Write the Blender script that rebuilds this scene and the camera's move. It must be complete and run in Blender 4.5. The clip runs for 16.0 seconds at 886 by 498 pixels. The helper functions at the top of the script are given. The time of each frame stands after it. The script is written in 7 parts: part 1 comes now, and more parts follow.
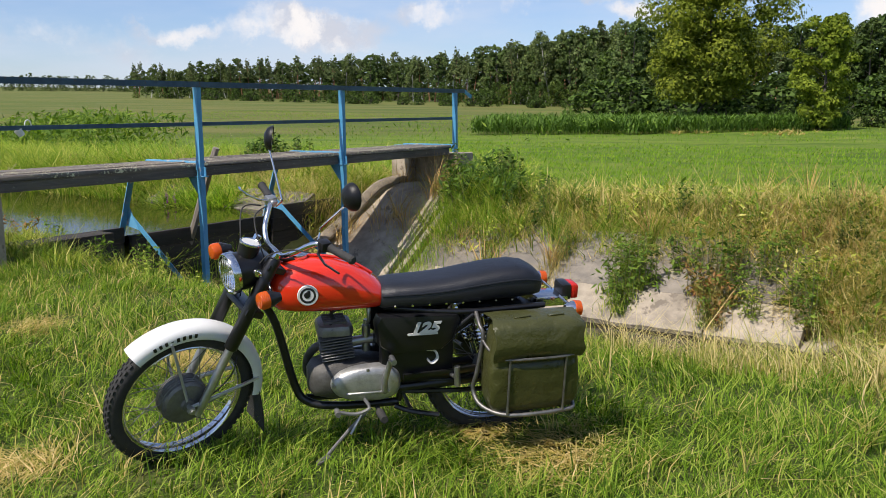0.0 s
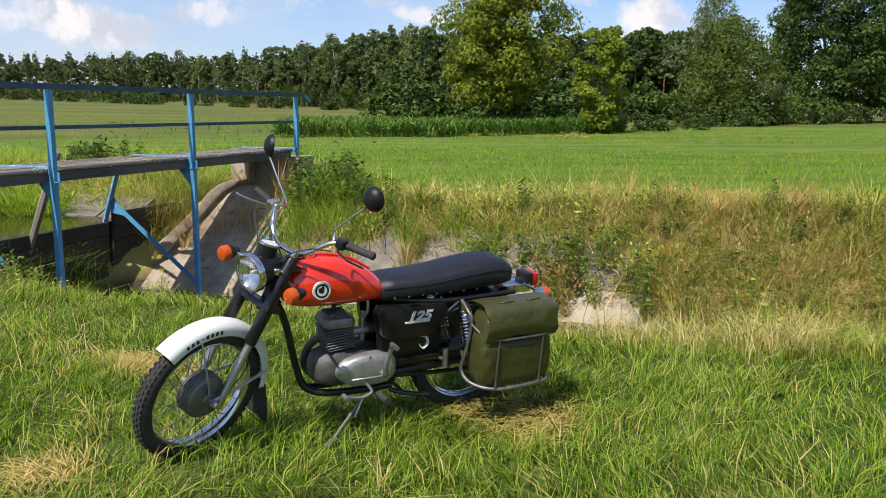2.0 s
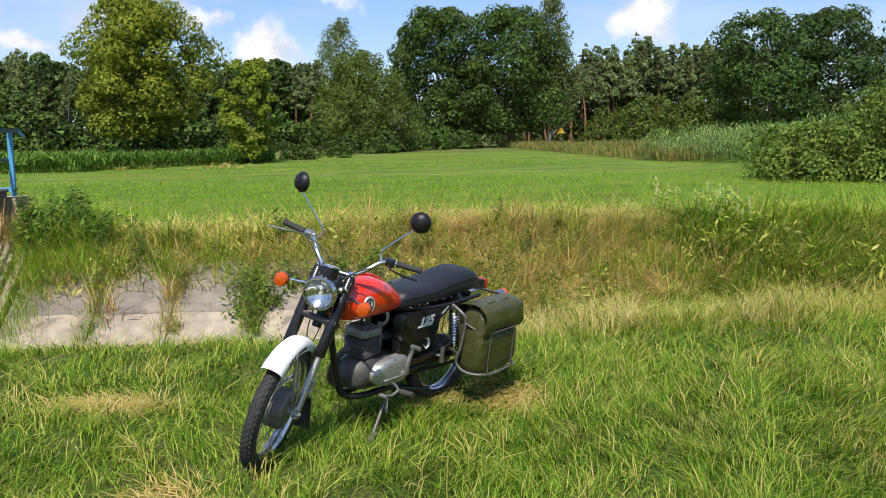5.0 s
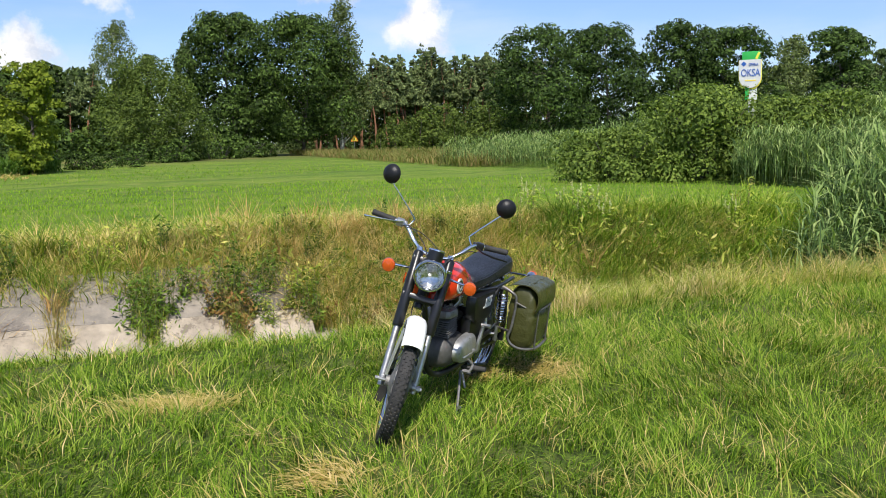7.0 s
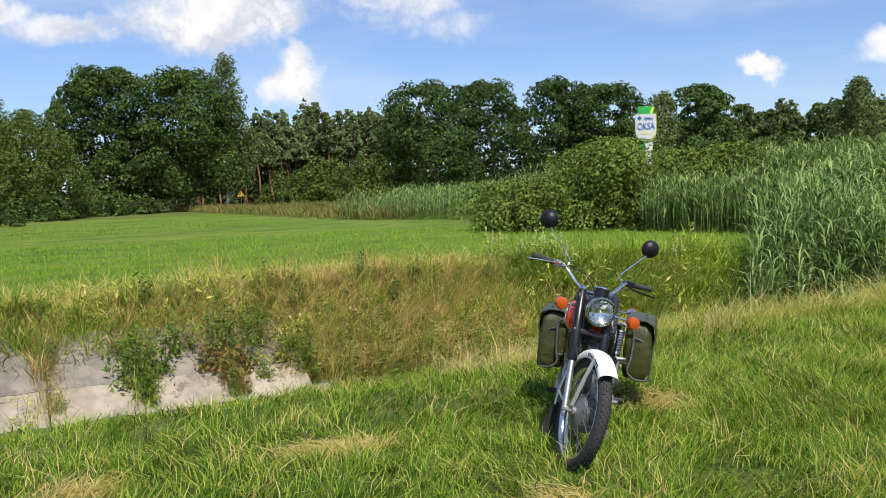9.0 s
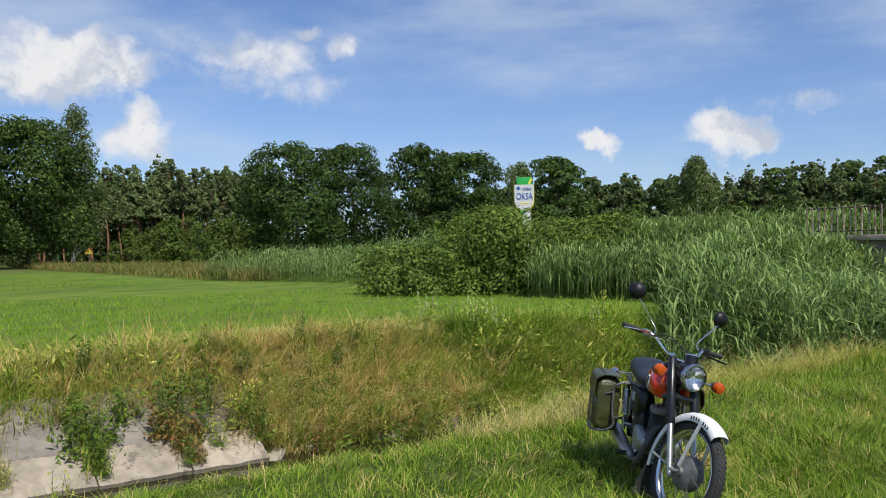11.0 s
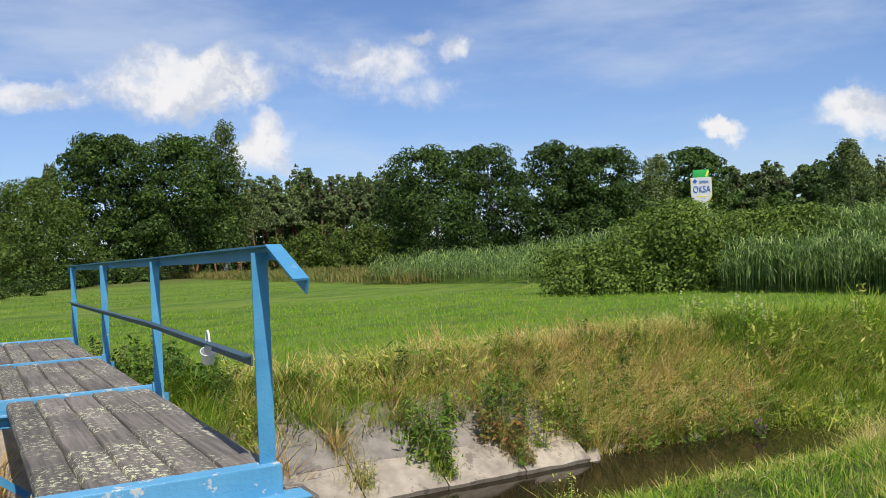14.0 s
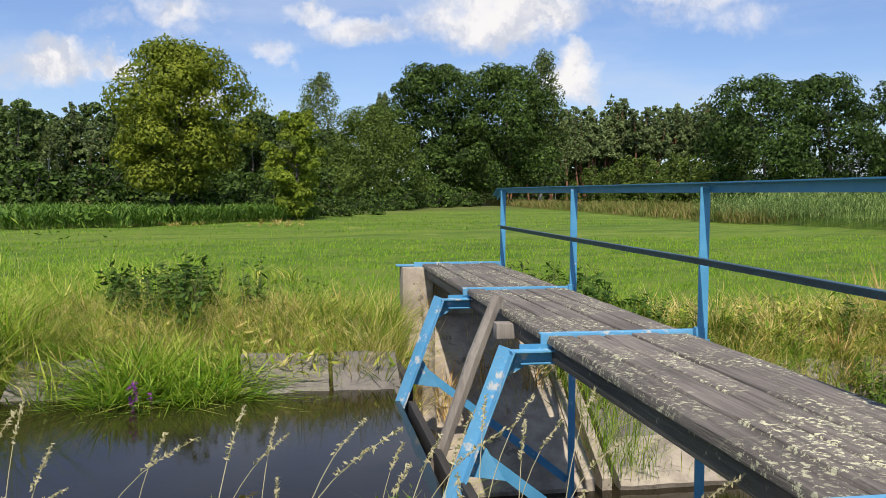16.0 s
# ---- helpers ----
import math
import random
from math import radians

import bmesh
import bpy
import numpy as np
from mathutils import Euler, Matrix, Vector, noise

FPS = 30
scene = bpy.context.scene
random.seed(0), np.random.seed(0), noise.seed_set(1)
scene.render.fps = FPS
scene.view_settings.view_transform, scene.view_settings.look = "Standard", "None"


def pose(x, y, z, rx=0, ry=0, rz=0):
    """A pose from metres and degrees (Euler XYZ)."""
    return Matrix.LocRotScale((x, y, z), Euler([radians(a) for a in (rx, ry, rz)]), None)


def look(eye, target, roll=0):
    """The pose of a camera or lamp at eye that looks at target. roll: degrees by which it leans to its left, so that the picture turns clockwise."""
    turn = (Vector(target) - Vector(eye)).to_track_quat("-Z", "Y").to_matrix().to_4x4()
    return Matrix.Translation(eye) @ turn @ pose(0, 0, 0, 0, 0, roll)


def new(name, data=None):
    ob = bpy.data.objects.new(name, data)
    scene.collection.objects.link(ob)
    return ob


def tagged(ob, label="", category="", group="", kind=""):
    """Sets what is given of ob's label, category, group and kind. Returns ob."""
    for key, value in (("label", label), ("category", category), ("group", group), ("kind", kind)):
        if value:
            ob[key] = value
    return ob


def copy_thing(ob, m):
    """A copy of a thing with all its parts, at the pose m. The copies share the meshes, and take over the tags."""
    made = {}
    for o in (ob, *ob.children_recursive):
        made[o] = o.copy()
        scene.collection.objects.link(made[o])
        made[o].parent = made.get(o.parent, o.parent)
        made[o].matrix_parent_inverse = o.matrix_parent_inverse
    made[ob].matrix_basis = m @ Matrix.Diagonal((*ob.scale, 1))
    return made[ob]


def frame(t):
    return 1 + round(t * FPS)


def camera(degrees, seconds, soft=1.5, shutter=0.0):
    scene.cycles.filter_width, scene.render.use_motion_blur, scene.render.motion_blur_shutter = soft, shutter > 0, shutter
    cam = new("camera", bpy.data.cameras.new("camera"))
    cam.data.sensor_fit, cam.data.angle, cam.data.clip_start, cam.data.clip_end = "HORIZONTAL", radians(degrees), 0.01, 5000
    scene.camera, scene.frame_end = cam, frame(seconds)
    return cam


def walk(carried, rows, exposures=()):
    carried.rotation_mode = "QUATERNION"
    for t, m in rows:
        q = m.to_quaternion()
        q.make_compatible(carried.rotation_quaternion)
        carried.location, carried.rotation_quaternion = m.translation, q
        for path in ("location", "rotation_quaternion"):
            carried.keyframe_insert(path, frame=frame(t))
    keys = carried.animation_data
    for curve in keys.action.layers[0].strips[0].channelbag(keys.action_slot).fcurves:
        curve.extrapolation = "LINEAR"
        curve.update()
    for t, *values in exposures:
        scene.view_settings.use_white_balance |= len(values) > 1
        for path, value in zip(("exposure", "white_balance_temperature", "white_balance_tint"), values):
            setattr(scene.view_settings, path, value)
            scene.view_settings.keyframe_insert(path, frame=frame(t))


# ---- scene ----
cam = camera(54.4, 16.0, 0.8)
PATH = [
    (0, (0.59, -0.486, 1.491), (0.252, 1.459, 1.171), -0.4),
    (0.5, (0.464, -0.537, 1.499), (0.262, 1.425, 1.169), -0.7),
    (1, (0.232, -0.729, 1.498), (0.244, 1.241, 1.151), -0.1),
    (1.5, (0.01, -0.91, 1.538), (0.071, 1.057, 1.181), -0.1),
    (2, (-0.28, -0.968, 1.535), (-0.14, 1.002, 1.218), 0.1),
    (2.5, (-0.603, -1.075, 1.571), (-0.509, 0.906, 1.31), -0.7),
    (3, (-0.915, -1.214, 1.554), (-0.697, 0.761, 1.324), -1.2),
    (3.5, (-1.22, -1.297, 1.573), (-0.774, 0.636, 1.316), -1.6),
    (4, (-1.56, -1.228, 1.547), (-0.872, 0.632, 1.285), -1.2),
    (4.5, (-1.916, -1.193, 1.605), (-1.125, 0.628, 1.362), -1.2),
    (5, (-2.305, -1.213, 1.592), (-1.361, 0.531, 1.336), -0.8),
    (5.2, (-2.445, -1.195, 1.592), (-1.457, 0.523, 1.326), -0.6),
    (7.3, (-4.073, -0.475, 1.534), (-2.688, 0.95, 1.31), -1.0),
    (7.5, (-4.217, -0.395, 1.534), (-2.814, 1.014, 1.331), -0.9),
    (8, (-4.594, -0.2, 1.535), (-3.152, 1.177, 1.375), -0.5),
    (8.2, (-4.735, -0.093, 1.536), (-3.257, 1.245, 1.378), -1.0),
    (10.3, (-5.881, 1.07, 1.584), (-4.249, 2.224, 1.527), -0.7),
    (10.5, (-6.011, 1.173, 1.593), (-4.35, 2.287, 1.552), -0.3),
    (11, (-6.243, 1.509, 1.627), (-4.496, 2.483, 1.636), -0.6),
    (11.5, (-6.402, 1.838, 1.628), (-4.583, 2.666, 1.695), 0.2),
    (12, (-6.605, 2.179, 1.652), (-4.717, 2.833, 1.737), -1.1),
    (12.5, (-6.865, 2.621, 1.64), (-5.012, 3.367, 1.737), -1.6),
    (13, (-7.286, 2.914, 1.731), (-5.579, 3.952, 1.817), -2.5),
    (13.5, (-7.597, 3.291, 1.782), (-5.953, 4.428, 1.848), -2.9),
    (14, (-7.804, 3.67, 1.755), (-6.208, 4.875, 1.769), -2.5),
    (14.5, (-7.939, 4.148, 1.749), (-6.424, 5.454, 1.73), -1.8),
    (15, (-8.147, 4.617, 1.725), (-6.741, 6.039, 1.677), -0.6),
    (15.5, (-8.31, 5.059, 1.735), (-7.008, 6.574, 1.633), -0.0),
    (16, (-8.365, 5.54, 1.755), (-7.275, 7.211, 1.627), 0.1),
]
# the camera's own brightness and white balance along the way
EXPOSURES = [(0, 0.08, 6750, 13), (1.5, 0.2, 6750, 13), (2.5, 0.08, 6750, 13), (3.5, 0.18, 6700, 12.5), (5, 0.25, 6650, 11.5), (7.5, 0.28, 6600, 11), (8.2, 0.2, 6600, 11), (10.5, 0.03, 6500, 10), (11, -0.1, 6450, 10), (12.5, -0.12, 6450, 10), (13, -0.12, 6450, 10), (14, -0.02, 6500, 10.5), (15, -0.02, 6600, 11.5), (16, 0.05, 6650, 12)]
walk(cam, [(t, look(eye, target, roll)) for t, eye, target, roll in PATH], EXPOSURES)

# ---- world, sun, exposure ----
SUN_HEADING, SUN_HEIGHT = 214.0, 55.0
sun_dir = Vector((math.sin(radians(SUN_HEADING)) * math.cos(radians(SUN_HEIGHT)),
                  math.cos(radians(SUN_HEADING)) * math.cos(radians(SUN_HEIGHT)),
                  math.sin(radians(SUN_HEIGHT))))
sun = new("sun", bpy.data.lights.new("sun", "SUN"))
sun.data.energy, sun.data.angle, sun.data.color = 5.0, radians(0.53), (1.0, 0.955, 0.88)
sun.matrix_world = look(sun_dir * 50, (0, 0, 0))


class Nodes:
    """Short hand for building a node tree."""

    def __init__(self, tree):
        self.t = tree
        tree.nodes.clear()

    def add(self, kind, ins=None, operation=None, data_type=None, blend_type=None, interpolation_type=None):
        n = self.t.nodes.new(kind)
        if operation:
            n.operation = operation
        if data_type:
            n.data_type = data_type
        if blend_type:
            n.blend_type = blend_type
        if interpolation_type:
            n.interpolation_type = interpolation_type
        for k, v in (ins or {}).items():
            if isinstance(v, bpy.types.NodeSocket):
                self.t.links.new(v, n.inputs[k])
            else:
                n.inputs[k].default_value = v
        return n

    def math(self, op, a, b=0.0, c=0.0):
        return self.add("ShaderNodeMath", {0: a, 1: b, 2: c}, operation=op).outputs[0]

    def vmath(self, op, a, b=(0, 0, 0)):
        n = self.add("ShaderNodeVectorMath", {0: a, 1: b}, operation=op)
        return n.outputs["Value"] if op == "DOT_PRODUCT" else n.outputs[0]

    def mix(self, fac, a, b, blend="MIX"):
        n = self.add("ShaderNodeMix", None, data_type="RGBA", blend_type=blend)
        for i, v in ((0, fac), (6, a), (7, b)):
            if isinstance(v, bpy.types.NodeSocket):
                self.t.links.new(v, n.inputs[i])
            else:
                n.inputs[i].default_value = v
        return n.outputs[2]

    def noise(self, vec, scale, detail=4.0, rough=0.6):
        return self.add("ShaderNodeTexNoise", {"Vector": vec, "Scale": scale, "Detail": detail, "Roughness": rough})

    def step(self, v, lo, hi):
        return self.add("ShaderNodeMapRange", {0: v, 1: lo, 2: hi, 3: 0.0, 4: 1.0}, interpolation_type="SMOOTHSTEP").outputs[0]


world = bpy.data.worlds.new("sky")
scene.world = world
world.use_nodes = True
w = Nodes(world.node_tree)
sky = w.add("ShaderNodeTexSky")
sky.sky_type, sky.sun_disc = "NISHITA", False
sky.sun_elevation, sky.sun_rotation = radians(SUN_HEIGHT), radians(SUN_HEADING)
sky.altitude, sky.air_density, sky.dust_density, sky.ozone_density = 250, 1.0, 0.6, 2.5
ray_dir = w.add("ShaderNodeTexCoord").outputs["Generated"]
wob = w.noise(ray_dir, 7.0, 8.0, 0.62)
fine = w.noise(ray_dir, 22.0, 9.0, 0.62)
push = w.add("ShaderNodeVectorMath", {0: wob.outputs["Color"], 1: (0.5, 0.5, 0.5)}, operation="SUBTRACT").outputs[0]
push = w.add("ShaderNodeVectorMath", {0: push, "Scale": 0.13}, operation="SCALE").outputs[0]
bent = w.vmath("ADD", ray_dir, push)
# cumulus clouds: heading, height, half width and half height in degrees, strength
CLOUDS = [(-26.2, 5.2, 3.4, 0.9, 0.8), (-17.9, 5.5, 5.3, 1.3, 0.9), (-10.6, 5.9, 3.4, 0.9, 0.7), (-31.8, 4.3, 7.5, 1.5, 0.55),
          (-1.6, 7.7, 4.1, 1.7, 1), (-10.7, 5.9, 2.3, 1.1, 0.8), (17.4, 5.8, 1.9, 1.7, 1), (12.9, 7.9, 2.3, 0.8, 0.9),
          (3.0, 5.9, 2.3, 0.8, 0.8), (16.1, 11.4, 3.4, 1.3, 0.75), (24.9, 11.3, 2.3, 1.1, 0.9), (27.8, 10.3, 3.4, 1.5, 0.9),
          (37.4, 11.0, 5.6, 2.1, 1.1), (22.3, 8.9, 2.3, 0.9, 0.7), (41.1, 7.1, 1.9, 2.1, 1), (49.8, 11.1, 5.6, 1.5, 0.6),
          (8.7, 7.8, 3.6, 1.5, 0.9), (15.7, 10.0, 5.6, 1.3, 0.55), (37.7, 11.4, 5.6, 2.3, 1.05), (49.2, 12.7, 4.1, 2.1, 0.8),
          (51.9, 14.4, 1.3, 0.6, 0.8), (54.3, 13.4, 1.3, 0.9, 0.7), (40.8, 7.3, 1.7, 1.7, 1), (72.1, 6.5, 1.5, 0.8, 1),
          (79.8, 7.3, 2.6, 1.5, 1), (83.0, 9.0, 5.6, 0.9, 0.5), (97.8, 12.7, 2.3, 1.9, 0.9), (95.4, 6.6, 2.3, 1.5, 0.9),
          (96.1, 15.3, 0.9, 0.8, 0.7), (48.3, 13.3, 5.6, 1.9, 0.6),]
cover = None
for head, high, half_w, half_h, dense in CLOUDS:
    c = Vector((math.sin(radians(head)) * math.cos(radians(high)), math.cos(radians(head)) * math.cos(radians(high)), math.sin(radians(high))))
    right = Vector((math.cos(radians(head)), -math.sin(radians(head)), 0))
    up = right.cross(c)
    off = w.vmath("SUBTRACT", bent, tuple(c))
    px = w.math("DIVIDE", w.vmath("DOT_PRODUCT", off, tuple(right)), radians(half_w))
    py = w.math("DIVIDE", w.vmath("DOT_PRODUCT", off, tuple(up)), radians(half_h * 0.85))
    near_c = w.math("MULTIPLY", w.math("GREATER_THAN", w.vmath("DOT_PRODUCT", ray_dir, tuple(c)), 0.3), dense)
    d2 = w.math("ADD", w.math("MULTIPLY", px, px), w.math("MULTIPLY", py, py))
    blob = w.math("MULTIPLY", w.math("SUBTRACT", 1.0, w.math("MINIMUM", w.math("MULTIPLY", d2, 0.5), 1.0)), near_c)
    cover = blob if cover is None else w.math("MAXIMUM", cover, blob)
ragged = w.math("ADD", cover, w.math("MULTIPLY", w.math("SUBTRACT", fine.outputs["Fac"], 0.5), 1.0))
thick = w.step(ragged, 0.30, 0.98)
# thin high veil
veil_map = w.add("ShaderNodeMapping", {"Vector": ray_dir, "Scale": (1.2, 1.2, 5.0)}).outputs[0]
veil = w.step(w.noise(veil_map, 2.3, 7.0, 0.55).outputs["Fac"], 0.38, 0.72)
# billows lit from above, with grey-blue undersides
lump = w.noise(bent, 14.0, 7.0, 0.55).outputs["Fac"]
above = w.noise(w.vmath("ADD", bent, tuple(Vector((0.0, 0.0, 0.022)) + sun_dir * 0.006)), 14.0, 7.0, 0.55).outputs["Fac"]
shade = w.step(w.math("SUBTRACT", lump, above), -0.11, 0.09)
white = w.mix(shade, (5.9, 6.4, 7.4, 1), (9.0, 9.0, 9.1, 1))
blue = w.mix(1.0, sky.outputs[0], (0.98, 1.08, 1.33, 1), "MULTIPLY")
both = w.mix(w.math("MULTIPLY", veil, 0.6), blue, (6.3, 7.2, 8.6, 1))
both = w.mix(thick, both, white)
back = w.add("ShaderNodeBackground", {"Color": both, "Strength": 0.1})
w.t.links.new(back.outputs[0], w.add("ShaderNodeOutputWorld").inputs[0])

# ---- materials ----


def paint(name, dark, light, scale=6.0, rough=0.6, metal=0.0, bump=0.0, bump_scale=60.0, spec=0.5, coat=0.0,
          vary=0.0, spots=None, spot_scale=18.0, spot_cut=0.62, space="Object", stretch=(1, 1, 1), big=0.5, rough_var=0.12, spot_mask=0.0):
    """A surface with variation at two scales; spots: a third colour in patches (lichen, rust, chips)."""
    m = bpy.data.materials.new(name)
    m.use_nodes = True
    n = Nodes(m.node_tree)
    tc = n.add("ShaderNodeTexCoord").outputs[space]
    if space == "Object" and vary:
        shift = n.add("ShaderNodeVectorMath", {0: (37.0, 11.0, 23.0), "Scale": n.add("ShaderNodeObjectInfo").outputs["Random"]}, operation="SCALE").outputs[0]
        tc = n.vmath("ADD", tc, shift)
    p = n.add("ShaderNodeMapping", {"Vector": tc, "Scale": stretch}).outputs[0]
    a = n.noise(p, scale, 8.0, 0.65).outputs["Fac"]
    b = n.noise(tc, scale * 0.16, 4.0, 0.5).outputs["Fac"]
    f = n.math("ADD", n.math("MULTIPLY", n.step(a, 0.3, 0.7), 1 - big), n.math("MULTIPLY", n.step(b, 0.3, 0.7), big))
    col = n.mix(f, (*dark, 1), (*light, 1))
    rough_in = n.math("ADD", rough - rough_var / 2, n.math("MULTIPLY", a, rough_var))
    if spots:
        s = n.step(n.noise(tc, spot_scale, 6.0, 0.7).outputs["Fac"], spot_cut, spot_cut + 0.05)
        if spot_mask:
            s = n.math("MULTIPLY", s, n.step(n.noise(tc, spot_mask, 3.0, 0.5).outputs["Fac"], 0.4, 0.58))
        col = n.mix(s, col, (*spots, 1))
        rough_in = n.math("MAXIMUM", rough_in, n.math("MULTIPLY", s, 0.8))
    if vary:
        r = n.add("ShaderNodeObjectInfo").outputs["Random"]
        k = n.math("ADD", 1 - vary / 2, n.math("MULTIPLY", r, vary))
        col = n.mix(1.0, col, n.add("ShaderNodeCombineColor", {0: k, 1: k, 2: k}).outputs[0], "MULTIPLY")
    ins = {"Base Color": col, "Roughness": rough_in, "Metallic": metal, "Specular IOR Level": spec, "Coat Weight": coat, "Coat Roughness": 0.06}
    if bump:
        h = n.math("ADD", n.noise(p, bump_scale, 6.0, 0.6).outputs["Fac"], n.math("MULTIPLY", a, 0.8))
        ins["Normal"] = n.add("ShaderNodeBump", {"Height": h, "Strength": bump, "Distance": 0.01}).outputs[0]
    s = n.add("ShaderNodeBsdfPrincipled", ins)
    m.node_tree.links.new(s.outputs[0], n.add("ShaderNodeOutputMaterial").inputs[0])
    return m


def leafy(name, colours, patch=0.4, dry=None, through_light=0.35, dry_cut=0.55, rough=0.55, lift=0.0, pale=False):
    """Foliage: each leaf or blade takes a tint of its own, with larger patches over the place."""
    m = bpy.data.materials.new(name)
    m.use_nodes = True
    n = Nodes(m.node_tree)
    isl = n.add("ShaderNodeNewGeometry").outputs["Random Per Island"]
    ramp = n.add("ShaderNodeValToRGB", {"Fac": isl})
    e = ramp.color_ramp.elements
    while len(e) < len(colours):
        e.new(0.5)
    for i, c in enumerate(colours):
        e[i].position, e[i].color = i / (len(colours) - 1), (*c, 1)
    col = ramp.outputs[0]
    pos = n.add("ShaderNodeNewGeometry").outputs["Position"]
    if dry:
        d = n.noise(pos, patch, 4.0, 0.6).outputs["Fac"]
        d = n.math("ADD", d, n.math("MULTIPLY", n.math("SUBTRACT", isl, 0.5), 0.25))
        col = n.mix(n.step(d, dry_cut, dry_cut + 0.16), col, (*dry, 1))
    r = n.add("ShaderNodeObjectInfo").outputs["Random"]
    k = n.math("ADD", 0.86, n.math("MULTIPLY", r, 0.28))
    col = n.mix(1.0, col, n.add("ShaderNodeCombineColor", {0: k, 1: k, 2: k}).outputs[0], "MULTIPLY")
    ins = {"Base Color": col, "Roughness": rough + 0.1, "Specular IOR Level": 0.16}
    ins_t = {"Color": n.mix(1.0, col, (1.3, 1.45, 0.6, 1) if not pale else (1.15, 1.1, 0.85, 1), "MULTIPLY")}
    if lift:
        side = n.add("ShaderNodeVectorMath", {0: n.add("ShaderNodeNewGeometry").outputs["Normal"], "Scale": 1 - lift}, operation="SCALE").outputs[0]
        ins["Normal"] = n.vmath("NORMALIZE", n.vmath("ADD", side, (0, 0, lift)))
    s = n.add("ShaderNodeBsdfPrincipled", ins)
    tr = n.add("ShaderNodeBsdfTranslucent", ins_t)
    mx = n.add("ShaderNodeMixShader", {0: through_light, 1: s.outputs[0], 2: tr.outputs[0]})
    m.node_tree.links.new(mx.outputs[0], n.add("ShaderNodeOutputMaterial").inputs[0])
    return m


def glassy(name, colour, rough=0.03, trans=1.0, ior=1.45):
    m = bpy.data.materials.new(name)
    m.use_nodes = True
    n = Nodes(m.node_tree)
    tc = n.add("ShaderNodeTexCoord").outputs["Object"]
    wave = n.add("ShaderNodeTexWave", {"Vector": tc, "Scale": 40.0, "Distortion": 0.4})
    b = n.add("ShaderNodeBump", {"Height": wave.outputs["Fac"], "Strength": 0.15, "Distance": 0.004}).outputs[0]
    s = n.add("ShaderNodeBsdfPrincipled", {"Base Color": (*colour, 1), "Roughness": rough, "Transmission Weight": trans, "IOR": ior, "Normal": b})
    m.node_tree.links.new(s.outputs[0], n.add("ShaderNodeOutputMaterial").inputs[0])
    return m


CHROME = paint("chrome", (0.62, 0.62, 0.62), (0.74, 0.74, 0.73), 30, 0.16, 1.0, 0.03, 90)
STEEL = paint("dull_steel", (0.32, 0.32, 0.31), (0.5, 0.5, 0.49), 22, 0.42, 0.9, 0.1, 90)
ALLOY = paint("cast_alloy", (0.3, 0.3, 0.29), (0.55, 0.55, 0.53), 26, 0.45, 0.75, 0.18, 140, spots=(0.09, 0.08, 0.07), spot_scale=9, spot_cut=0.62)
SLIDER = paint("silver_paint", (0.5, 0.5, 0.5), (0.62, 0.62, 0.61), 20, 0.35, 0.6, 0.05, 80)
RED = paint("red_enamel", (0.66, 0.026, 0.008), (0.74, 0.036, 0.011), 4, 0.22, 0.0, 0.0, 60, coat=0.8)
BLACK = paint("black_enamel", (0.006, 0.006, 0.007), (0.014, 0.014, 0.015), 14, 0.32, 0.0, 0.05, 120)
RUBBER = paint("rubber", (0.018, 0.018, 0.018), (0.045, 0.043, 0.04), 24, 0.8, 0.0, 0.3, 160)
VINYL = paint("black_vinyl", (0.008, 0.009, 0.012), (0.016, 0.017, 0.022), 12, 0.42, 0.0, 0.25, 220)
WHITE = paint("white_enamel", (0.68, 0.68, 0.66), (0.78, 0.78, 0.76), 9, 0.3, 0.0, 0.02, 60, spots=(0.5, 0.48, 0.44), spot_scale=30, spot_cut=0.7)
BAG = paint("olive_tarpaulin", (0.038, 0.041, 0.012), (0.068, 0.07, 0.022), 7, 0.3, 0.0, 0.6, 30, rough_var=0.22, spec=0.4)
AMBER = glassy("amber_lens", (0.86, 0.14, 0.02), 0.08, 0.45)
RUBY = glassy("red_lens", (0.75, 0.03, 0.02), 0.15, 0.4)
GLASS = glassy("lamp_glass", (0.95, 0.97, 1.0), 0.04)
DIAL = paint("white_dial", (0.55, 0.55, 0.53), (0.68, 0.68, 0.66), 8, 0.4)
FINS = paint("dirty_alloy", (0.085, 0.082, 0.078), (0.27, 0.265, 0.255), 18, 0.58, 0.6, 0.25, 120)
HEAD = paint("weathered_alloy", (0.14, 0.135, 0.13), (0.38, 0.37, 0.36), 16, 0.5, 0.6, 0.25, 110, spots=(0.07, 0.065, 0.06), spot_scale=14, spot_cut=0.6)
GRIME = paint("oily_grime", (0.03, 0.028, 0.026), (0.14, 0.135, 0.125), 12, 0.6, 0.5, 0.3, 90)
RACK = paint("worn_rack_steel", (0.10, 0.095, 0.09), (0.28, 0.27, 0.255), 24, 0.5, 0.85, 0.15, 90, spots=(0.16, 0.09, 0.05), spot_scale=20, spot_cut=0.63)
MIRROR_SHELL = paint("black_plastic", (0.007, 0.007, 0.008), (0.013, 0.013, 0.014), 30, 0.4, 0.0, 0.15, 200, spec=0.3)
BLUE = paint("blue_paint", (0.05, 0.23, 0.41), (0.095, 0.33, 0.52), 7, 0.5, 0.0, 0.25, 60, vary=0.12, spots=(0.38, 0.42, 0.44), spot_scale=11, spot_cut=0.64)
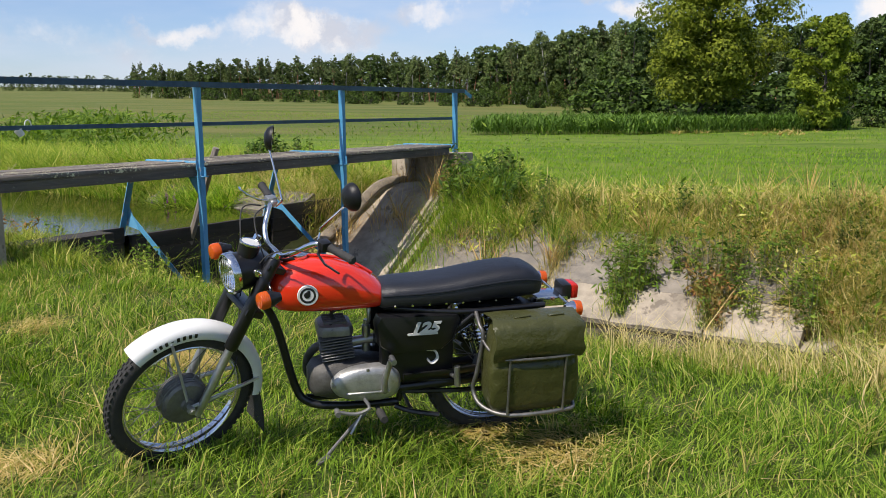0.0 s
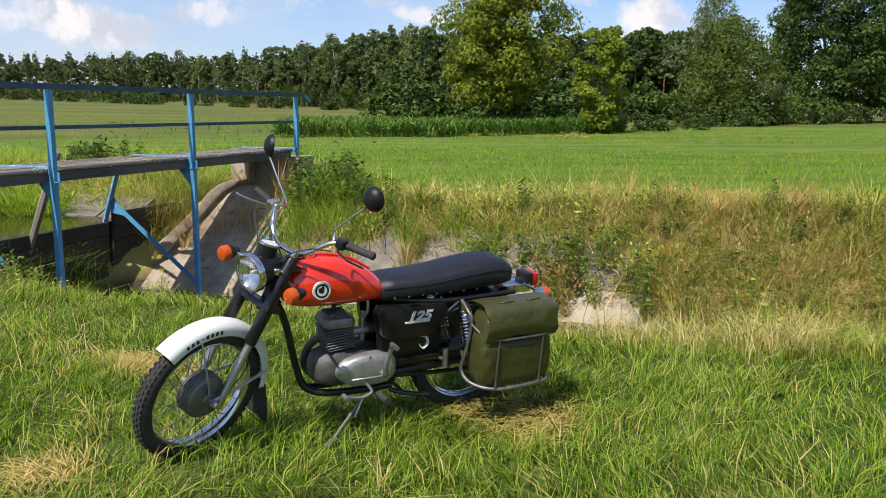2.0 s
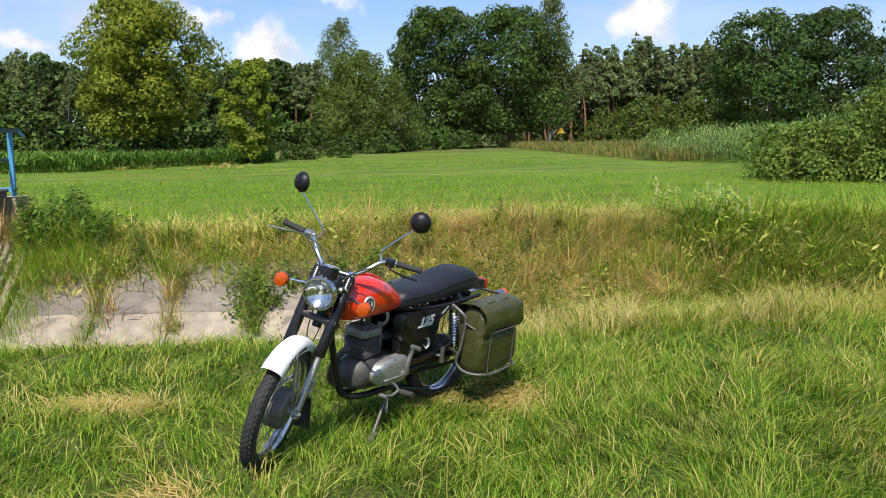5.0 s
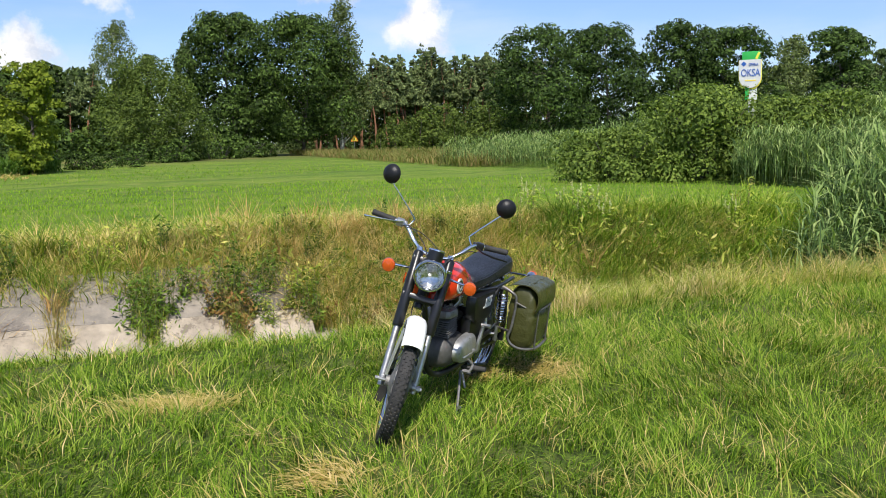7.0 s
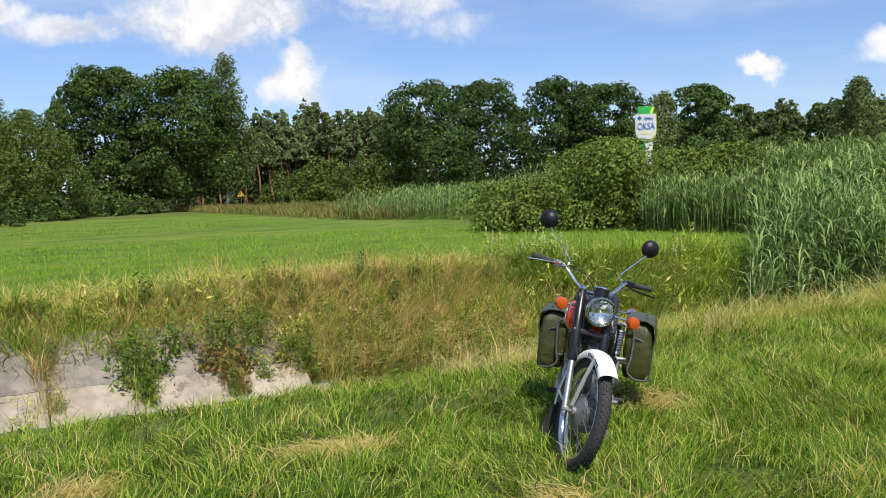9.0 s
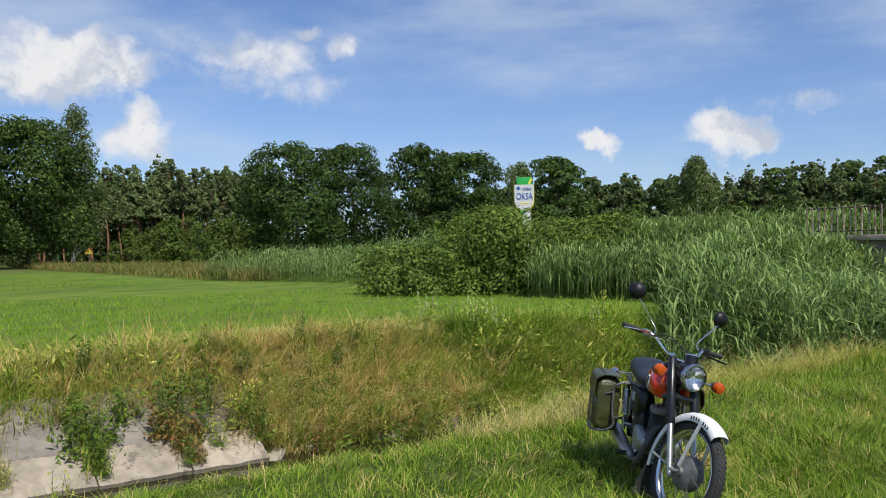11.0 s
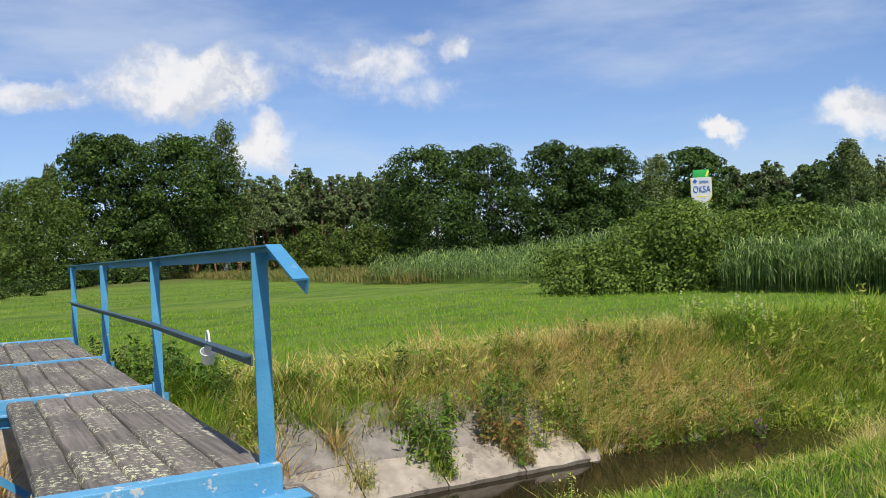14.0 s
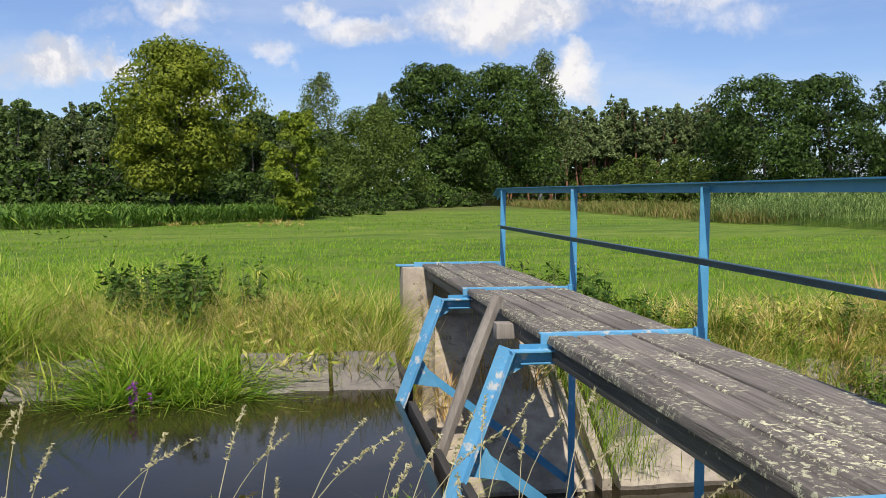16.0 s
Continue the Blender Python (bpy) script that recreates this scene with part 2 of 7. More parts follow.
BLUE_WORN = paint("worn_blue_paint", (0.075, 0.28, 0.46), (0.135, 0.37, 0.56), 6, 0.6, 0.0, 0.35, 50, vary=0.15, spots=(0.50, 0.50, 0.47), spot_scale=8, spot_cut=0.57)
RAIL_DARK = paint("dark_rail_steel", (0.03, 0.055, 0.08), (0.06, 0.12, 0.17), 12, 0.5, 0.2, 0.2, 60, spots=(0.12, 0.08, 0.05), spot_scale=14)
WOOD = paint("weathered_plank", (0.072, 0.06, 0.048), (0.25, 0.215, 0.178), 6, 0.88, 0.0, 0.9, 30, vary=0.4, stretch=(0.25, 6, 6), spots=(0.62, 0.60, 0.38), spot_scale=32, spot_cut=0.535, spot_mask=2.2, big=0.35)
TIMBER = paint("grey_timber", (0.16, 0.13, 0.10), (0.34, 0.30, 0.25), 6, 0.85, 0.0, 0.7, 30, stretch=(5, 5, 0.35))
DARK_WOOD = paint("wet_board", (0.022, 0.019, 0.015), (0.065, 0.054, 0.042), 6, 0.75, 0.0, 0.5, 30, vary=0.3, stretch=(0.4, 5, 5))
CONCRETE = paint("old_concrete", (0.18, 0.145, 0.105), (0.50, 0.42, 0.32), 5.0, 0.92, 0.0, 0.9, 40, vary=0.25, spots=(0.20, 0.165, 0.12), spot_scale=3.2, spot_cut=0.58, big=0.5)
SLAB = paint("stained_slab", (0.10, 0.092, 0.08), (0.30, 0.262, 0.215), 3.0, 0.93, 0.0, 1.0, 26, vary=0.3, spots=(0.16, 0.14, 0.12), spot_scale=1.7, spot_cut=0.52, big=0.45, spot_mask=0.9)
SLAB_LOW = paint("pale_slab", (0.17, 0.145, 0.11), (0.43, 0.365, 0.28), 4.0, 0.93, 0.0, 1.0, 26, vary=0.25, spots=(0.18, 0.15, 0.115), spot_scale=2.6, spot_cut=0.57, big=0.45)
EDGE_WOOD = paint("weathered_beam", (0.07, 0.06, 0.05), (0.20, 0.175, 0.145), 6, 0.88, 0.0, 0.8, 30, vary=0.3, stretch=(0.3, 6, 6), spots=(0.40, 0.38, 0.27), spot_scale=20, spot_cut=0.62)

# ---- mesh helpers ----


class G:
    """Gathers vertices and faces of one part."""

    def __init__(self):
        self.v, self.f = [], []

    def add(self, verts, faces):
        k = len(self.v)
        self.v += [Vector(p) for p in verts]
        self.f += [[i + k for i in q] for q in faces]
        return self

    def box(self, c, size, m=None, bev=0.0):
        bm = bmesh.new()
        bmesh.ops.create_cube(bm, size=1.0)
        for p in bm.verts:
            p.co = Vector((p.co.x * size[0], p.co.y * size[1], p.co.z * size[2]))
        if bev:
            bmesh.ops.bevel(bm, geom=bm.edges[:], offset=bev, segments=1 if bev < 0.006 else 2, affect="EDGES", profile=0.6)
        t = Matrix.Translation(c) @ (m.to_4x4() if m else Matrix())
        bm.verts.index_update()
        self.add([t @ p.co for p in bm.verts], [[p.index for p in q.verts] for q in bm.faces])
        bm.free()
        return self

    def rings(self, rings, close=True, caps=True):
        n, k = len(rings[0]), len(self.v)
        for r in rings:
            self.v += [Vector(p) for p in r]
        last = n if close else n - 1
        for i in range(len(rings) - 1):
            a, b = k + i * n, k + (i + 1) * n
            for j in range(last):
                self.f.append([a + j, a + (j + 1) % n, b + (j + 1) % n, b + j])
        if caps:
            self.f.append([k + j for j in range(n)][::-1])
            self.f.append([k + (len(rings) - 1) * n + j for j in range(n)])
        return self

    def tube(self, pts, r, n=8, smooth=0, flat=1.0):
        pts = [Vector(p) for p in pts]
        if smooth:
            pts = curve_through(pts, smooth)
        rs = r if isinstance(r, (list, tuple)) else [r] * len(pts)
        if len(rs) != len(pts):
            rs = [rs[0] + (rs[-1] - rs[0]) * i / (len(pts) - 1) for i in range(len(pts))]
        rings, side = [], None
        for i, p in enumerate(pts):
            d = (pts[min(i + 1, len(pts) - 1)] - pts[max(i - 1, 0)]).normalized()
            if side is None:
                side = d.orthogonal().normalized()
            side = (side - d * side.dot(d)).normalized()
            up = d.cross(side)
            rings.append([p + (side * math.cos(2 * math.pi * j / n) + up * flat * math.sin(2 * math.pi * j / n)) * rs[i] for j in range(n)])
        return self.rings(rings)

    def lathe(self, prof, o, axis, n=24, caps=False, arc=(0.0, 2 * math.pi), close=True):
        axis = Vector(axis).normalized()
        a = axis.orthogonal().normalized()
        b = axis.cross(a)
        o = Vector(o)
        rr = []
        for r, h in prof:
            rr.append([o + axis * h + (a * math.cos(2 * math.pi * j / n) + b * math.sin(2 * math.pi * j / n)) * r for j in range(n)])
        return self.rings(rr, True, caps)

    def angle_iron(self, p, q, wide, thick, side, other):
        """An L section from p to q; its two flanges point along side and other."""
        p, q = Vector(p), Vector(q)
        d = (q - p).normalized()
        s = Vector(side)
        s = (s - d * s.dot(d)).normalized()
        o = Vector(other)
        o = (o - d * o.dot(d) - s * o.dot(s)).normalized()
        sec = [(0, 0), (wide, 0), (wide, thick), (thick, thick), (thick, wide), (0, wide)]
        return self.rings([[e + s * x + o * y for x, y in sec] for e in (p, q)])

    def move(self, m):
        self.v = [m @ p for p in self.v]
        return self


def curve_through(pts, steps):
    out = []
    for i in range(len(pts) - 1):
        p0, p1, p2, p3 = pts[max(i - 1, 0)], pts[i], pts[i + 1], pts[min(i + 2, len(pts) - 1)]
        for k in range(steps):
            t = k / steps
            out.append(0.5 * ((2 * p1) + (p2 - p0) * t + (2 * p0 - 5 * p1 + 4 * p2 - p3) * t * t + (3 * p1 - p0 - 3 * p2 + p3) * t ** 3))
    return out + [pts[-1]]


def mesh_of(name, g, mat, sharp=38):
    me = bpy.data.meshes.new(name)
    me.from_pydata([tuple(p) for p in g.v], [], g.f)
    me.validate()
    bm = bmesh.new()
    bm.from_mesh(me)
    bmesh.ops.recalc_face_normals(bm, faces=bm.faces[:])
    bm.to_mesh(me)
    bm.free()
    me.materials.append(mat)
    if sharp:
        me.shade_smooth()
        me.set_sharp_from_angle(angle=radians(sharp))
    return me


def part(name, g, mat, parent, label="", sharp=38):
    ob = new(name, mesh_of(name, g, mat, sharp))
    ob.parent = parent
    return tagged(ob, label)


def thing(name, label, category, at=None, group=""):
    ob = new(name)
    ob.empty_display_size = 0.2
    if at is not None:
        ob.matrix_world = at
    return tagged(ob, label, category, group)


def lettering(text, size, thick, shear=0.0, bold=0.0):
    cu = bpy.data.curves.new("text", "FONT")
    cu.body, cu.size, cu.extrude, cu.shear, cu.align_x, cu.align_y, cu.offset = text, size, thick, shear, "CENTER", "CENTER", bold
    ob = bpy.data.objects.new("text", cu)
    scene.collection.objects.link(ob)
    me = bpy.data.meshes.new_from_object(ob.evaluated_get(bpy.context.evaluated_depsgraph_get()))
    bpy.data.objects.remove(ob)
    return me


# ---- ground, stream ----
# s runs along the footbridge from its second railing post, l upstream from it
ALONG, UPSTREAM, POST = Vector((0.403, 0.915)), Vector((-0.915, 0.403)), Vector((-4.042, 9.168))
BRIDGE = Matrix.Translation((POST.x, POST.y, 0)) @ Matrix.Rotation(math.atan2(0.915, 0.403), 4, "Z")
LOW_WATER, HIGH_WATER = -1.2, -0.13


def smooth_step(a, b, x):
    t = np.clip((x - a) / (b - a), 0, 1)
    return t * t * (3 - 2 * t)


def height(x, y):
    """The ground's height, for arrays in metres."""
    x, y = np.asarray(x, float), np.asarray(y, float)
    dx, dy = x - POST.x, y - POST.y
    s, l = dx * ALONG.x + dy * ALONG.y, dx * UPSTREAM.x + dy * UPSTREAM.y
    d = np.hypot(x, y)
    head = np.arctan2(x, y)
    rise = 0.03 * np.clip(np.cos(head + radians(50)), 0, 1) * np.clip(d - 55, 0, 900) * smooth_step(0, 1, (y - 10) / 40)
    z = -0.15 * smooth_step(4.0, 8.0, s) + rise
    z = z + 0.03 * np.sin(x * 0.9 + 1.3) * np.cos(y * 0.7) + 0.02 * np.sin(x * 2.3 + y * 1.7)
    # road bank far downstream
    z = z + 2.0 * smooth_step(-26.0, -29.0, l) * smooth_step(-44.0, -39.0, l) * smooth_step(-70, -40, s) * (1 - smooth_step(60, 110, s)) * (1 - 0.8 * smooth_step(25, 42, s))
    # channel
    prof_s = np.array([-2.2, -1.4, 0.0, 0.5, 2.6, 3.02, 4.4, 4.9])
    low = np.array([0.0, -0.2, -1.32, -1.6, -1.6, -1.32, -0.42, 0.0])
    high = np.array([0.0, -0.12, -0.45, -0.8, -0.8, -0.45, -0.1, 0.0])
    zl, zh = np.interp(s, prof_s, low), np.interp(s, prof_s, high)
    up = smooth_step(1.15, 1.75, l)
    cut = zl * (1 - up) + zh * up
    gone = smooth_step(-24, -30, l)
    return z + cut * (1 - gone) * (1 - smooth_step(70, 120, np.abs(l)))


def s_l(x, y):
    dx, dy = x - POST.x, y - POST.y
    return dx * ALONG.x + dy * ALONG.y, dx * UPSTREAM.x + dy * UPSTREAM.y


def xy_of(s, l):
    return POST.x + s * ALONG.x + l * UPSTREAM.x, POST.y + s * ALONG.y + l * UPSTREAM.y


def on_ground(x, y, sink=0.0):
    return float(height(x, y)) - sink


m = bpy.data.materials.new("turf")
m.use_nodes = True
n = Nodes(m.node_tree)
pos = n.add("ShaderNodeNewGeometry").outputs["Position"]
stretched = n.add("ShaderNodeMapping", {"Vector": pos, "Rotation": (0, 0, radians(20)), "Scale": (0.25, 1.0, 1.0)}).outputs[0]
a = n.step(n.noise(pos, 9.0, 8, 0.7).outputs["Fac"], 0.3, 0.7)
b = n.step(n.noise(stretched, 0.16, 6, 0.65).outputs["Fac"], 0.35, 0.68)
c = n.step(n.noise(pos, 1.1, 6, 0.65).outputs["Fac"], 0.42, 0.75)
green = n.mix(a, (0.052, 0.115, 0.009, 1), (0.125, 0.215, 0.018, 1))
green = n.mix(n.math("MULTIPLY", b, 0.55), green, (0.185, 0.245, 0.03, 1))
dull = n.step(n.noise(stretched, 0.45, 6, 0.65).outputs["Fac"], 0.48, 0.62)
green = n.mix(n.math("MULTIPLY", dull, 0.6), green, (0.05, 0.10, 0.012, 1))
green = n.mix(n.math("MULTIPLY", c, 0.3), green, (0.34, 0.30, 0.10, 1))
sep = n.add("ShaderNodeSeparateXYZ", {"Vector": pos}).outputs
far_field = n.step(n.math("ADD", sep[1], n.math("MULTIPLY", sep[0], -0.45)), 53.0, 66.0)
straw = n.mix(b, (0.085, 0.115, 0.024, 1), (0.165, 0.15, 0.05, 1))
green = n.mix(n.math("MULTIPLY", far_field, 0.85), green, straw)
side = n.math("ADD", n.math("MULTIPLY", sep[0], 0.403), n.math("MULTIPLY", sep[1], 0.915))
# ground under the near lawn, its green darkened as shade between the blades
shaded_lawn_base = n.mix(n.step(n.noise(pos, 30.0, 6, 0.75).outputs["Fac"], 0.38, 0.62), (0.025, 0.048, 0.008, 1), (0.105, 0.165, 0.02, 1))
shaded_lawn_base = n.mix(n.math("MULTIPLY", c, 0.5), shaded_lawn_base, (0.30, 0.25, 0.11, 1))
green = n.mix(n.step(side, 5.9, 5.2), green, shaded_lawn_base)
thatch = n.mix(c, (0.36, 0.34, 0.09, 1), (0.56, 0.47, 0.20, 1))
green = n.mix(n.step(sep[2], -0.17, -0.24), green, thatch)
mud = n.step(sep[2], -0.85, -1.15)
green = n.mix(mud, green, (0.09, 0.07, 0.045, 1))
bmp = n.add("ShaderNodeBump", {"Height": n.noise(pos, 22.0, 6, 0.7).outputs["Fac"], "Strength": 0.8, "Distance": 0.06}).outputs[0]
sh = n.add("ShaderNodeBsdfPrincipled", {"Base Color": green, "Roughness": 0.9, "Specular IOR Level": 0.2, "Normal": bmp})
m.node_tree.links.new(sh.outputs[0], n.add("ShaderNodeOutputMaterial").inputs[0])
TURF = m


def spread(near, step_near, far):
    out = list(np.arange(-near, near + 1e-6, step_near))
    d, st = near, step_near
    while d < far:
        st *= 1.16
        d += st
        out = [-d] + out + [d]
    return np.array(out)


ss, ll = spread(9.0, 0.16, 1900), spread(9.0, 0.25, 1900)
gs, gl = np.meshgrid(ss + 1.5, ll - 3.0, indexing="ij")
gx, gy = POST.x + gs * ALONG.x + gl * UPSTREAM.x, POST.y + gs * ALONG.y + gl * UPSTREAM.y
gz = height(gx, gy)
idx = np.arange(gs.size).reshape(gs.shape)
quads = np.stack([idx[:-1, :-1], idx[1:, :-1], idx[1:, 1:], idx[:-1, 1:]], -1).reshape(-1, 4)
me = bpy.data.meshes.new("ground")
me.from_pydata(np.stack([gx, gy, gz], -1).reshape(-1, 3), [], quads.tolist())
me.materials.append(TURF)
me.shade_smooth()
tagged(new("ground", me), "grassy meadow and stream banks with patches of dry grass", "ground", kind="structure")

m = bpy.data.materials.new("stream_water")
m.use_nodes = True
n = Nodes(m.node_tree)
pos = n.add("ShaderNodeNewGeometry").outputs["Position"]
rip = n.math("ADD", n.noise(pos, 5.0, 4, 0.6).outputs["Fac"], n.math("MULTIPLY", n.noise(pos, 17.0, 4, 0.6).outputs["Fac"], 0.4))
bmp = n.add("ShaderNodeBump", {"Height": rip, "Strength": 0.018, "Distance": 0.05}).outputs[0]
murk = n.mix(n.noise(pos, 1.5, 5, 0.6).outputs["Fac"], (0.012, 0.010, 0.005, 1), (0.026, 0.020, 0.010, 1))
sh = n.add("ShaderNodeBsdfPrincipled", {"Base Color": murk, "Roughness": 0.05, "IOR": 1.33, "Specular IOR Level": 0.36, "Normal": bmp})
m.node_tree.links.new(sh.outputs[0], n.add("ShaderNodeOutputMaterial").inputs[0])
WATER = m


def sheet(name, s0, s1, l0, l1, z, label):
    g = G().add([(s0, l0, z), (s1, l0, z), (s1, l1, z), (s0, l1, z)], [[0, 1, 2, 3]])
    ob = new(name, mesh_of(name, g, WATER, 0))
    ob.matrix_world = BRIDGE
    return tagged(ob, label, "water", kind="structure")


sheet("water_downstream", -0.6, 3.6, -26.0, 1.3, LOW_WATER, "dark brown stream water below the weir")
sheet("water_upstream", -2.0, 4.6, 1.62, 70.0, HIGH_WATER, "dark still stream water held back by the weir")

# ---- footbridge ----
bridge = thing("footbridge", "old footbridge of grey planks on blue steel trestles over a stream", "footbridge", BRIDGE)
DECK, RAIL, MID = 0.875, 1.83, 1.36
NEAR_END, FAR_END = -2.93, 5.62
rnd = random.Random(4)
# deck planks: three bays, five planks across
BAYS = [(NEAR_END, 0.06), (0.10, 2.66), (2.70, FAR_END)]
for bay, (b0, b1) in enumerate(BAYS):
    edges = [0.06, 0.27, 0.455, 0.64, 0.82, 1.0]
    for i in range(5):
        gap = (0.002, 0.003, 0.002, 0.004, 0.008, 0.002)
        a0, a1 = edges[i] + gap[i], edges[i + 1] - gap[i + 1]
        over = rnd.uniform(-0.02, 0.03)
        tone, skew, rise = rnd.uniform(0, 50), rnd.uniform(-0.005, 0.005), rnd.uniform(-0.003, 0.005)
        g = G()
        k, nseg = [], 40
        for j in range(nseg + 1):
            x = b0 + (b1 - b0) * j / nseg + (over if j in (0, nseg) and bay else 0)
            wear = [max(0.0, 0.004 + 0.011 * noise.noise(Vector((x * 3.1, tone + e, 0.0))) + 0.006 * noise.noise(Vector((x * 11.0, tone + e, 4.0)))) for e in (0.0, 9.0)]
            zt = DECK + rise + 0.004 * noise.noise(Vector((x * 0.9, tone, 2.0))) + skew * (x - b0) / (b1 - b0)
            l0, l1 = a0 + wear[0], a1 - wear[1]
            k.append([(x, edges[i] + 0.0004, zt - 0.045), (x, edges[i + 1] - 0.0004, zt - 0.045), (x, edges[i + 1] - 0.0004, zt - 0.03), (x, l1, zt - 0.008), (x, l1 - 0.003, zt - 0.002), (x, l1 - 0.009, zt), (x, l0 + 0.009, zt), (x, l0 + 0.003, zt - 0.002), (x, l0, zt - 0.008), (x, edges[i] + 0.0004, zt - 0.03)])
        g.rings(k)
        part("plank", g, WOOD, bridge)
# edge beams under the planks
for y in (0.12, 0.93):
    part("edge_beam", G().box((1.35, y, DECK - 0.105), (FAR_END - NEAR_END - 0.05, 0.08, 0.115), bev=0.006), EDGE_WOOD, bridge)
# steel strips across the deck at the trestles and at the far end
for x, l0, l1 in ((0.08, -0.02, 1.04), (2.68, -0.02, 1.04), (FAR_END + 0.04, -0.05, 1.1)):
    part("cross_strip", G().box((x, (l0 + l1) / 2, DECK + 0.013), (0.05, l1 - l0, 0.012), bev=0.003).box((x - 0.03, (l0 + l1) / 2, DECK - 0.02), (0.008, l1 - l0, 0.06)), BLUE_WORN, bridge, "flaking pale blue steel strip")
# heavy channel across the near end
part("end_channel", G().box((NEAR_END - 0.03, 0.62, DECK - 0.05), (0.012, 1.12, 0.13), bev=0.003), BLUE_WORN, bridge, "chipped blue steel channel with bare patches")
part("end_flange", G().box((NEAR_END + 0.015, 0.62, DECK + 0.012), (0.10, 1.12, 0.012), bev=0.003), BLUE_WORN, bridge)
part("base_flange", G().box((NEAR_END - 0.06, 0.60, DECK - 0.115), (0.15, 1.27, 0.012), bev=0.003), BLUE_WORN, bridge)
part("bearing_board", G().box((NEAR_END + 0.0, 0.52, DECK - 0.16), (0.2, 1.2, 0.07), bev=0.01), WOOD, bridge, "grey weathered board")
# railing
POSTS = [(-2.92, 0.072), (0.0, -0.035), (2.63, -0.035), (5.58, -0.06)]
for i, (x, y) in enumerate(POSTS):
    low = -1.45 if i in (1, 2) else DECK - 0.12
    g = G().angle_iron((x, y, low), (x, y, RAIL - 0.03), 0.072 if i == 0 else 0.065, 0.009, (1, 0, 0), (0, 1, 0))
    if i in (1, 2):
        g.box((x + 0.02, 0.01, DECK - 0.02), (0.05, 0.06, 0.12), bev=0.004)
    part("railing_post", g, BLUE, bridge)
BENDS = [(-3.46, 0.085, RAIL - 0.14), (-3.10, 0.072, RAIL), (0.0, -0.045, RAIL), (5.86, -0.07, RAIL), (6.1, -0.07, RAIL - 0.1)]
g = G()
for a3, b3 in zip(BENDS, BENDS[1:]):
    g.angle_iron(a3, b3, 0.065, 0.008, (0, 1, 0), (0, 0, -1))
part("top_rail", g, BLUE, bridge, "blue angle-iron handrail bent down at its ends")
# added dark strip that puts shade on the handrail's outer face
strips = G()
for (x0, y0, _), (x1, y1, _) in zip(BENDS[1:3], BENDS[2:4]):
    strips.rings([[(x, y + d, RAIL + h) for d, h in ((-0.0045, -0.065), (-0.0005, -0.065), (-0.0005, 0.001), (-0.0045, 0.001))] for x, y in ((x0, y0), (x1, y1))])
part("rail_outer_strip", strips, RAIL_DARK, bridge, "dark strip standing in for shade on the outside of the handrail")
middle = G().angle_iron((-2.9, 0.15, MID), (0.0, 0.03, MID), 0.045, 0.007, (0, 1, 0), (0, 0, -1)).angle_iron((0.0, 0.03, MID), (5.58, 0.005, MID), 0.045, 0.007, (0, 1, 0), (0, 0, -1))
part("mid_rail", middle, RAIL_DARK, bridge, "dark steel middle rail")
# trestle frames: crossbeam, leaning upstream leg, knee gusset and brace
for x in (0.05, 2.66):
    g = G().box((x, 0.55, DECK - 0.16), (0.09, 1.25, 0.012), bev=0.003).box((x, 0.55, DECK - 0.10), (0.012, 1.25, 0.11))
    part("crossbeam", g, BLUE, bridge)
    top, foot = Vector((x, 1.22, 0.80)), Vector((x, 1.80, -0.75))
    g = G().angle_iron(top, foot, 0.09, 0.01, (-1, 0, 0), (0, 1, 0.3))
    g.angle_iron((x, 0.92, 0.80), (x, 1.24, 0.80), 0.08, 0.01, (-1, 0, 0), (0, 0, -1))
    part("leaning_leg", g, BLUE_WORN, bridge)
    knee = top.lerp(foot, 0.42)
    for a3, b3, c3 in (((1.22, 0.78), (1.0, 0.78), (1.30, 0.60)), ((1.43, 0.28), (1.50, 0.02), (1.26, -0.02))):
        part("gusset", G().rings([[(x + dx, *a3), (x + dx, *b3), (x + dx, *c3)] for dx in (-0.005, 0.005)]), BLUE_WORN, bridge)
    g = G().angle_iron((x, 1.46, 0.14), (x, 0.05, -0.98), 0.07, 0.009, (1, 0, 0), (0, 1, 1))
    part("brace", g, BLUE, bridge)
    g = G().rings([[(x + dx, 0.02, 0.72), (x + dx, 0.26, 0.72), (x + dx, 0.02, 0.42)] for dx in (-0.005, 0.005)])
    part("corner_plate", g, BLUE, bridge)
# timber leaning on the deck edge and a short beam end
lean = thing("leaning_timber", "grey weathered timber pole leaning against the footbridge", "timber", BRIDGE)
a3, b3 = Vector((1.22, 1.04, 0.99)), Vector((1.1, 1.62, -0.5))
part("pole", G().tube([a3, a3.lerp(b3, 0.3) + Vector((0, 0.01, 0)), a3.lerp(b3, 0.7), b3], [0.045, 0.055, 0.05, 0.055], 7), TIMBER, lean, sharp=50)
part("beam_end", G().box((0.98, 1.0, DECK - 0.105), (0.13, 0.24, 0.11), bev=0.008), TIMBER, bridge, "sawn end of a grey support beam")
# wire loop with a battered cup on the middle rail
cup = thing("tin_cup", "battered white cup hanging on the rail by a wire loop", "cup", BRIDGE)
loop = [(-2.02 + 0.035 * math.cos(t), 0.124, MID + 0.0 + 0.055 * math.sin(t)) for t in np.linspace(0, 6.0, 14)]
part("wire", G().tube(loop, 0.006, 6), WHITE, cup)
part("cup_body", G().lathe([(0.0, 0), (0.03, 0.0), (0.042, 0.07), (0.038, 0.07), (0.027, 0.006)], (-2.08, 0.14, MID - 0.10), (-0.5, 0.1, 0.8), 14), WHITE, cup)

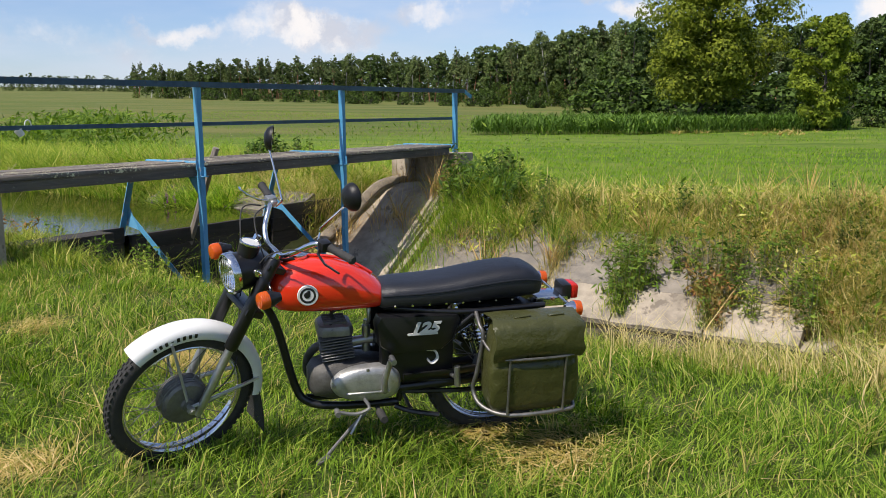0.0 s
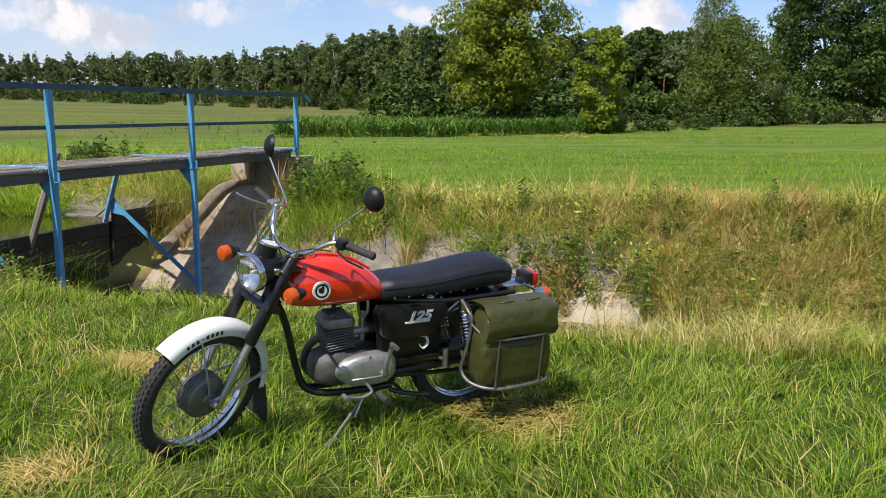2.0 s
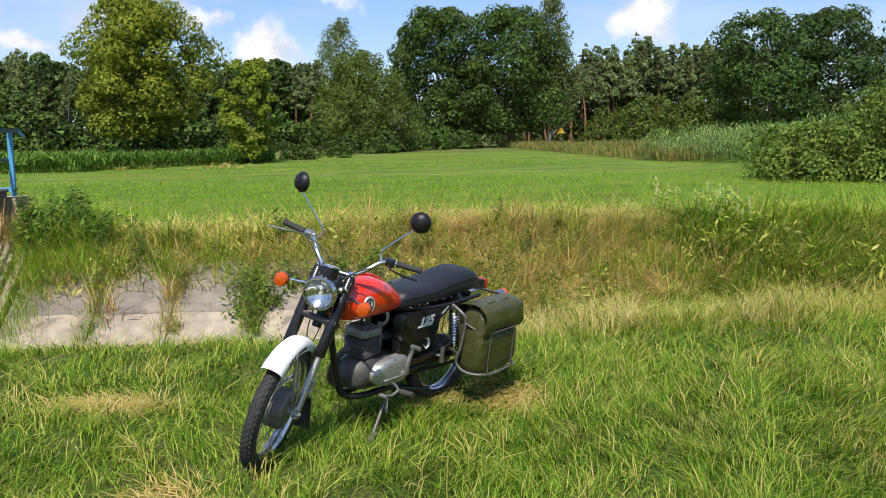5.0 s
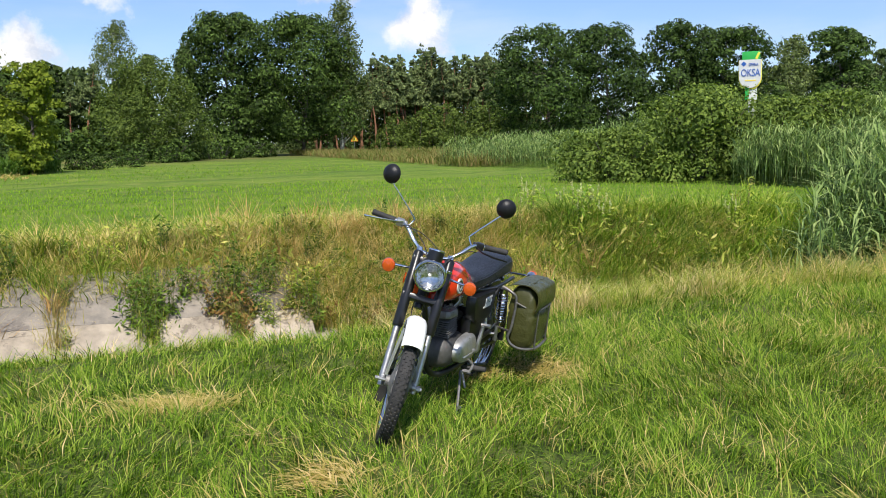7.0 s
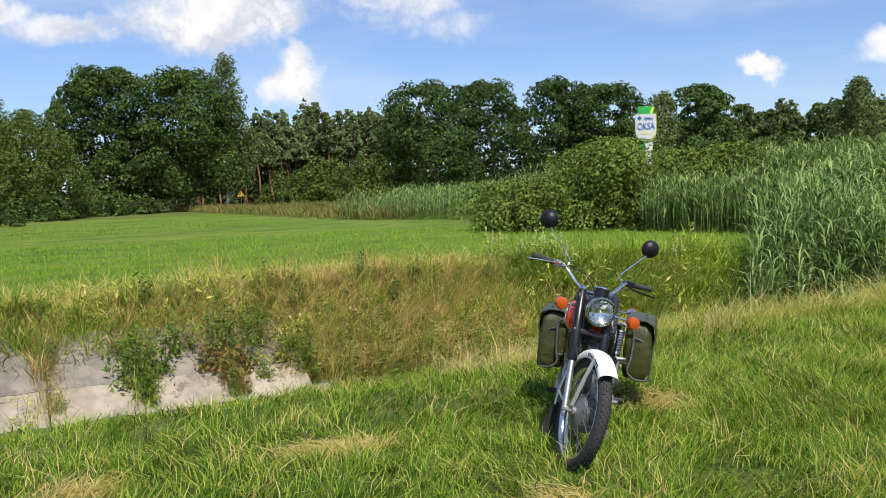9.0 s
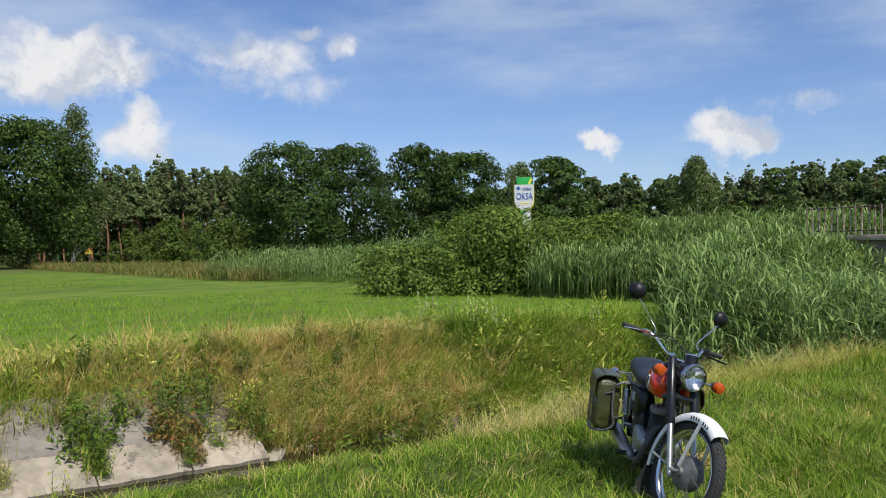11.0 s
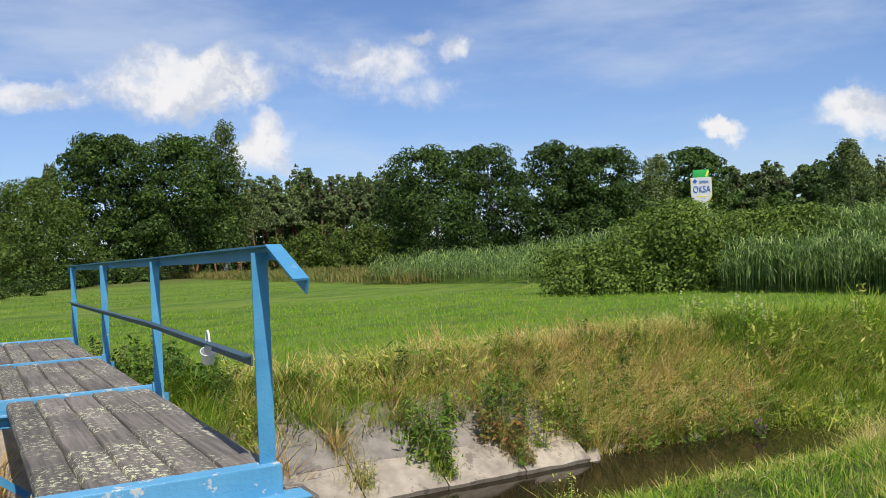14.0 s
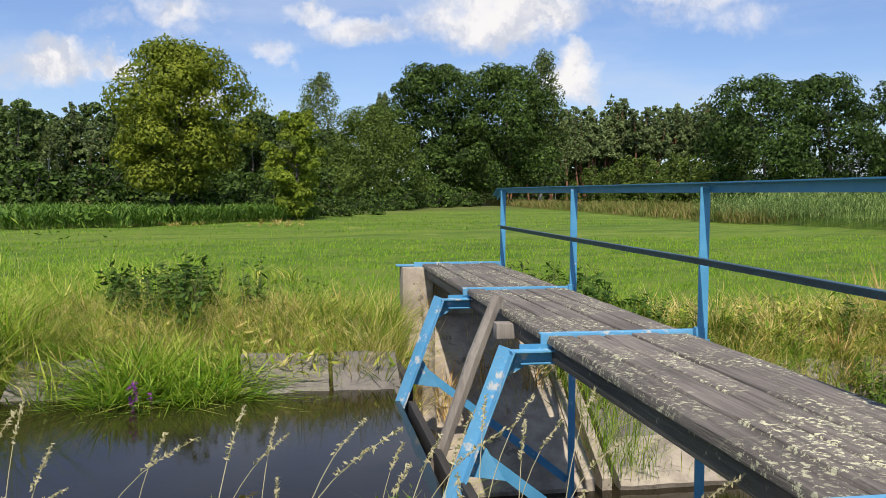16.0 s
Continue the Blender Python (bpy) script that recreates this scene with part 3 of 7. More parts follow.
# ---- weir ----
weir = thing("weir", "dark wet stop boards closing the stream under the footbridge", "weir", BRIDGE)
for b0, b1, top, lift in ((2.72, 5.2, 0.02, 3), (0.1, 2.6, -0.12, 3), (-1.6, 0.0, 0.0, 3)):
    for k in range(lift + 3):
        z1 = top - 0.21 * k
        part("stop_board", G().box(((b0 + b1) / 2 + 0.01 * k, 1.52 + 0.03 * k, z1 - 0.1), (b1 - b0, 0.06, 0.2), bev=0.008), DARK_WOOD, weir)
abut = thing("far_abutment", "old concrete abutment block with sloping apron under the footbridge", "abutment", BRIDGE)
part("pier_block", G().box((5.68, 1.07, 0.28), (0.36, 0.38, 1.12), bev=0.02), CONCRETE, abut)
part("bearing_wall", G().box((5.95, 0.42, 0.2), (0.5, 0.92, 1.06), bev=0.02), CONCRETE, abut)
part("pier_cap", G().box((5.72, 1.1, 0.852), (0.16, 0.44, 0.02), bev=0.004), BLUE_WORN, abut, "pale blue steel cap strip")
g = G()
prof = [(3.0, -1.5), (3.0, -1.16), (3.6, -0.74), (4.3, -0.3), (4.9, 0.1), (5.25, 0.22), (5.8, 0.22), (5.8, -1.5)]
g.rings([[(a, l, b) for a, b in prof] for l in (-0.28, 1.3)])
part("apron", g, CONCRETE, abut)
part("apron_lip", G().tube([(3.4, 1.24, -0.66), (4.1, 1.15, -0.28), (4.75, 1.05, 0.16), (5.2, 0.98, 0.27), (5.6, 0.97, 0.27)], [0.1, 0.11, 0.12, 0.1, 0.08], 8, 4, 0.7), CONCRETE, abut)
g = G()
for l in (-0.32, -0.5):
    g.rings([[(a, l + d, b) for a, b in ((3.0, -1.3), (3.0, -1.08), (4.6, -0.06), (4.6, -0.3))] for d in (-0.05, 0.05)])
part("kerb", g, CONCRETE, abut)
near_ab = thing("near_abutment", "low concrete footing at the near end of the footbridge", "abutment", BRIDGE)
part("footing", G().box((-2.75, 0.5, 0.33), (0.5, 1.3, 0.76), bev=0.03), CONCRETE, near_ab)
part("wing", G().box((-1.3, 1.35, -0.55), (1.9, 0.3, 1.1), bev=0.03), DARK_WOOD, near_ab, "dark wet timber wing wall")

# ---- bank slabs ----
lining = thing("bank_lining", "cracked sloping concrete slabs lining the far stream bank", "bank lining", BRIDGE)
rnd = random.Random(11)


def slab(l0, l1, s0, z0, s1, z1, owner, stone=None):
    """One slab lying on the slope from (s0, z0) up to (s1, z1), a little uneven."""
    g, nl, ns = G(), 12, 14
    top, bot = [], []
    tip = [rnd.uniform(-0.004, 0.004) for _ in range(4)]
    for i in range(ns + 1):
        for j in range(nl + 1):
            u, t = i / ns, j / nl
            z = z0 + (z1 - z0) * u + tip[0] * t + tip[1] * u * (1 - t) + 0.02 * noise.noise(Vector(((l0 + (l1 - l0) * t) * 2.6, (s0 + (s1 - s0) * u) * 2.6, 0.3))) + 0.010 * noise.noise(Vector(((l0 + (l1 - l0) * t) * 8.0, (s0 + (s1 - s0) * u) * 8.0, 1.3)))
            s = s0 + (s1 - s0) * u + ((0.03 * noise.noise(Vector((l0 * 4 + t * 4, 7.0, 2.0))) + 0.015 * noise.noise(Vector((l0 * 4 + t * 15, 3.0, 2.0)))) if (i == 0 and stone) or (i == ns and not stone) else 0)
            top.append((s, l0 + (l1 - l0) * t, z))
            bot.append((s + 0.05, l0 + (l1 - l0) * t, z - 0.13))
    w1 = nl + 1
    g.v = [Vector(p) for p in top + bot]
    off = len(top)
    for i in range(ns):
        for j in range(nl):
            a = i * w1 + j
            g.f += [[a, a + 1, a + w1 + 1, a + w1], [off + a, off + a + w1, off + a + w1 + 1, off + a + 1]]
    for j in range(nl):
        g.f += [[j, off + j, off + j + 1, j + 1], [ns * w1 + j, ns * w1 + j + 1, off + ns * w1 + j + 1, off + ns * w1 + j]]
    for i in range(ns):
        a, b = i * w1, i * w1 + nl
        g.f += [[a, a + w1, off + a + w1, off + a], [b, off + b, off + b + w1, b + w1]]
    part("slab", g, stone or SLAB, owner, sharp=30)


JOINTS = [-0.62, -1.84, -2.90, -4.02, -5.20, -6.28]
for j in range(5):
    a, b = JOINTS[j] - 0.008 - 0.006 * rnd.random(), JOINTS[j + 1] + 0.008 + 0.006 * rnd.random()
    slab(a, b, 2.95, -1.145, 3.50, -0.815, lining, SLAB_LOW)
    slab(a, b, 3.502, -0.8138, 4.45, -0.24, lining)
for l0, l1, s0, z0 in ((-6.9, -7.5, 3.35, -1.0), (-8.1, -8.5, 3.0, -1.2)):
    slab(l0, l1, s0, z0, s0 + 0.5, z0 + 0.28, lining)


def rubble(l, s, size, turn):
    """A broken corner of a slab lying at the water's edge."""
    rng = random.Random(int(l * 100) + int(s * 10))
    n = rng.randint(5, 7)
    out = [(math.cos(2 * math.pi * k / n) * size * rng.uniform(0.6, 1.1), math.sin(2 * math.pi * k / n) * size * rng.uniform(0.45, 0.8)) for k in range(n)]
    rows = [[(x * k + rng.uniform(-1, 1) * 0.012, y * k + rng.uniform(-1, 1) * 0.012, z + rng.uniform(-1, 1) * 0.012) for x, y in out] for z, k in ((-0.07, 0.94), (0.035, 1.0), (0.06, 0.9))]
    x, y = xy_of(s, l)
    piece = new("broken_slab", mesh_of("broken_slab", G().rings(rows), SLAB_LOW, 30))
    piece.matrix_world = Matrix.Translation((x, y, max(on_ground(x, y), LOW_WATER) + 0.0)) @ Matrix.Rotation(turn, 4, "Z") @ Matrix.Rotation(rng.uniform(-0.5, 0.1), 4, "Y")
    tagged(piece, "pale broken piece of concrete slab at the water's edge", "rubble", "broken slabs by the stream")


for l, s, size, turn in ((-6.45, 3.2, 0.34, 0.3), (-6.75, 3.55, 0.22, 1.2), (-7.1, 3.3, 0.26, 2.1), (-7.0, 3.75, 0.2, 0.7), (-7.7, 3.45, 0.2, 1.9), (-8.3, 3.3, 0.2, 2.7), (-9.0, 3.2, 0.17, 1.0)):
    rubble(l, s, size, turn)
upper = thing("upstream_lining", "pale concrete slabs along the far bank of the upstream pool", "bank lining", BRIDGE)
for l0, l1 in ((1.55, 2.2), (2.24, 3.1), (4.4, 5.2)):
    slab(l0, l1, 2.95, -0.22, 3.75, 0.13, upper)
for l0, l1 in ((-1.5, -0.6), (-2.6, -1.55), (-3.7, -2.65), (-4.8, -3.75), (-5.9, -4.85)):
    slab(l0, l1, 0.05, -1.24, -1.25, -0.27, lining)

# ---- motorcycle ----
# its own axes: x forward, y to its left, z up, from under the rear axle
BIKE = Matrix.Translation((0.124, 3.403, 0.012)) @ Matrix.Rotation(radians(204.3), 4, "Z") @ Matrix.Rotation(radians(-7.5), 4, "X")
RAKE = math.tan(radians(27))
STEM = Vector((1.40, 0, 0))
STEER = Matrix.Translation(STEM) @ Matrix.Rotation(radians(26.0), 4, Vector((-RAKE, 0, 1)).normalized()) @ Matrix.Translation(-STEM)
bike = thing("motorcycle", "red and black two-stroke motorcycle leaning on its side stand in grass", "motorcycle", BIKE)
FRONT, REAR = Vector((1.388, 0, 0.312)), Vector((0.0, 0, 0.30))
LEG_FOOT = Vector((1.345, 0, 0.30))


def steered(name, g, mat, parent, label="", sharp=38):
    return part(name, g.move(STEER), mat, parent, label, sharp)


def wheel(name, hub_at, fit, hub_r, label):
    """Tyre with tread blocks, chrome rim, drum hub and laced spokes."""
    o = Vector(hub_at)
    prof = []
    for k in range(17):
        t = math.pi * (-0.62 + 1.24 * k / 16)
        prof.append((0.280 + 0.038 * math.cos(t) * (1.0 if abs(t) < 1.2 else 1.05), 0.036 * math.sin(t)))
    g = G().lathe(prof + [(0.252, 0.026), (0.252, -0.026), prof[0]], o, (0, 1, 0), 72)
    top = fit("tyre", g, RUBBER, bike, label, 60)
    top.name = name
    g = G()
    for row, y in enumerate((-0.021, -0.0072, 0.0072, 0.021)):
        r0 = 0.317 - abs(y) * 0.28
        for k in range(64):
            a = 2 * math.pi * (k + 0.5 * (row % 2)) / 64
            turn = Matrix.Translation(o) @ Matrix.Rotation(a, 4, "Y") @ Matrix.Translation((0, y, r0)) @ Matrix.Rotation(-y * 14, 4, "X")
            g.add([turn @ Vector((dx * 0.0095, dy * 0.0052, dz)) for dz, q in ((-0.004, 1), (0.0055, 0.8)) for dx, dy in ((-q, -q), (q, -q), (q, q), (-q, q))],
                  [[4, 5, 6, 7], [0, 1, 5, 4], [1, 2, 6, 5], [2, 3, 7, 6], [3, 0, 4, 7]])
    fit("tread", g, RUBBER, top, "", 0)
    g = G().lathe([(0.259, -0.028), (0.254, -0.031), (0.244, -0.024), (0.238, -0.008), (0.238, 0.008), (0.244, 0.024), (0.254, 0.031), (0.259, 0.028)], o, (0, 1, 0), 64)
    fit("rim", g, CHROME, top)
    g = G().lathe([(0.0, 0.075), (0.025, 0.075), (0.03, 0.062), (hub_r * 0.9, 0.058), (hub_r, 0.048), (hub_r, -0.03), (hub_r * 0.7, -0.038), (0.03, -0.05), (0.028, -0.07), (0.0, -0.07)], o, (0, 1, 0), 32)
    for k in range(5):
        r = hub_r + 0.002
        g.lathe([(r, -0.024 + k * 0.014), (r + 0.004, -0.021 + k * 0.014), (r, -0.018 + k * 0.014)], o, (0, 1, 0), 32)
    fit("hub", g, FINS, top, "dull grey drum-brake hub")
    fit("axle", G().tube([o + Vector((0, -0.125, 0)), o + Vector((0, 0.125, 0))], 0.010, 8).tube([o + Vector((0, 0.098, 0)), o + Vector((0, 0.115, 0))], 0.017, 6), STEEL, top)
    for k in range(36):
        a = 2 * math.pi * k / 36
        side = 1 if k % 2 else -1
        b = a + (0.42 if (k // 2) % 2 else -0.42)
        p = o + Vector((math.cos(b) * (hub_r * 0.96), side * 0.034, math.sin(b) * (hub_r * 0.96)))
        q = o + Vector((math.cos(a) * 0.241, side * 0.004, math.sin(a) * 0.241))
        fit("spoke", G().tube([p, q], 0.0019, 5), FINS, top, "", 0)
    return top


front_wheel = wheel("front_wheel", FRONT, steered, 0.098, "front wheel with block tread tyre and wire spokes")
rear_wheel = wheel("rear_wheel", REAR, part, 0.078, "rear wheel with block tread tyre and wire spokes")


def mudguard(o, r, a0, a1, half, drop, fit, name, mat, steps=30):
    """A domed strip round the wheel from angle a0 to a1 (degrees above the forward axis), with skirts and thickness."""
    g, rings = G(), []
    sec = [(-half, -drop), (-half * 0.97, -drop * 0.35), (-half * 0.72, 0.002), (-half * 0.36, 0.010), (0, 0.013), (half * 0.36, 0.010), (half * 0.72, 0.002), (half * 0.97, -drop * 0.35), (half, -drop)]
    for i in range(steps + 1):
        a = radians(a0 + (a1 - a0) * i / steps)
        ring = [o + Vector((math.cos(a) * (r + h), y, math.sin(a) * (r + h))) for y, h in sec]
        ring += [o + Vector((math.cos(a) * (r + h - 0.003), y * 0.965, math.sin(a) * (r + h - 0.003))) for y, h in reversed(sec)]
        rings.append(ring)
    return fit(name, g.rings(rings), mat, bike)


fender = mudguard(FRONT, 0.350, 53, 192, 0.055, 0.044, steered, "front_fender", WHITE)
tagged(fender, "white front mudguard with dark marking bars")
for side in (1, -1):
    for k in range(8):
        if k == 3:
            size = (0.012, 0.003, 0.004)
        else:
            size = (0.0125, 0.003, 0.019)
        a = radians(68.0 + 4.3 * k)
        g = G().box((0, 0, 0), size, bev=0.0012).move(Matrix.Translation(FRONT + Vector((math.cos(a) * 0.325, side * 0.0555, math.sin(a) * 0.325))) @ Matrix.Rotation(math.pi / 2 - a, 4, "Y"))
        steered("marking_bar", g, BLACK, fender)
flap_rows = []
for k in range(6):
    u = k / 5
    back_x, low_z, half = -0.338 - 0.012 * math.sin(u * 2.2), -0.06 - 0.20 * u, 0.055 + 0.030 * u
    flap_rows.append([FRONT + Vector((back_x - d + 0.010 * (y / half) ** 2, y, low_z - 0.012 * (1 - (y / half) ** 2) * u)) for d, ys in ((0.0, (-half, -half * 0.5, 0.0, half * 0.5, half)), (0.006, (half, half * 0.5, 0.0, -half * 0.5, -half))) for y in ys])
g = G().rings(flap_rows)
steered("mud_flap", g, RUBBER, fender, "black rubber mud flap")
fork = None
for side, word in ((1, "left"), (-1, "right")):
    y = side * 0.088
    low = LEG_FOOT + Vector((0.012, y, -0.035))
    up = Vector((-RAKE, 0, 1)).normalized()
    leg = steered("fork_leg", G().tube([low, low + up * 0.05, low + up * 0.30, low + up * 0.33], [0.015, 0.0185, 0.0185, 0.0175], 14), STEEL, bike, "silver fork slider")
    steered("fork_cover", G().tube([low + up * 0.32, low + up * 0.325, low + up * 0.74, low + up * 0.75], [0.0245, 0.028, 0.028, 0.022], 14), BLACK, leg, "black fork cover tube")
    steered("fork_cap", G().tube([low + up * 0.75, low + up * 0.772], 0.017, 6), CHROME, leg)
    a = radians(80)
    steered("fender_stay", G().tube([FRONT + Vector((0.005, side * 0.075, 0.03)), FRONT + Vector((math.cos(a) * 0.2, side * 0.066, math.sin(a) * 0.2)), FRONT + Vector((math.cos(a) * 0.315, side * 0.055, math.sin(a) * 0.315))], 0.011, 6, 3, 0.3), SLIDER, fender, "silver flat stay")
    a = radians(176)
    steered("fender_stay", G().tube([FRONT + Vector((-0.01, side * 0.085, 0.0)), FRONT + Vector((math.cos(a) * 0.2, side * 0.075, 0.02)), FRONT + Vector((math.cos(a) * 0.325, side * 0.053, math.sin(a) * 0.325))], 0.008, 8, 3), SLIDER, fender, "silver tube stay")
    # turn signals
    c = Vector((1.118, side * 0.226, 0.838))
    stalk = G().tube([(1.055, side * 0.11, 0.838), c - Vector((0.022, 0, 0))], 0.007, 8)
    body = steered("turn_signal", G().lathe([(0.0, -0.055), (0.018, -0.053), (0.026, -0.03), (0.034, -0.012), (0.034, 0.0), (0.0, 0.0)], c, (1, 0, 0), 20), BLACK, bike, "amber turn signal in a black housing")
    steered("stalk", stalk, CHROME, body, "chrome stalk")
    steered("lens", G().lathe([(0.033, 0.0), (0.036, 0.003), (0.036, 0.026), (0.030, 0.038), (0.012, 0.043), (0.0, 0.044)], c, (1, 0, 0), 20), AMBER, body, "amber lens")
    # side reflector on the head
    steered("reflector", G().box((1.045, side * 0.122, 0.775), (0.018, 0.008, 0.06), bev=0.003), AMBER, leg, "amber side reflector")
for z, x_off in ((0.70, 0.0), (0.885, 0.0)):
    mid = LEG_FOOT + Vector((-RAKE * (z - 0.265) + 0.01, 0, z - 0.30))
    g = G().box(mid - Vector((0.02, 0, 0)), (0.085, 0.225, 0.03), Matrix.Rotation(radians(-27), 3, "Y"), bev=0.008)
    steered("fork_yoke", g, BLACK, bike)
# headlamp
LAMP = Vector((1.175, 0, 0.853))
shell = steered("headlamp", G().lathe([(0.0, -0.165), (0.03, -0.163), (0.06, -0.145), (0.074, -0.11), (0.079, -0.06), (0.081, 0.0), (0.07, 0.0)], LAMP, (1, 0, -0.06), 32), BLACK, bike, "round headlamp with chrome ring")
steered("chrome_ring", G().lathe([(0.080, -0.022), (0.087, -0.018), (0.088, 0.004), (0.083, 0.013), (0.077, 0.012), (0.077, 0.002)], LAMP, (1, 0, -0.06), 36), CHROME, shell)
steered("reflector_bowl", G().lathe([(0.076, 0.004), (0.06, -0.018), (0.04, -0.034), (0.018, -0.044), (0.0, -0.045)], LAMP, (1, 0, -0.06), 32), CHROME, shell)
steered("bulb", G().lathe([(0.0, 0.0), (0.008, -0.004), (0.01, -0.016), (0.007, -0.04)], LAMP, (1, 0, -0.06), 12), SLIDER, shell)
lens = steered("lens", G().lathe([(0.0, 0.026), (0.03, 0.023), (0.056, 0.016), (0.077, 0.005), (0.077, 0.002), (0.056, 0.012), (0.03, 0.019), (0.0, 0.022)], LAMP, (1, 0, -0.06), 32), GLASS, shell, "ribbed glass lens")
lens.visible_shadow = False
steered("switch", G().lathe([(0.0, 0.016), (0.017, 0.014), (0.02, 0.0)], LAMP + Vector((-0.085, 0.071, 0.02)), (-0.1, 1, 0.3), 16).box(LAMP + Vector((-0.085, 0.098, 0.03)), (0.006, 0.03, 0.016), bev=0.002), CHROME, shell, "chrome ignition switch with key")
speedo = steered("speedometer", G().lathe([(0.036, -0.09), (0.042, -0.04), (0.044, 0.0), (0.040, 0.004), (0.0, 0.002)], (1.085, 0.0, 0.975), (-0.28, 0, 1), 28), BLACK, bike, "black speedometer with white dial")
steered("bezel", G().lathe([(0.038, 0.003), (0.041, 0.007), (0.045, 0.004), (0.045, -0.003)], (1.085, 0.0, 0.975), (-0.28, 0, 1), 28), CHROME, speedo)
steered("dial", G().lathe([(0.037, 0.0045), (0.0, 0.0045)], (1.085, 0.0, 0.975), (-0.28, 0, 1), 24), DIAL, speedo)
# handlebar
bar_pts = [(0.845, -0.395, 1.032), (0.868, -0.25, 1.028), (0.905, -0.19, 1.02), (0.955, -0.13, 0.965), (0.975, -0.07, 0.925), (0.978, 0, 0.922),
           (0.975, 0.07, 0.925), (0.955, 0.13, 0.965), (0.905, 0.19, 1.02), (0.868, 0.25, 1.028), (0.845, 0.395, 1.032)]
bar = steered("handlebar", G().tube(bar_pts, 0.0112, 12, 5), CHROME, bike, "chrome handlebar")
for side in (1, -1):
    a, b = Vector((0.842, side * 0.395, 1.032)), Vector((0.866, side * 0.262, 1.028))
    steered("grip", G().tube([a, a.lerp(b, 0.06), a.lerp(b, 0.1), a.lerp(b, 0.94), b], [0.014, 0.019, 0.0165, 0.0165, 0.019], 14), RUBBER, bar, "black rubber grip")
    c = Vector((0.878, side * 0.232, 1.028))
    steered("switch_box", G().box(c, (0.045, 0.045, 0.042), bev=0.009).box(c + Vector((0.0, side * -0.03, 0.0)), (0.03, 0.02, 0.03), bev=0.005), BLACK if side > 0 else STEEL, bar)
    if side < 0:
        lev = [(0.885, -0.215, 1.035), (0.93, -0.245, 1.035), (0.945, -0.32, 1.03), (0.94, -0.41, 1.02), (0.93, -0.43, 1.015)]
    else:
        lev = [(0.885, 0.215, 1.02), (0.915, 0.25, 1.005), (0.925, 0.32, 0.998), (0.91, 0.40, 0.995)]
    steered("lever", G().tube(lev, [0.009, 0.008, 0.008, 0.007] + ([0.009] if side < 0 else []), 8, 0, 0.6), CHROME if side < 0 else BLACK, bar)
    m0 = Vector((0.862, side * 0.165, 1.05))
    m1 = Vector((0.818, side * (0.315 if side > 0 else 0.355), 1.265))
    knuckle = m0 + Vector((0.0, side * 0.01, 0.03))
    stalk = steered("mirror", G().tube([m0 + Vector((0.02, side * 0.02, -0.03)), m0, knuckle, m1 + Vector((0.02, -side * 0.02, -0.045))], 0.0045, 8, 3), CHROME, bike, "round black mirror on a chrome stalk")
    back = Vector((1, 0.05, 0.05)) if side > 0 else Vector((0.85, -0.53, 0.05))
    steered("mirror_shell", G().lathe([(0.0, 0.034), (0.02, 0.032), (0.042, 0.022), (0.054, 0.006), (0.056, -0.004), (0.052, -0.005)], m1, back, 28), MIRROR_SHELL, stalk, "black plastic shell")
    steered("mirror_glass", G().lathe([(0.052, -0.003), (0.0, -0.003)], m1, back, 28), CHROME, stalk, "mirror glass")
for pts in ([(0.93, 0.22, 1.0), (1.0, 0.16, 1.0), (1.06, 0.07, 0.93), (1.08, 0.03, 0.8), (0.99, 0.02, 0.66)],
            [(0.93, -0.22, 1.02), (1.04, -0.17, 1.05), (1.10, -0.06, 0.97), (1.11, -0.03, 0.8), (1.12, -0.03, 0.6), (1.18, 0.06, 0.42), (1.31, 0.085, 0.33)],
            [(0.92, -0.2, 1.02), (1.02, -0.1, 1.03), (1.05, 0.03, 0.95), (1.0, 0.05, 0.8), (0.95, 0.03, 0.7)],
            [(1.2, -0.06, 0.30), (1.12, 0.02, 0.62), (1.09, 0.02, 0.8), (1.075, 0.0, 0.9)]):
    steered("cable", G().tube(pts, 0.0030, 6, 5), RUBBER, bike)

# frame
frame_bits = [([(0.985, 0, 0.84), (1.085, 0, 0.64)], 0.026, 0), ([(1.04, 0, 0.70), (0.975, 0, 0.58), (0.905, 0, 0.30), (0.85, 0.02, 0.215), (0.72, 0.05, 0.195), (0.45, 0.07, 0.20)], 0.018, 5),
              ([(1.02, 0, 0.76), (0.80, 0, 0.70), (0.50, 0, 0.66), (0.2, 0, 0.645)], 0.019, 4), ([(0.85, -0.02, 0.215), (0.72, -0.05, 0.195), (0.45, -0.07, 0.20)], 0.015, 3)]
for side in (1, -1):
    frame_bits += [([(0.45, side * 0.07, 0.66), (0.42, side * 0.08, 0.45), (0.45, side * 0.075, 0.21)], 0.014, 4),
                   ([(0.52, side * 0.07, 0.655), (0.2, side * 0.125, 0.63), (-0.2, side * 0.12, 0.635)], 0.013, 4),
                   ([(0.43, side * 0.08, 0.30), (0.3, side * 0.1, 0.46), (0.13, side * 0.135, 0.62)], 0.012, 3)]
for pts, r, k in frame_bits:
    part("frame_tube", G().tube(pts, r, 10, k), BLACK, bike)
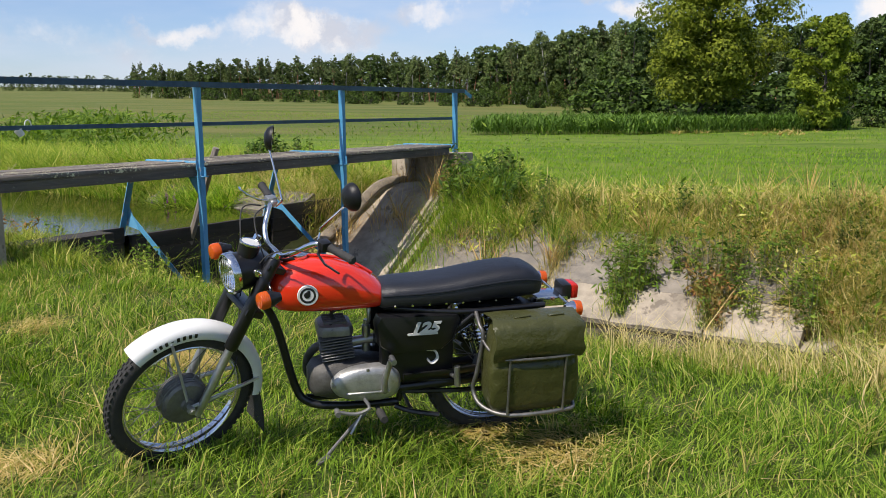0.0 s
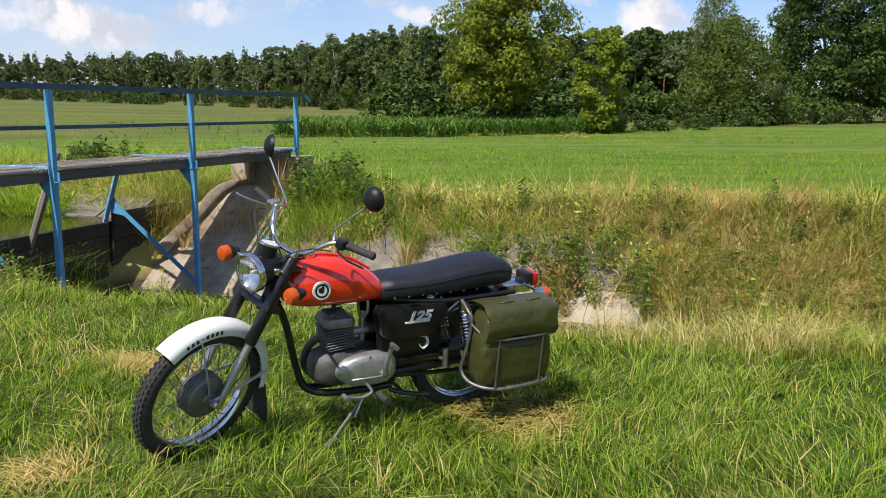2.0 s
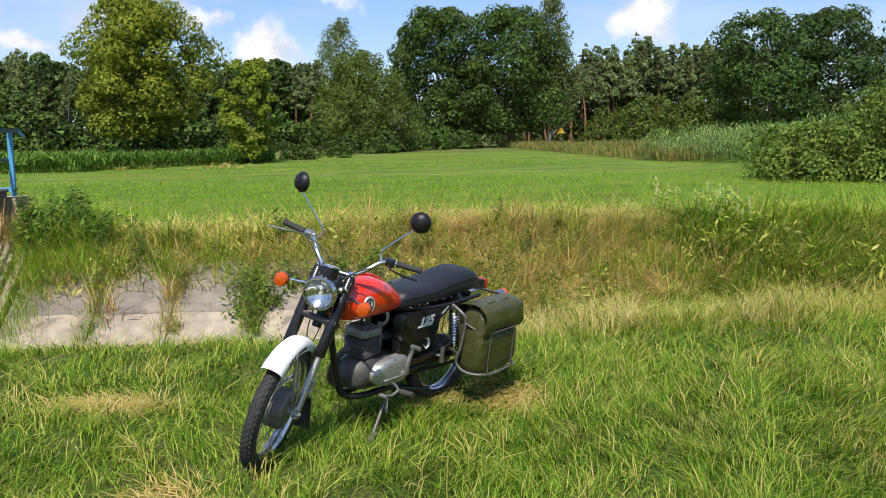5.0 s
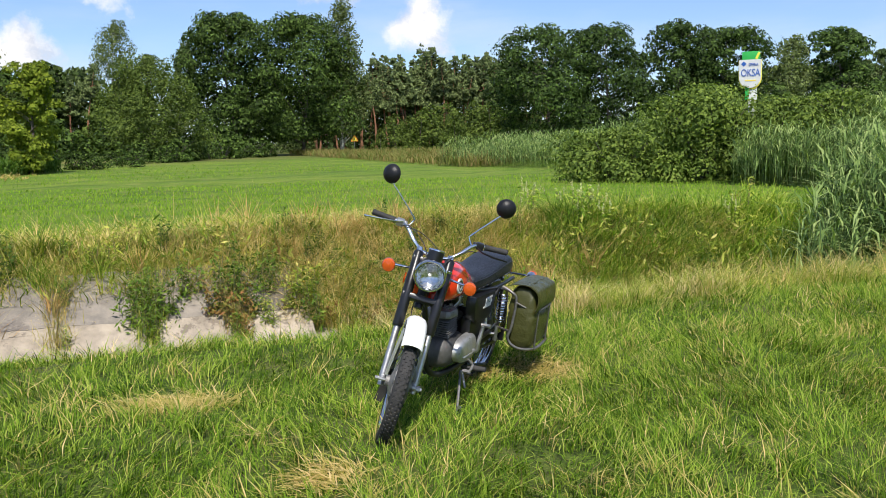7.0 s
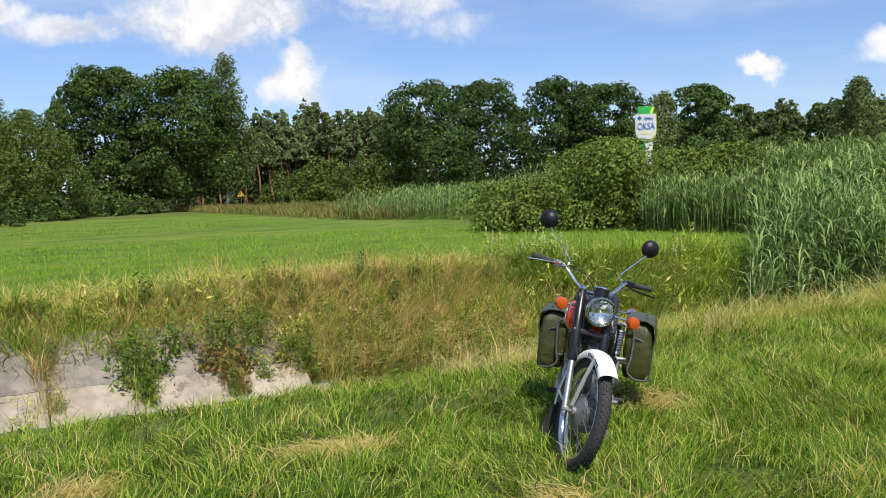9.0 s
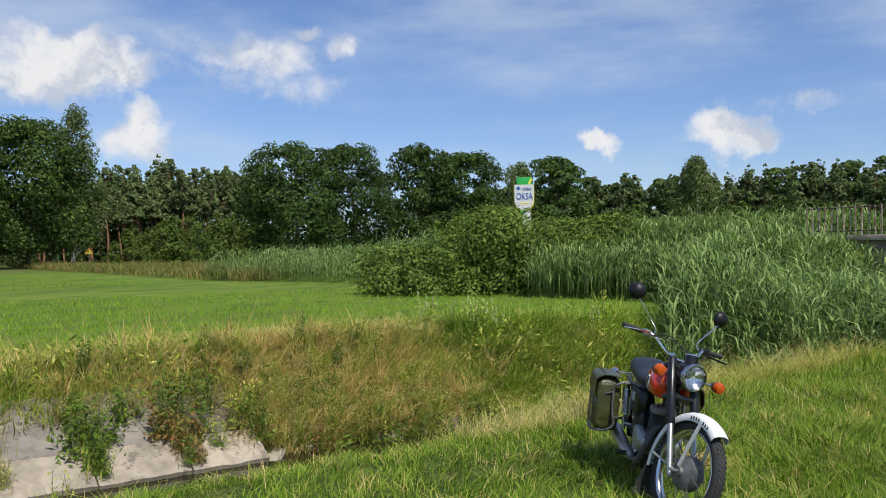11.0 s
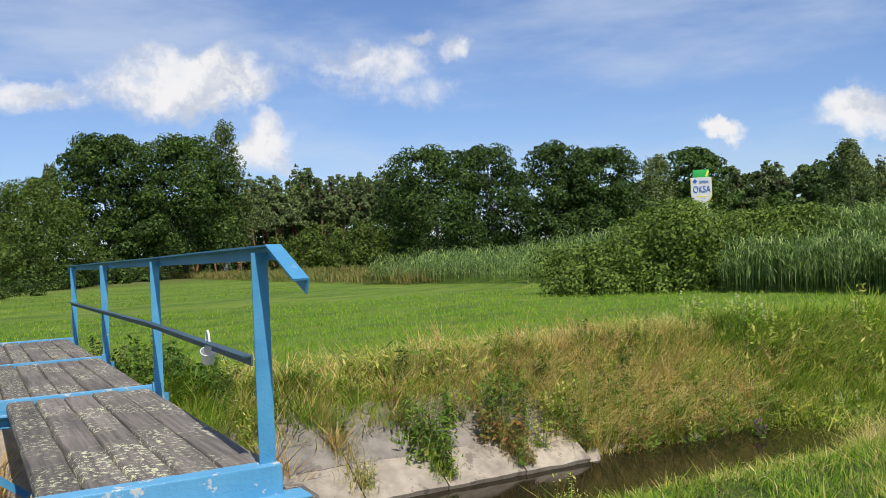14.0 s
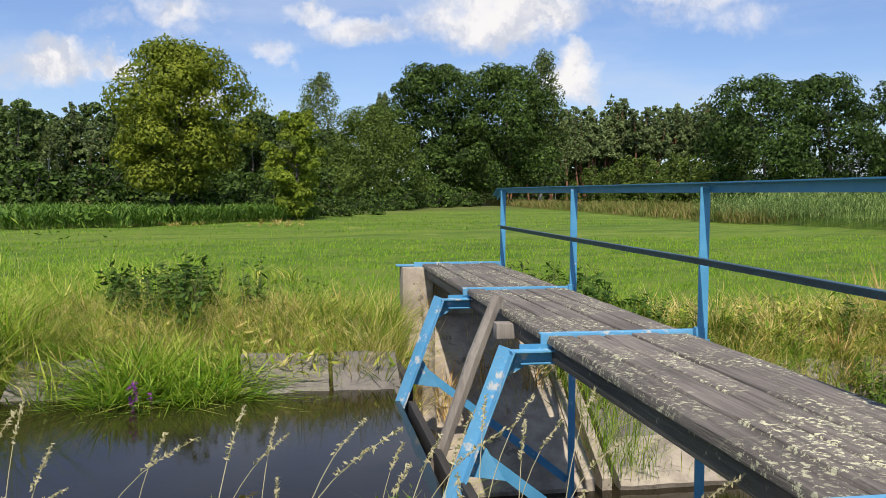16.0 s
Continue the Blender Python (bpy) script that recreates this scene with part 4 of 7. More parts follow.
for side in (1, -1):
    part("swing_arm", G().tube([(0.43, side * 0.075, 0.30), (0.2, side * 0.1, 0.295), (-0.05, side * 0.112, 0.30)], 0.018, 10, 3, 0.8), BLACK, bike)
    t, b = Vector((0.125, side * 0.17, 0.625)), Vector((0.035, side * 0.135, 0.315))
    shock = part("shock_absorber", G().tube([b, b.lerp(t, 0.3), b.lerp(t, 0.32), b.lerp(t, 0.66), b.lerp(t, 0.68), t], [0.016, 0.016, 0.02, 0.02, 0.026, 0.026], 14), CHROME, bike, "chrome spring shock absorber")
    turns = 11
    axis = (t - b).normalized()
    e1 = axis.orthogonal().normalized()
    e2 = axis.cross(e1)
    coil = [b.lerp(t, 0.22 + 0.66 * k / (turns * 10)) + (e1 * math.cos(k * 0.628) + e2 * math.sin(k * 0.628)) * 0.031 for k in range(turns * 10 + 1)]
    part("spring", G().tube(coil, 0.0045, 5), CHROME, shock, "chrome coil spring")


# tank: sections from front to back
def section(x, half, z0, z1, power, n=28, skew=0.0):
    pts = []
    for k in range(n):
        a = 2 * math.pi * k / n
        c, s = math.cos(a), math.sin(a)
        y = half * math.copysign(abs(c) ** (2 / power), c)
        zz = math.copysign(abs(s) ** (2 / power), s)
        zm = (z0 + z1) / 2
        squeeze = 1.0 - skew * max(0.0, zz)
        pts.append((x, y * squeeze, zm + zz * (z1 - z0) / 2))
    return pts


tank_secs = [(1.005, 0.05, 0.715, 0.80, 2.4), (0.995, 0.095, 0.685, 0.83, 2.7), (0.965, 0.125, 0.664, 0.853, 3.0), (0.90, 0.14, 0.655, 0.872, 3.2), (0.82, 0.143, 0.651, 0.877, 3.2),
             (0.74, 0.138, 0.648, 0.868, 3.1), (0.66, 0.128, 0.646, 0.842, 2.9), (0.59, 0.116, 0.645, 0.805, 2.8), (0.54, 0.104, 0.648, 0.768, 2.6), (0.515, 0.085, 0.66, 0.738, 2.4), (0.508, 0.05, 0.675, 0.72, 2.2)]
tank = part("fuel_tank", G().rings([section(x, h, a, b, p, 36, 0.16) for x, h, a, b, p in tank_secs]), RED, bike, "glossy red fuel tank with round badge", 60)
part("tank_seam", G().tube([(0.99, 0.0, 0.838), (0.93, 0, 0.872), (0.84, 0, 0.882), (0.74, 0, 0.873), (0.65, 0, 0.845), (0.56, 0, 0.79)], 0.006, 8, 4), RED, tank)
part("filler_cap", G().lathe([(0.034, 0.0), (0.037, 0.006), (0.037, 0.018), (0.03, 0.024), (0.0, 0.026)], (0.87, 0, 0.872), (0, 0, 1), 24), CHROME, tank, "chrome filler cap")
part("cap_pad", G().box((0.93, 0.0, 0.876), (0.09, 0.06, 0.014), bev=0.005), BLACK, tank, "black pad on the tank")
for side in (1, -1):
    c = Vector((0.85, side * 0.1415, 0.752))
    badge = part("badge", G().lathe([(0.0, 0.004), (0.041, 0.004), (0.044, 0.0), (0.044, -0.004)], c, (0, side, 0.08), 32), DIAL, tank, "round white badge with a dark ring")
    part("badge_ring", G().lathe([(0.024, 0.0042), (0.026, 0.0056), (0.031, 0.0056), (0.033, 0.0042)], c, (0, side, 0.08), 28), BLACK, badge)
    part("badge_mark", G().lathe([(0.0, 0.0062), (0.012, 0.0058), (0.014, 0.0042)], c + Vector((0.003, 0, 0.002)), (0, side, 0.08), 9).box(c + Vector((-0.004, side * 0.003, 0.014)), (0.012, 0.004, 0.016), bev=0.001), BLACK, badge)
# seat
seat_secs = [(0.545, 0.085, 0.655, 0.725), (0.53, 0.112, 0.648, 0.748), (0.47, 0.122, 0.646, 0.758), (0.36, 0.128, 0.648, 0.760), (0.25, 0.130, 0.652, 0.768), (0.14, 0.132, 0.656, 0.786),
             (0.02, 0.132, 0.660, 0.804), (-0.08, 0.130, 0.664, 0.810), (-0.14, 0.126, 0.668, 0.800), (-0.18, 0.112, 0.675, 0.778), (-0.20, 0.075, 0.69, 0.755)]
seat = part("seat", G().rings([section(x, h, a, b, 3.6, 32, 0.10) for x, h, a, b in seat_secs]), VINYL, bike, "long black vinyl dual seat", 60)
for side in (1, -1):
    pts = [(x, side * (h * 0.965 + 0.002), a + (b - a) * 0.66) for x, h, a, b in seat_secs[1:-1]]
    part("piping", G().tube(pts, 0.0042, 6, 3), VINYL, seat)
    for k in range(9):
        x = 0.48 - k * 0.075
        part("stud", G().lathe([(0.0, 0.004), (0.005, 0.003), (0.006, 0.0)], (x, side * 0.1275, 0.672), (0, side, 0), 8), CHROME, seat)
    # side cover and toolbox
    g = G()
    rr = []
    for y, k in ((0.085, 1.0), (0.130, 0.985), (0.142, 0.93), (0.146, 0.82)):
        outline = [(0.57, 0.60), (0.555, 0.635), (0.20, 0.628), (0.19, 0.60), (0.215, 0.51), (0.27, 0.462), (0.50, 0.455), (0.555, 0.50)]
        cx, cz = 0.385, 0.55
        rr.append([(cx + (x - cx) * k, side * y, cz + (z - cz) * k) for x, z in outline])
    cover = part("side_cover", g.rings(rr), BLACK, bike, "black side cover with white numerals")
    me = lettering("125", 0.066, 0.0015, 0.3, 0.0032)
    me.materials.append(DIAL)
    num = new("model_number", me)
    num.parent = cover
    num.matrix_local = Matrix.Translation((0.355, side * 0.149, 0.574)) @ Matrix.Rotation(math.pi if side > 0 else 0, 4, "Z") @ Matrix.Rotation(radians(90), 4, "X") @ Matrix.Diagonal((1.25, 1, 1, 1))
    tagged(num, "white italic numerals 125")
    part("underline", G().box((0.362, side * 0.149, 0.548), (0.135, 0.003, 0.011), bev=0.001), DIAL, cover)
    part("decal", G().tube([(0.335 + 0.0, side * 0.128, 0.462), (0.30, side * 0.128, 0.455), (0.29, side * 0.128, 0.42), (0.315, side * 0.128, 0.40), (0.335, side * 0.128, 0.42)], 0.008, 6, 4, 0.4), DIAL, cover, "white worn decal")
    part("lower_panel", G().box((0.375, side * 0.085, 0.405), (0.33, 0.07, 0.19), bev=0.025), BLACK, bike)

# engine
eng = part("crankcase", G().rings([section(x, h, a, b, 2.6, 28) for x, h, a, b in ((0.845, 0.05, 0.27, 0.37), (0.82, 0.085, 0.245, 0.40), (0.74, 0.105, 0.225, 0.425), (0.62, 0.108, 0.225, 0.42), (0.52, 0.10, 0.235, 0.40), (0.455, 0.085, 0.26, 0.37), (0.44, 0.05, 0.28, 0.35))]), GRIME, bike, "grimy alloy engine with finned cylinder", 50)
for side in (1, -1):
    rr = []
    for y, k in ((0.095, 1.0), (0.128, 0.97), (0.142, 0.86), (0.148, 0.6), (0.15, 0.3)):
        ring = []
        for j in range(32):
            a = 2 * math.pi * j / 32
            ring.append((0.603 + 0.155 * k * math.copysign(abs(math.cos(a)) ** 0.8, math.cos(a)), side * y, 0.325 + (0.082 - 0.015 * math.cos(a)) * k * math.copysign(abs(math.sin(a)) ** 0.85, math.sin(a))))
        rr.append(ring)
    part("engine_cover", G().rings(rr), ALLOY, eng, "polished alloy side cover with chipped paint", 50)
    part("cover_rib", G().box((0.60, side * 0.147, 0.292), (0.19, 0.012, 0.012), bev=0.004), ALLOY, eng)
    for x, z in ((0.745, 0.33), (0.49, 0.335), (0.60, 0.395), (0.60, 0.26)):
        part("screw", G().lathe([(0.0, 0.006), (0.007, 0.005), (0.008, 0.0)], (x, side * 0.140, z), (0, side, 0), 8), STEEL, eng)
tilt = Matrix.Rotation(radians(6), 4, "Y")
base = Vector((0.715, 0, 0.415))
for k in range(8):
    z = 0.012 + k * 0.0135
    half = 0.069 + 0.002 * math.sin(k)
    g = G().box((0, 0, z), (half * 2.05, half * 2.2, 0.0045), bev=0.0015).move(Matrix.Translation(base) @ tilt)
    part("cooling_fin", g, FINS, eng)
part("cylinder", G().lathe([(0.045, -0.02), (0.047, 0.11), (0.05, 0.125)], base, (0.105, 0, 1), 24), FINS, eng)
g = G()
g.rings([[(base.x + 0.012 + x * k, y * k, base.z + z) for x, y in ((0.074, 0.055), (0.056, 0.076), (-0.056, 0.076), (-0.074, 0.055), (-0.074, -0.055), (-0.056, -0.076), (0.056, -0.076), (0.074, -0.055))]
         for z, k in ((0.118, 1.0), (0.124, 1.04), (0.146, 1.04), (0.160, 0.96), (0.168, 0.72))])
part("cylinder_head", g, HEAD, eng, "ribbed dark grey cylinder head", 30)
for k in range(5):
    part("head_fin", G().box((base.x + 0.012, -0.05 + k * 0.025, base.z + 0.168), (0.10, 0.005, 0.018), bev=0.0015), FINS, eng)
part("spark_plug_cap", G().tube([(base.x + 0.015, 0, base.z + 0.17), (base.x + 0.02, 0.0, base.z + 0.205), (base.x - 0.03, 0.01, base.z + 0.222), (base.x - 0.12, 0.0, base.z + 0.235)], [0.011, 0.011, 0.008, 0.004], 8, 3), RUBBER, eng)
carb = part("carburettor", G().tube([(0.65, 0, 0.475), (0.55, 0, 0.485)], 0.022, 12).tube([(0.585, 0.0, 0.43), (0.585, 0, 0.55)], 0.019, 12).tube([(0.585, 0, 0.55), (0.585, 0, 0.575)], 0.012, 8), STEEL, bike, "grey carburettor under the tank")
part("air_hose", G().tube([(0.55, 0, 0.485), (0.48, 0.02, 0.49)], [0.024, 0.032], 12), RUBBER, carb)
part("fuel_tap", G().tube([(0.58, 0.04, 0.65), (0.58, 0.05, 0.60), (0.585, 0.02, 0.56)], 0.009, 8, 3), STEEL, carb)
kick = part("kick_lever", G().tube([(0.525, 0.15, 0.30), (0.53, 0.172, 0.31), (0.532, 0.178, 0.36), (0.515, 0.185, 0.43), (0.51, 0.19, 0.455)], [0.014, 0.012, 0.010, 0.010, 0.012], 10, 3), STEEL, bike, "worn steel kick lever")
part("kick_pedal", G().tube([(0.505, 0.175, 0.462), (0.505, 0.235, 0.462)], 0.0125, 10), STEEL, kick)
part("gear_pedal", G().tube([(0.62, 0.155, 0.27), (0.60, 0.18, 0.235), (0.66, 0.185, 0.215), (0.74, 0.19, 0.235)], 0.008, 8, 3).tube([(0.74, 0.17, 0.235), (0.74, 0.22, 0.235)], 0.012, 8), FINS, bike, "grimy gear pedal")
for side in (1, -1):
    part("foot_peg", G().tube([(0.55, side * 0.10, 0.195), (0.55, side * 0.16, 0.20)], 0.011, 8).tube([(0.55, side * 0.16, 0.20), (0.545, side * 0.245, 0.205)], [0.019, 0.016], 10), RUBBER, bike, "rubber foot peg")
    part("pillion_peg", G().tube([(0.235, side * 0.12, 0.345), (0.22, side * 0.17, 0.345)], 0.01, 8).tube([(0.205, side * 0.17, 0.30), (0.212, side * 0.175, 0.395)], 0.014, 10), STEEL, bike, "folded steel pillion peg")
# exhaust on the right
pipe = part("exhaust_pipe", G().tube([(0.76, -0.02, 0.46), (0.80, -0.05, 0.44), (0.835, -0.09, 0.37), (0.825, -0.125, 0.27), (0.74, -0.14, 0.20), (0.55, -0.15, 0.19)], 0.019, 12, 5), GRIME, bike, "grimy exhaust pipe")
part("silencer", G().tube([(0.62, -0.152, 0.192), (0.52, -0.158, 0.195), (0.42, -0.165, 0.20), (-0.1, -0.18, 0.24), (-0.28, -0.185, 0.262), (-0.31, -0.185, 0.265)], [0.021, 0.038, 0.045, 0.045, 0.03, 0.02], 14), STEEL, pipe, "dull steel silencer")
part("chain_case", G().tube([(0.44, 0.115, 0.33), (0.2, 0.125, 0.345), (0.0, 0.125, 0.37), (-0.06, 0.125, 0.33)], [0.045, 0.03, 0.03, 0.03], 10, 3, 0.35), BLACK, bike)
for side in (1, -1):
    part("swingarm", G().tube([(0.46, side * 0.085, 0.275), (0.02, side * 0.10, 0.30)], [0.026, 0.02], 10), BLACK, bike)
part("inner_guard", G().box((0.31, 0, 0.37), (0.035, 0.15, 0.26), Matrix.Rotation(radians(-14), 3, "Y"), bev=0.01), BLACK, bike)
part("lower_chain_run", G().tube([(0.44, 0.10, 0.262), (0.2, 0.11, 0.25), (-0.02, 0.115, 0.245)], 0.011, 6, 3), BLACK, bike)
# stands
stand = part("side_stand", G().tube([(0.60, 0.11, 0.185), (0.68, 0.14, 0.12), (0.785, 0.18, 0.025)], 0.0085, 8, 2), FINS, bike, "steel side stand dug into the grass")
part("stand_foot", G().box((0.80, 0.185, 0.012), (0.07, 0.035, 0.012), Matrix.Rotation(radians(30), 3, "Y"), bev=0.003), FINS, stand)
part("stand_spring", G().tube([(0.62, 0.125, 0.19), (0.68, 0.175, 0.115)], 0.006, 6), STEEL, stand)
g = G()
for side in (1, -1):
    g.tube([(0.47, side * 0.09, 0.19), (0.40, side * 0.12, 0.17), (0.28, side * 0.15, 0.155)], 0.012, 8, 3)
g.tube([(0.40, -0.12, 0.17), (0.40, 0.12, 0.17)], 0.010, 8)
part("centre_stand", g, BLACK, bike)
# rear mudguard, lamps, rack
guard = mudguard(REAR, 0.345, 62, 205, 0.07, 0.04, part, "rear_fender", BLACK)
part("tail_bracket", G().box((-0.26, 0.0, 0.625), (0.16, 0.13, 0.05), bev=0.015), CHROME, bike, "chrome tail bracket")
tail = part("tail_lamp", G().box((-0.335, 0, 0.66), (0.05, 0.105, 0.075), bev=0.014), BLACK, bike, "red tail lamp with amber signals")
part("tail_lens", G().box((-0.374, 0, 0.66), (0.04, 0.098, 0.068), bev=0.014), RUBY, tail, "red lens")
for side in (1, -1):
    body = part("rear_signal", G().tube([(-0.30, side * 0.05, 0.645), (-0.30, side * 0.19, 0.645)], 0.007, 8).lathe([(0.0, -0.045), (0.02, -0.04), (0.034, -0.005), (0.034, 0.0)], (-0.30, side * 0.215, 0.645), (-1, 0, 0), 18), CHROME, bike, "amber rear turn signal on a chrome stalk")
    part("lens", G().lathe([(0.033, 0.0), (0.036, 0.004), (0.034, 0.03), (0.012, 0.04), (0.0, 0.041)], (-0.30, side * 0.215, 0.645), (-1, 0, 0), 18), AMBER, body, "amber lens")
# pannier racks and bags
for side in (1, -1):
    Y0, Y1 = side * 0.20, side * 0.385
    rk = part("pannier_rack", G().tube([(0.13, side * 0.16, 0.635), (0.135, side * 0.235, 0.605), (0.125, side * 0.26, 0.56), (0.145, side * 0.255, 0.40), (0.155, side * 0.24, 0.31), (0.13, side * 0.30, 0.256), (0.03, Y1, 0.245), (-0.20, Y1, 0.248), (-0.265, side * 0.36, 0.255), (-0.28, side * 0.2, 0.27)], 0.0095, 10, 4), RACK, bike, "steel tube pannier rack")
    part("hoop", G().tube([(0.13, side * 0.258, 0.55), (0.11, side * 0.33, 0.52), (0.06, Y1 + side * 0.007, 0.505), (-0.22, Y1 + side * 0.007, 0.505), (-0.275, side * 0.33, 0.51), (-0.285, side * 0.2, 0.515)], 0.006, 8, 4), RACK, rk)
    for x in (0.045, -0.205):
        part("upright", G().tube([(x, Y1 + side * 0.004, 0.248), (x, Y1 + side * 0.009, 0.505)], 0.0055, 8), RACK, rk)
    part("rack_arm", G().tube([(0.15, side * 0.25, 0.36), (0.10, side * 0.14, 0.36)], 0.009, 8), RACK, rk)
    bag = thing("pannier_bag", "olive green tarpaulin pannier bag strapped in the motorcycle rack", "bag", BIKE, "pannier bags")
    rnd = random.Random(31 + side)
    rings = []
    for i in range(25):
        u = i / 24
        z = 0.256 + (0.64 - 0.256) * u
        hx = 0.195 + 0.014 * math.sin(u * 3.0) - 0.02 * u * u
        hy = 0.088 + 0.012 * math.sin(u * math.pi) - (0.012 if abs(u - 0.585) < 0.03 else 0.0)
        if u > 0.86:
            k = (u - 0.86) / 0.14
            hy *= 1 - 0.35 * k * k
            hx *= 1 - 0.08 * k * k
        if u < 0.08:
            k = 1 - u / 0.08
            hy *= 1 - 0.15 * k
            hx *= 1 - 0.05 * k
        ring = []
        for j in range(56):
            a = 2 * math.pi * j / 56
            c, s = math.cos(a), math.sin(a)
            x = hx * math.copysign(abs(c) ** 0.36, c)
            y = hy * math.copysign(abs(s) ** 0.36, s)
            p3 = Vector((x * 9, y * 9 + side * 5, z * 9))
            w = 0.007 * noise.noise(p3) + 0.0035 * noise.noise(p3 * 2.6 + Vector((z * 20, 0, 0)))
            crease = 0.006 * math.sin((x * 1.6 + z) * 42 + 2.0 * noise.noise(p3)) * max(0.0, (abs(x) / hx - 0.75)) * 3
            q = 1 + (w + crease) / 0.1
            ring.append((-0.082 + x * (1 + w / 0.2), side * 0.293 + y * q, z))
        rings.append(ring)
    body = part("bag_body", G().rings(rings), BAG, bag, "", 70)
    # folded flap over the outer face and the top
    g, nu, nv = G(), 26, 30
    path2 = [(0.205, 0.652), (0.24, 0.664), (0.30, 0.668), (0.36, 0.664), (0.392, 0.648), (0.403, 0.612), (0.408, 0.57), (0.404, 0.535), (0.392, 0.508)]
    p2 = curve_through([Vector((a, b, 0)) for a, b in path2], 3)
    rows2 = []
    for i, c in enumerate(p2):
        row = []
        for j in range(nv + 1):
            t = j / nv * 2 - 1
            x = -0.082 + t * (0.198 + 0.006 * math.sin(i * 0.7))
            p3 = Vector((x * 8, c.x * 9 * side, c.y * 9))
            w = 0.006 * noise.noise(p3) + 0.003 * noise.noise(p3 * 3)
            droop = 0.012 * abs(t) ** 6 * (1 if i > 8 else 0.3)
            row.append((x, side * (c.x + w - droop * 0.3), c.y + w * 0.8 - droop - (0.006 * math.sin(x * 25) if i == len(p2) - 1 else 0)))
        rows2.append(row)
    thick = [[(x, y - side * 0.006, z - 0.005) for x, y, z in reversed(r)] for r in rows2]
    g.rings([r + t for r, t in zip(rows2, thick)])
    part("flap", g, BAG, bag, "", 60)
    for x in (-0.02, -0.17):
        part("seam_strap", G().box((x, side * 0.33, 0.670), (0.075, 0.016, 0.006), Matrix.Rotation(radians(6), 3, "Z"), bev=0.002), BAG, bag)

# ---- plants: builders ----
GRASS = leafy("lawn_grass", [(0.027, 0.065, 0.005), (0.092, 0.178, 0.012), (0.2, 0.31, 0.024), (0.37, 0.43, 0.08)], 1.5, (0.42, 0.36, 0.14), 0.36, 0.63, lift=0.18)
MEADOW = leafy("meadow_grass", [(0.094, 0.198, 0.011), (0.162, 0.291, 0.018), (0.264, 0.38, 0.033)], 0.25, (0.24, 0.29, 0.05), 0.36, 0.6, lift=0.22)
STRAW = leafy("dry_grass", [(0.253, 0.276, 0.04), (0.494, 0.425, 0.115), (0.706, 0.549, 0.213), (0.882, 0.693, 0.357)], 2.2, (0.24, 0.28, 0.045), 0.42, 0.56, lift=0.62, pale=True)
BANK = leafy("bank_weeds", [(0.099, 0.182, 0.015), (0.235, 0.33, 0.034), (0.493, 0.493, 0.095), (0.778, 0.637, 0.259)], 2.0, (0.16, 0.23, 0.027), 0.38, 0.52, lift=0.34)
HAY = leafy("pale_hay", [(0.552, 0.483, 0.149), (0.762, 0.616, 0.269), (0.903, 0.745, 0.399)], 2.2, (0.36, 0.38, 0.08), 0.4, 0.58, lift=0.45, pale=True)
SEDGE = leafy("sedge", [(0.09, 0.19, 0.018), (0.19, 0.33, 0.03), (0.34, 0.47, 0.06), (0.55, 0.52, 0.14)], 1.0, None, 0.4, lift=0.2)
REED = leafy("reed", [(0.031, 0.064, 0.019), (0.078, 0.133, 0.035), (0.171, 0.258, 0.073), (0.351, 0.421, 0.164)], 0.5, None, 0.3, lift=0.2)
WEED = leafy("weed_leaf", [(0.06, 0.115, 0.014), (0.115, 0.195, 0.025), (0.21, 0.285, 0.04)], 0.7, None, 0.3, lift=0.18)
RUST = leafy("dock_leaf", [(0.13, 0.17, 0.03), (0.25, 0.17, 0.05), (0.33, 0.14, 0.06)], 0.9, None, 0.3, lift=0.18)
NETTLE = leafy("nettle_leaf", [(0.03, 0.065, 0.012), (0.06, 0.115, 0.018), (0.115, 0.18, 0.03)], 0.7, None, 0.3, lift=0.15)
STEMS = paint("plant_stem", (0.12, 0.13, 0.05), (0.22, 0.2, 0.09), 20, 0.8)
PURPLE = leafy("loosestrife", [(0.25, 0.06, 0.30), (0.38, 0.10, 0.42)], 1, None, 0.3)
PALE = leafy("pale_flower", [(0.55, 0.55, 0.25), (0.6, 0.6, 0.4)], 1, None, 0.3)
SEED = leafy("seed_head", [(0.42, 0.37, 0.22), (0.55, 0.48, 0.30)], 1, None, 0.3)
LEAF_DARK = leafy("dark_leaf", [(0.009, 0.018, 0.003), (0.033, 0.065, 0.012), (0.097, 0.158, 0.031)], 0.25, None, 0.2, lift=0.08)
LEAF_MID = leafy("mid_leaf", [(0.01, 0.02, 0.003), (0.039, 0.073, 0.012), (0.122, 0.192, 0.036)], 0.25, None, 0.22, lift=0.05)
LEAF_WOOD = leafy("wood_leaf", [(0.02, 0.036, 0.008), (0.06, 0.098, 0.023), (0.137, 0.191, 0.055)], 0.12, None, 0.2, lift=0.15)
LEAF_MAPLE = leafy("maple_leaf", [(0.061, 0.085, 0.008), (0.152, 0.184, 0.016), (0.276, 0.299, 0.03)], 0.2, (0.12, 0.16, 0.02), 0.26, lift=0.1)
LEAF_BRIGHT = leafy("bright_leaf", [(0.073, 0.109, 0.009), (0.166, 0.23, 0.018), (0.287, 0.345, 0.034)], 0.3, None, 0.28, lift=0.1)
LEAF_BIRCH = leafy("birch_leaf", [(0.037, 0.055, 0.018), (0.103, 0.138, 0.043), (0.196, 0.244, 0.081)], 0.3, None, 0.25, lift=0.12)
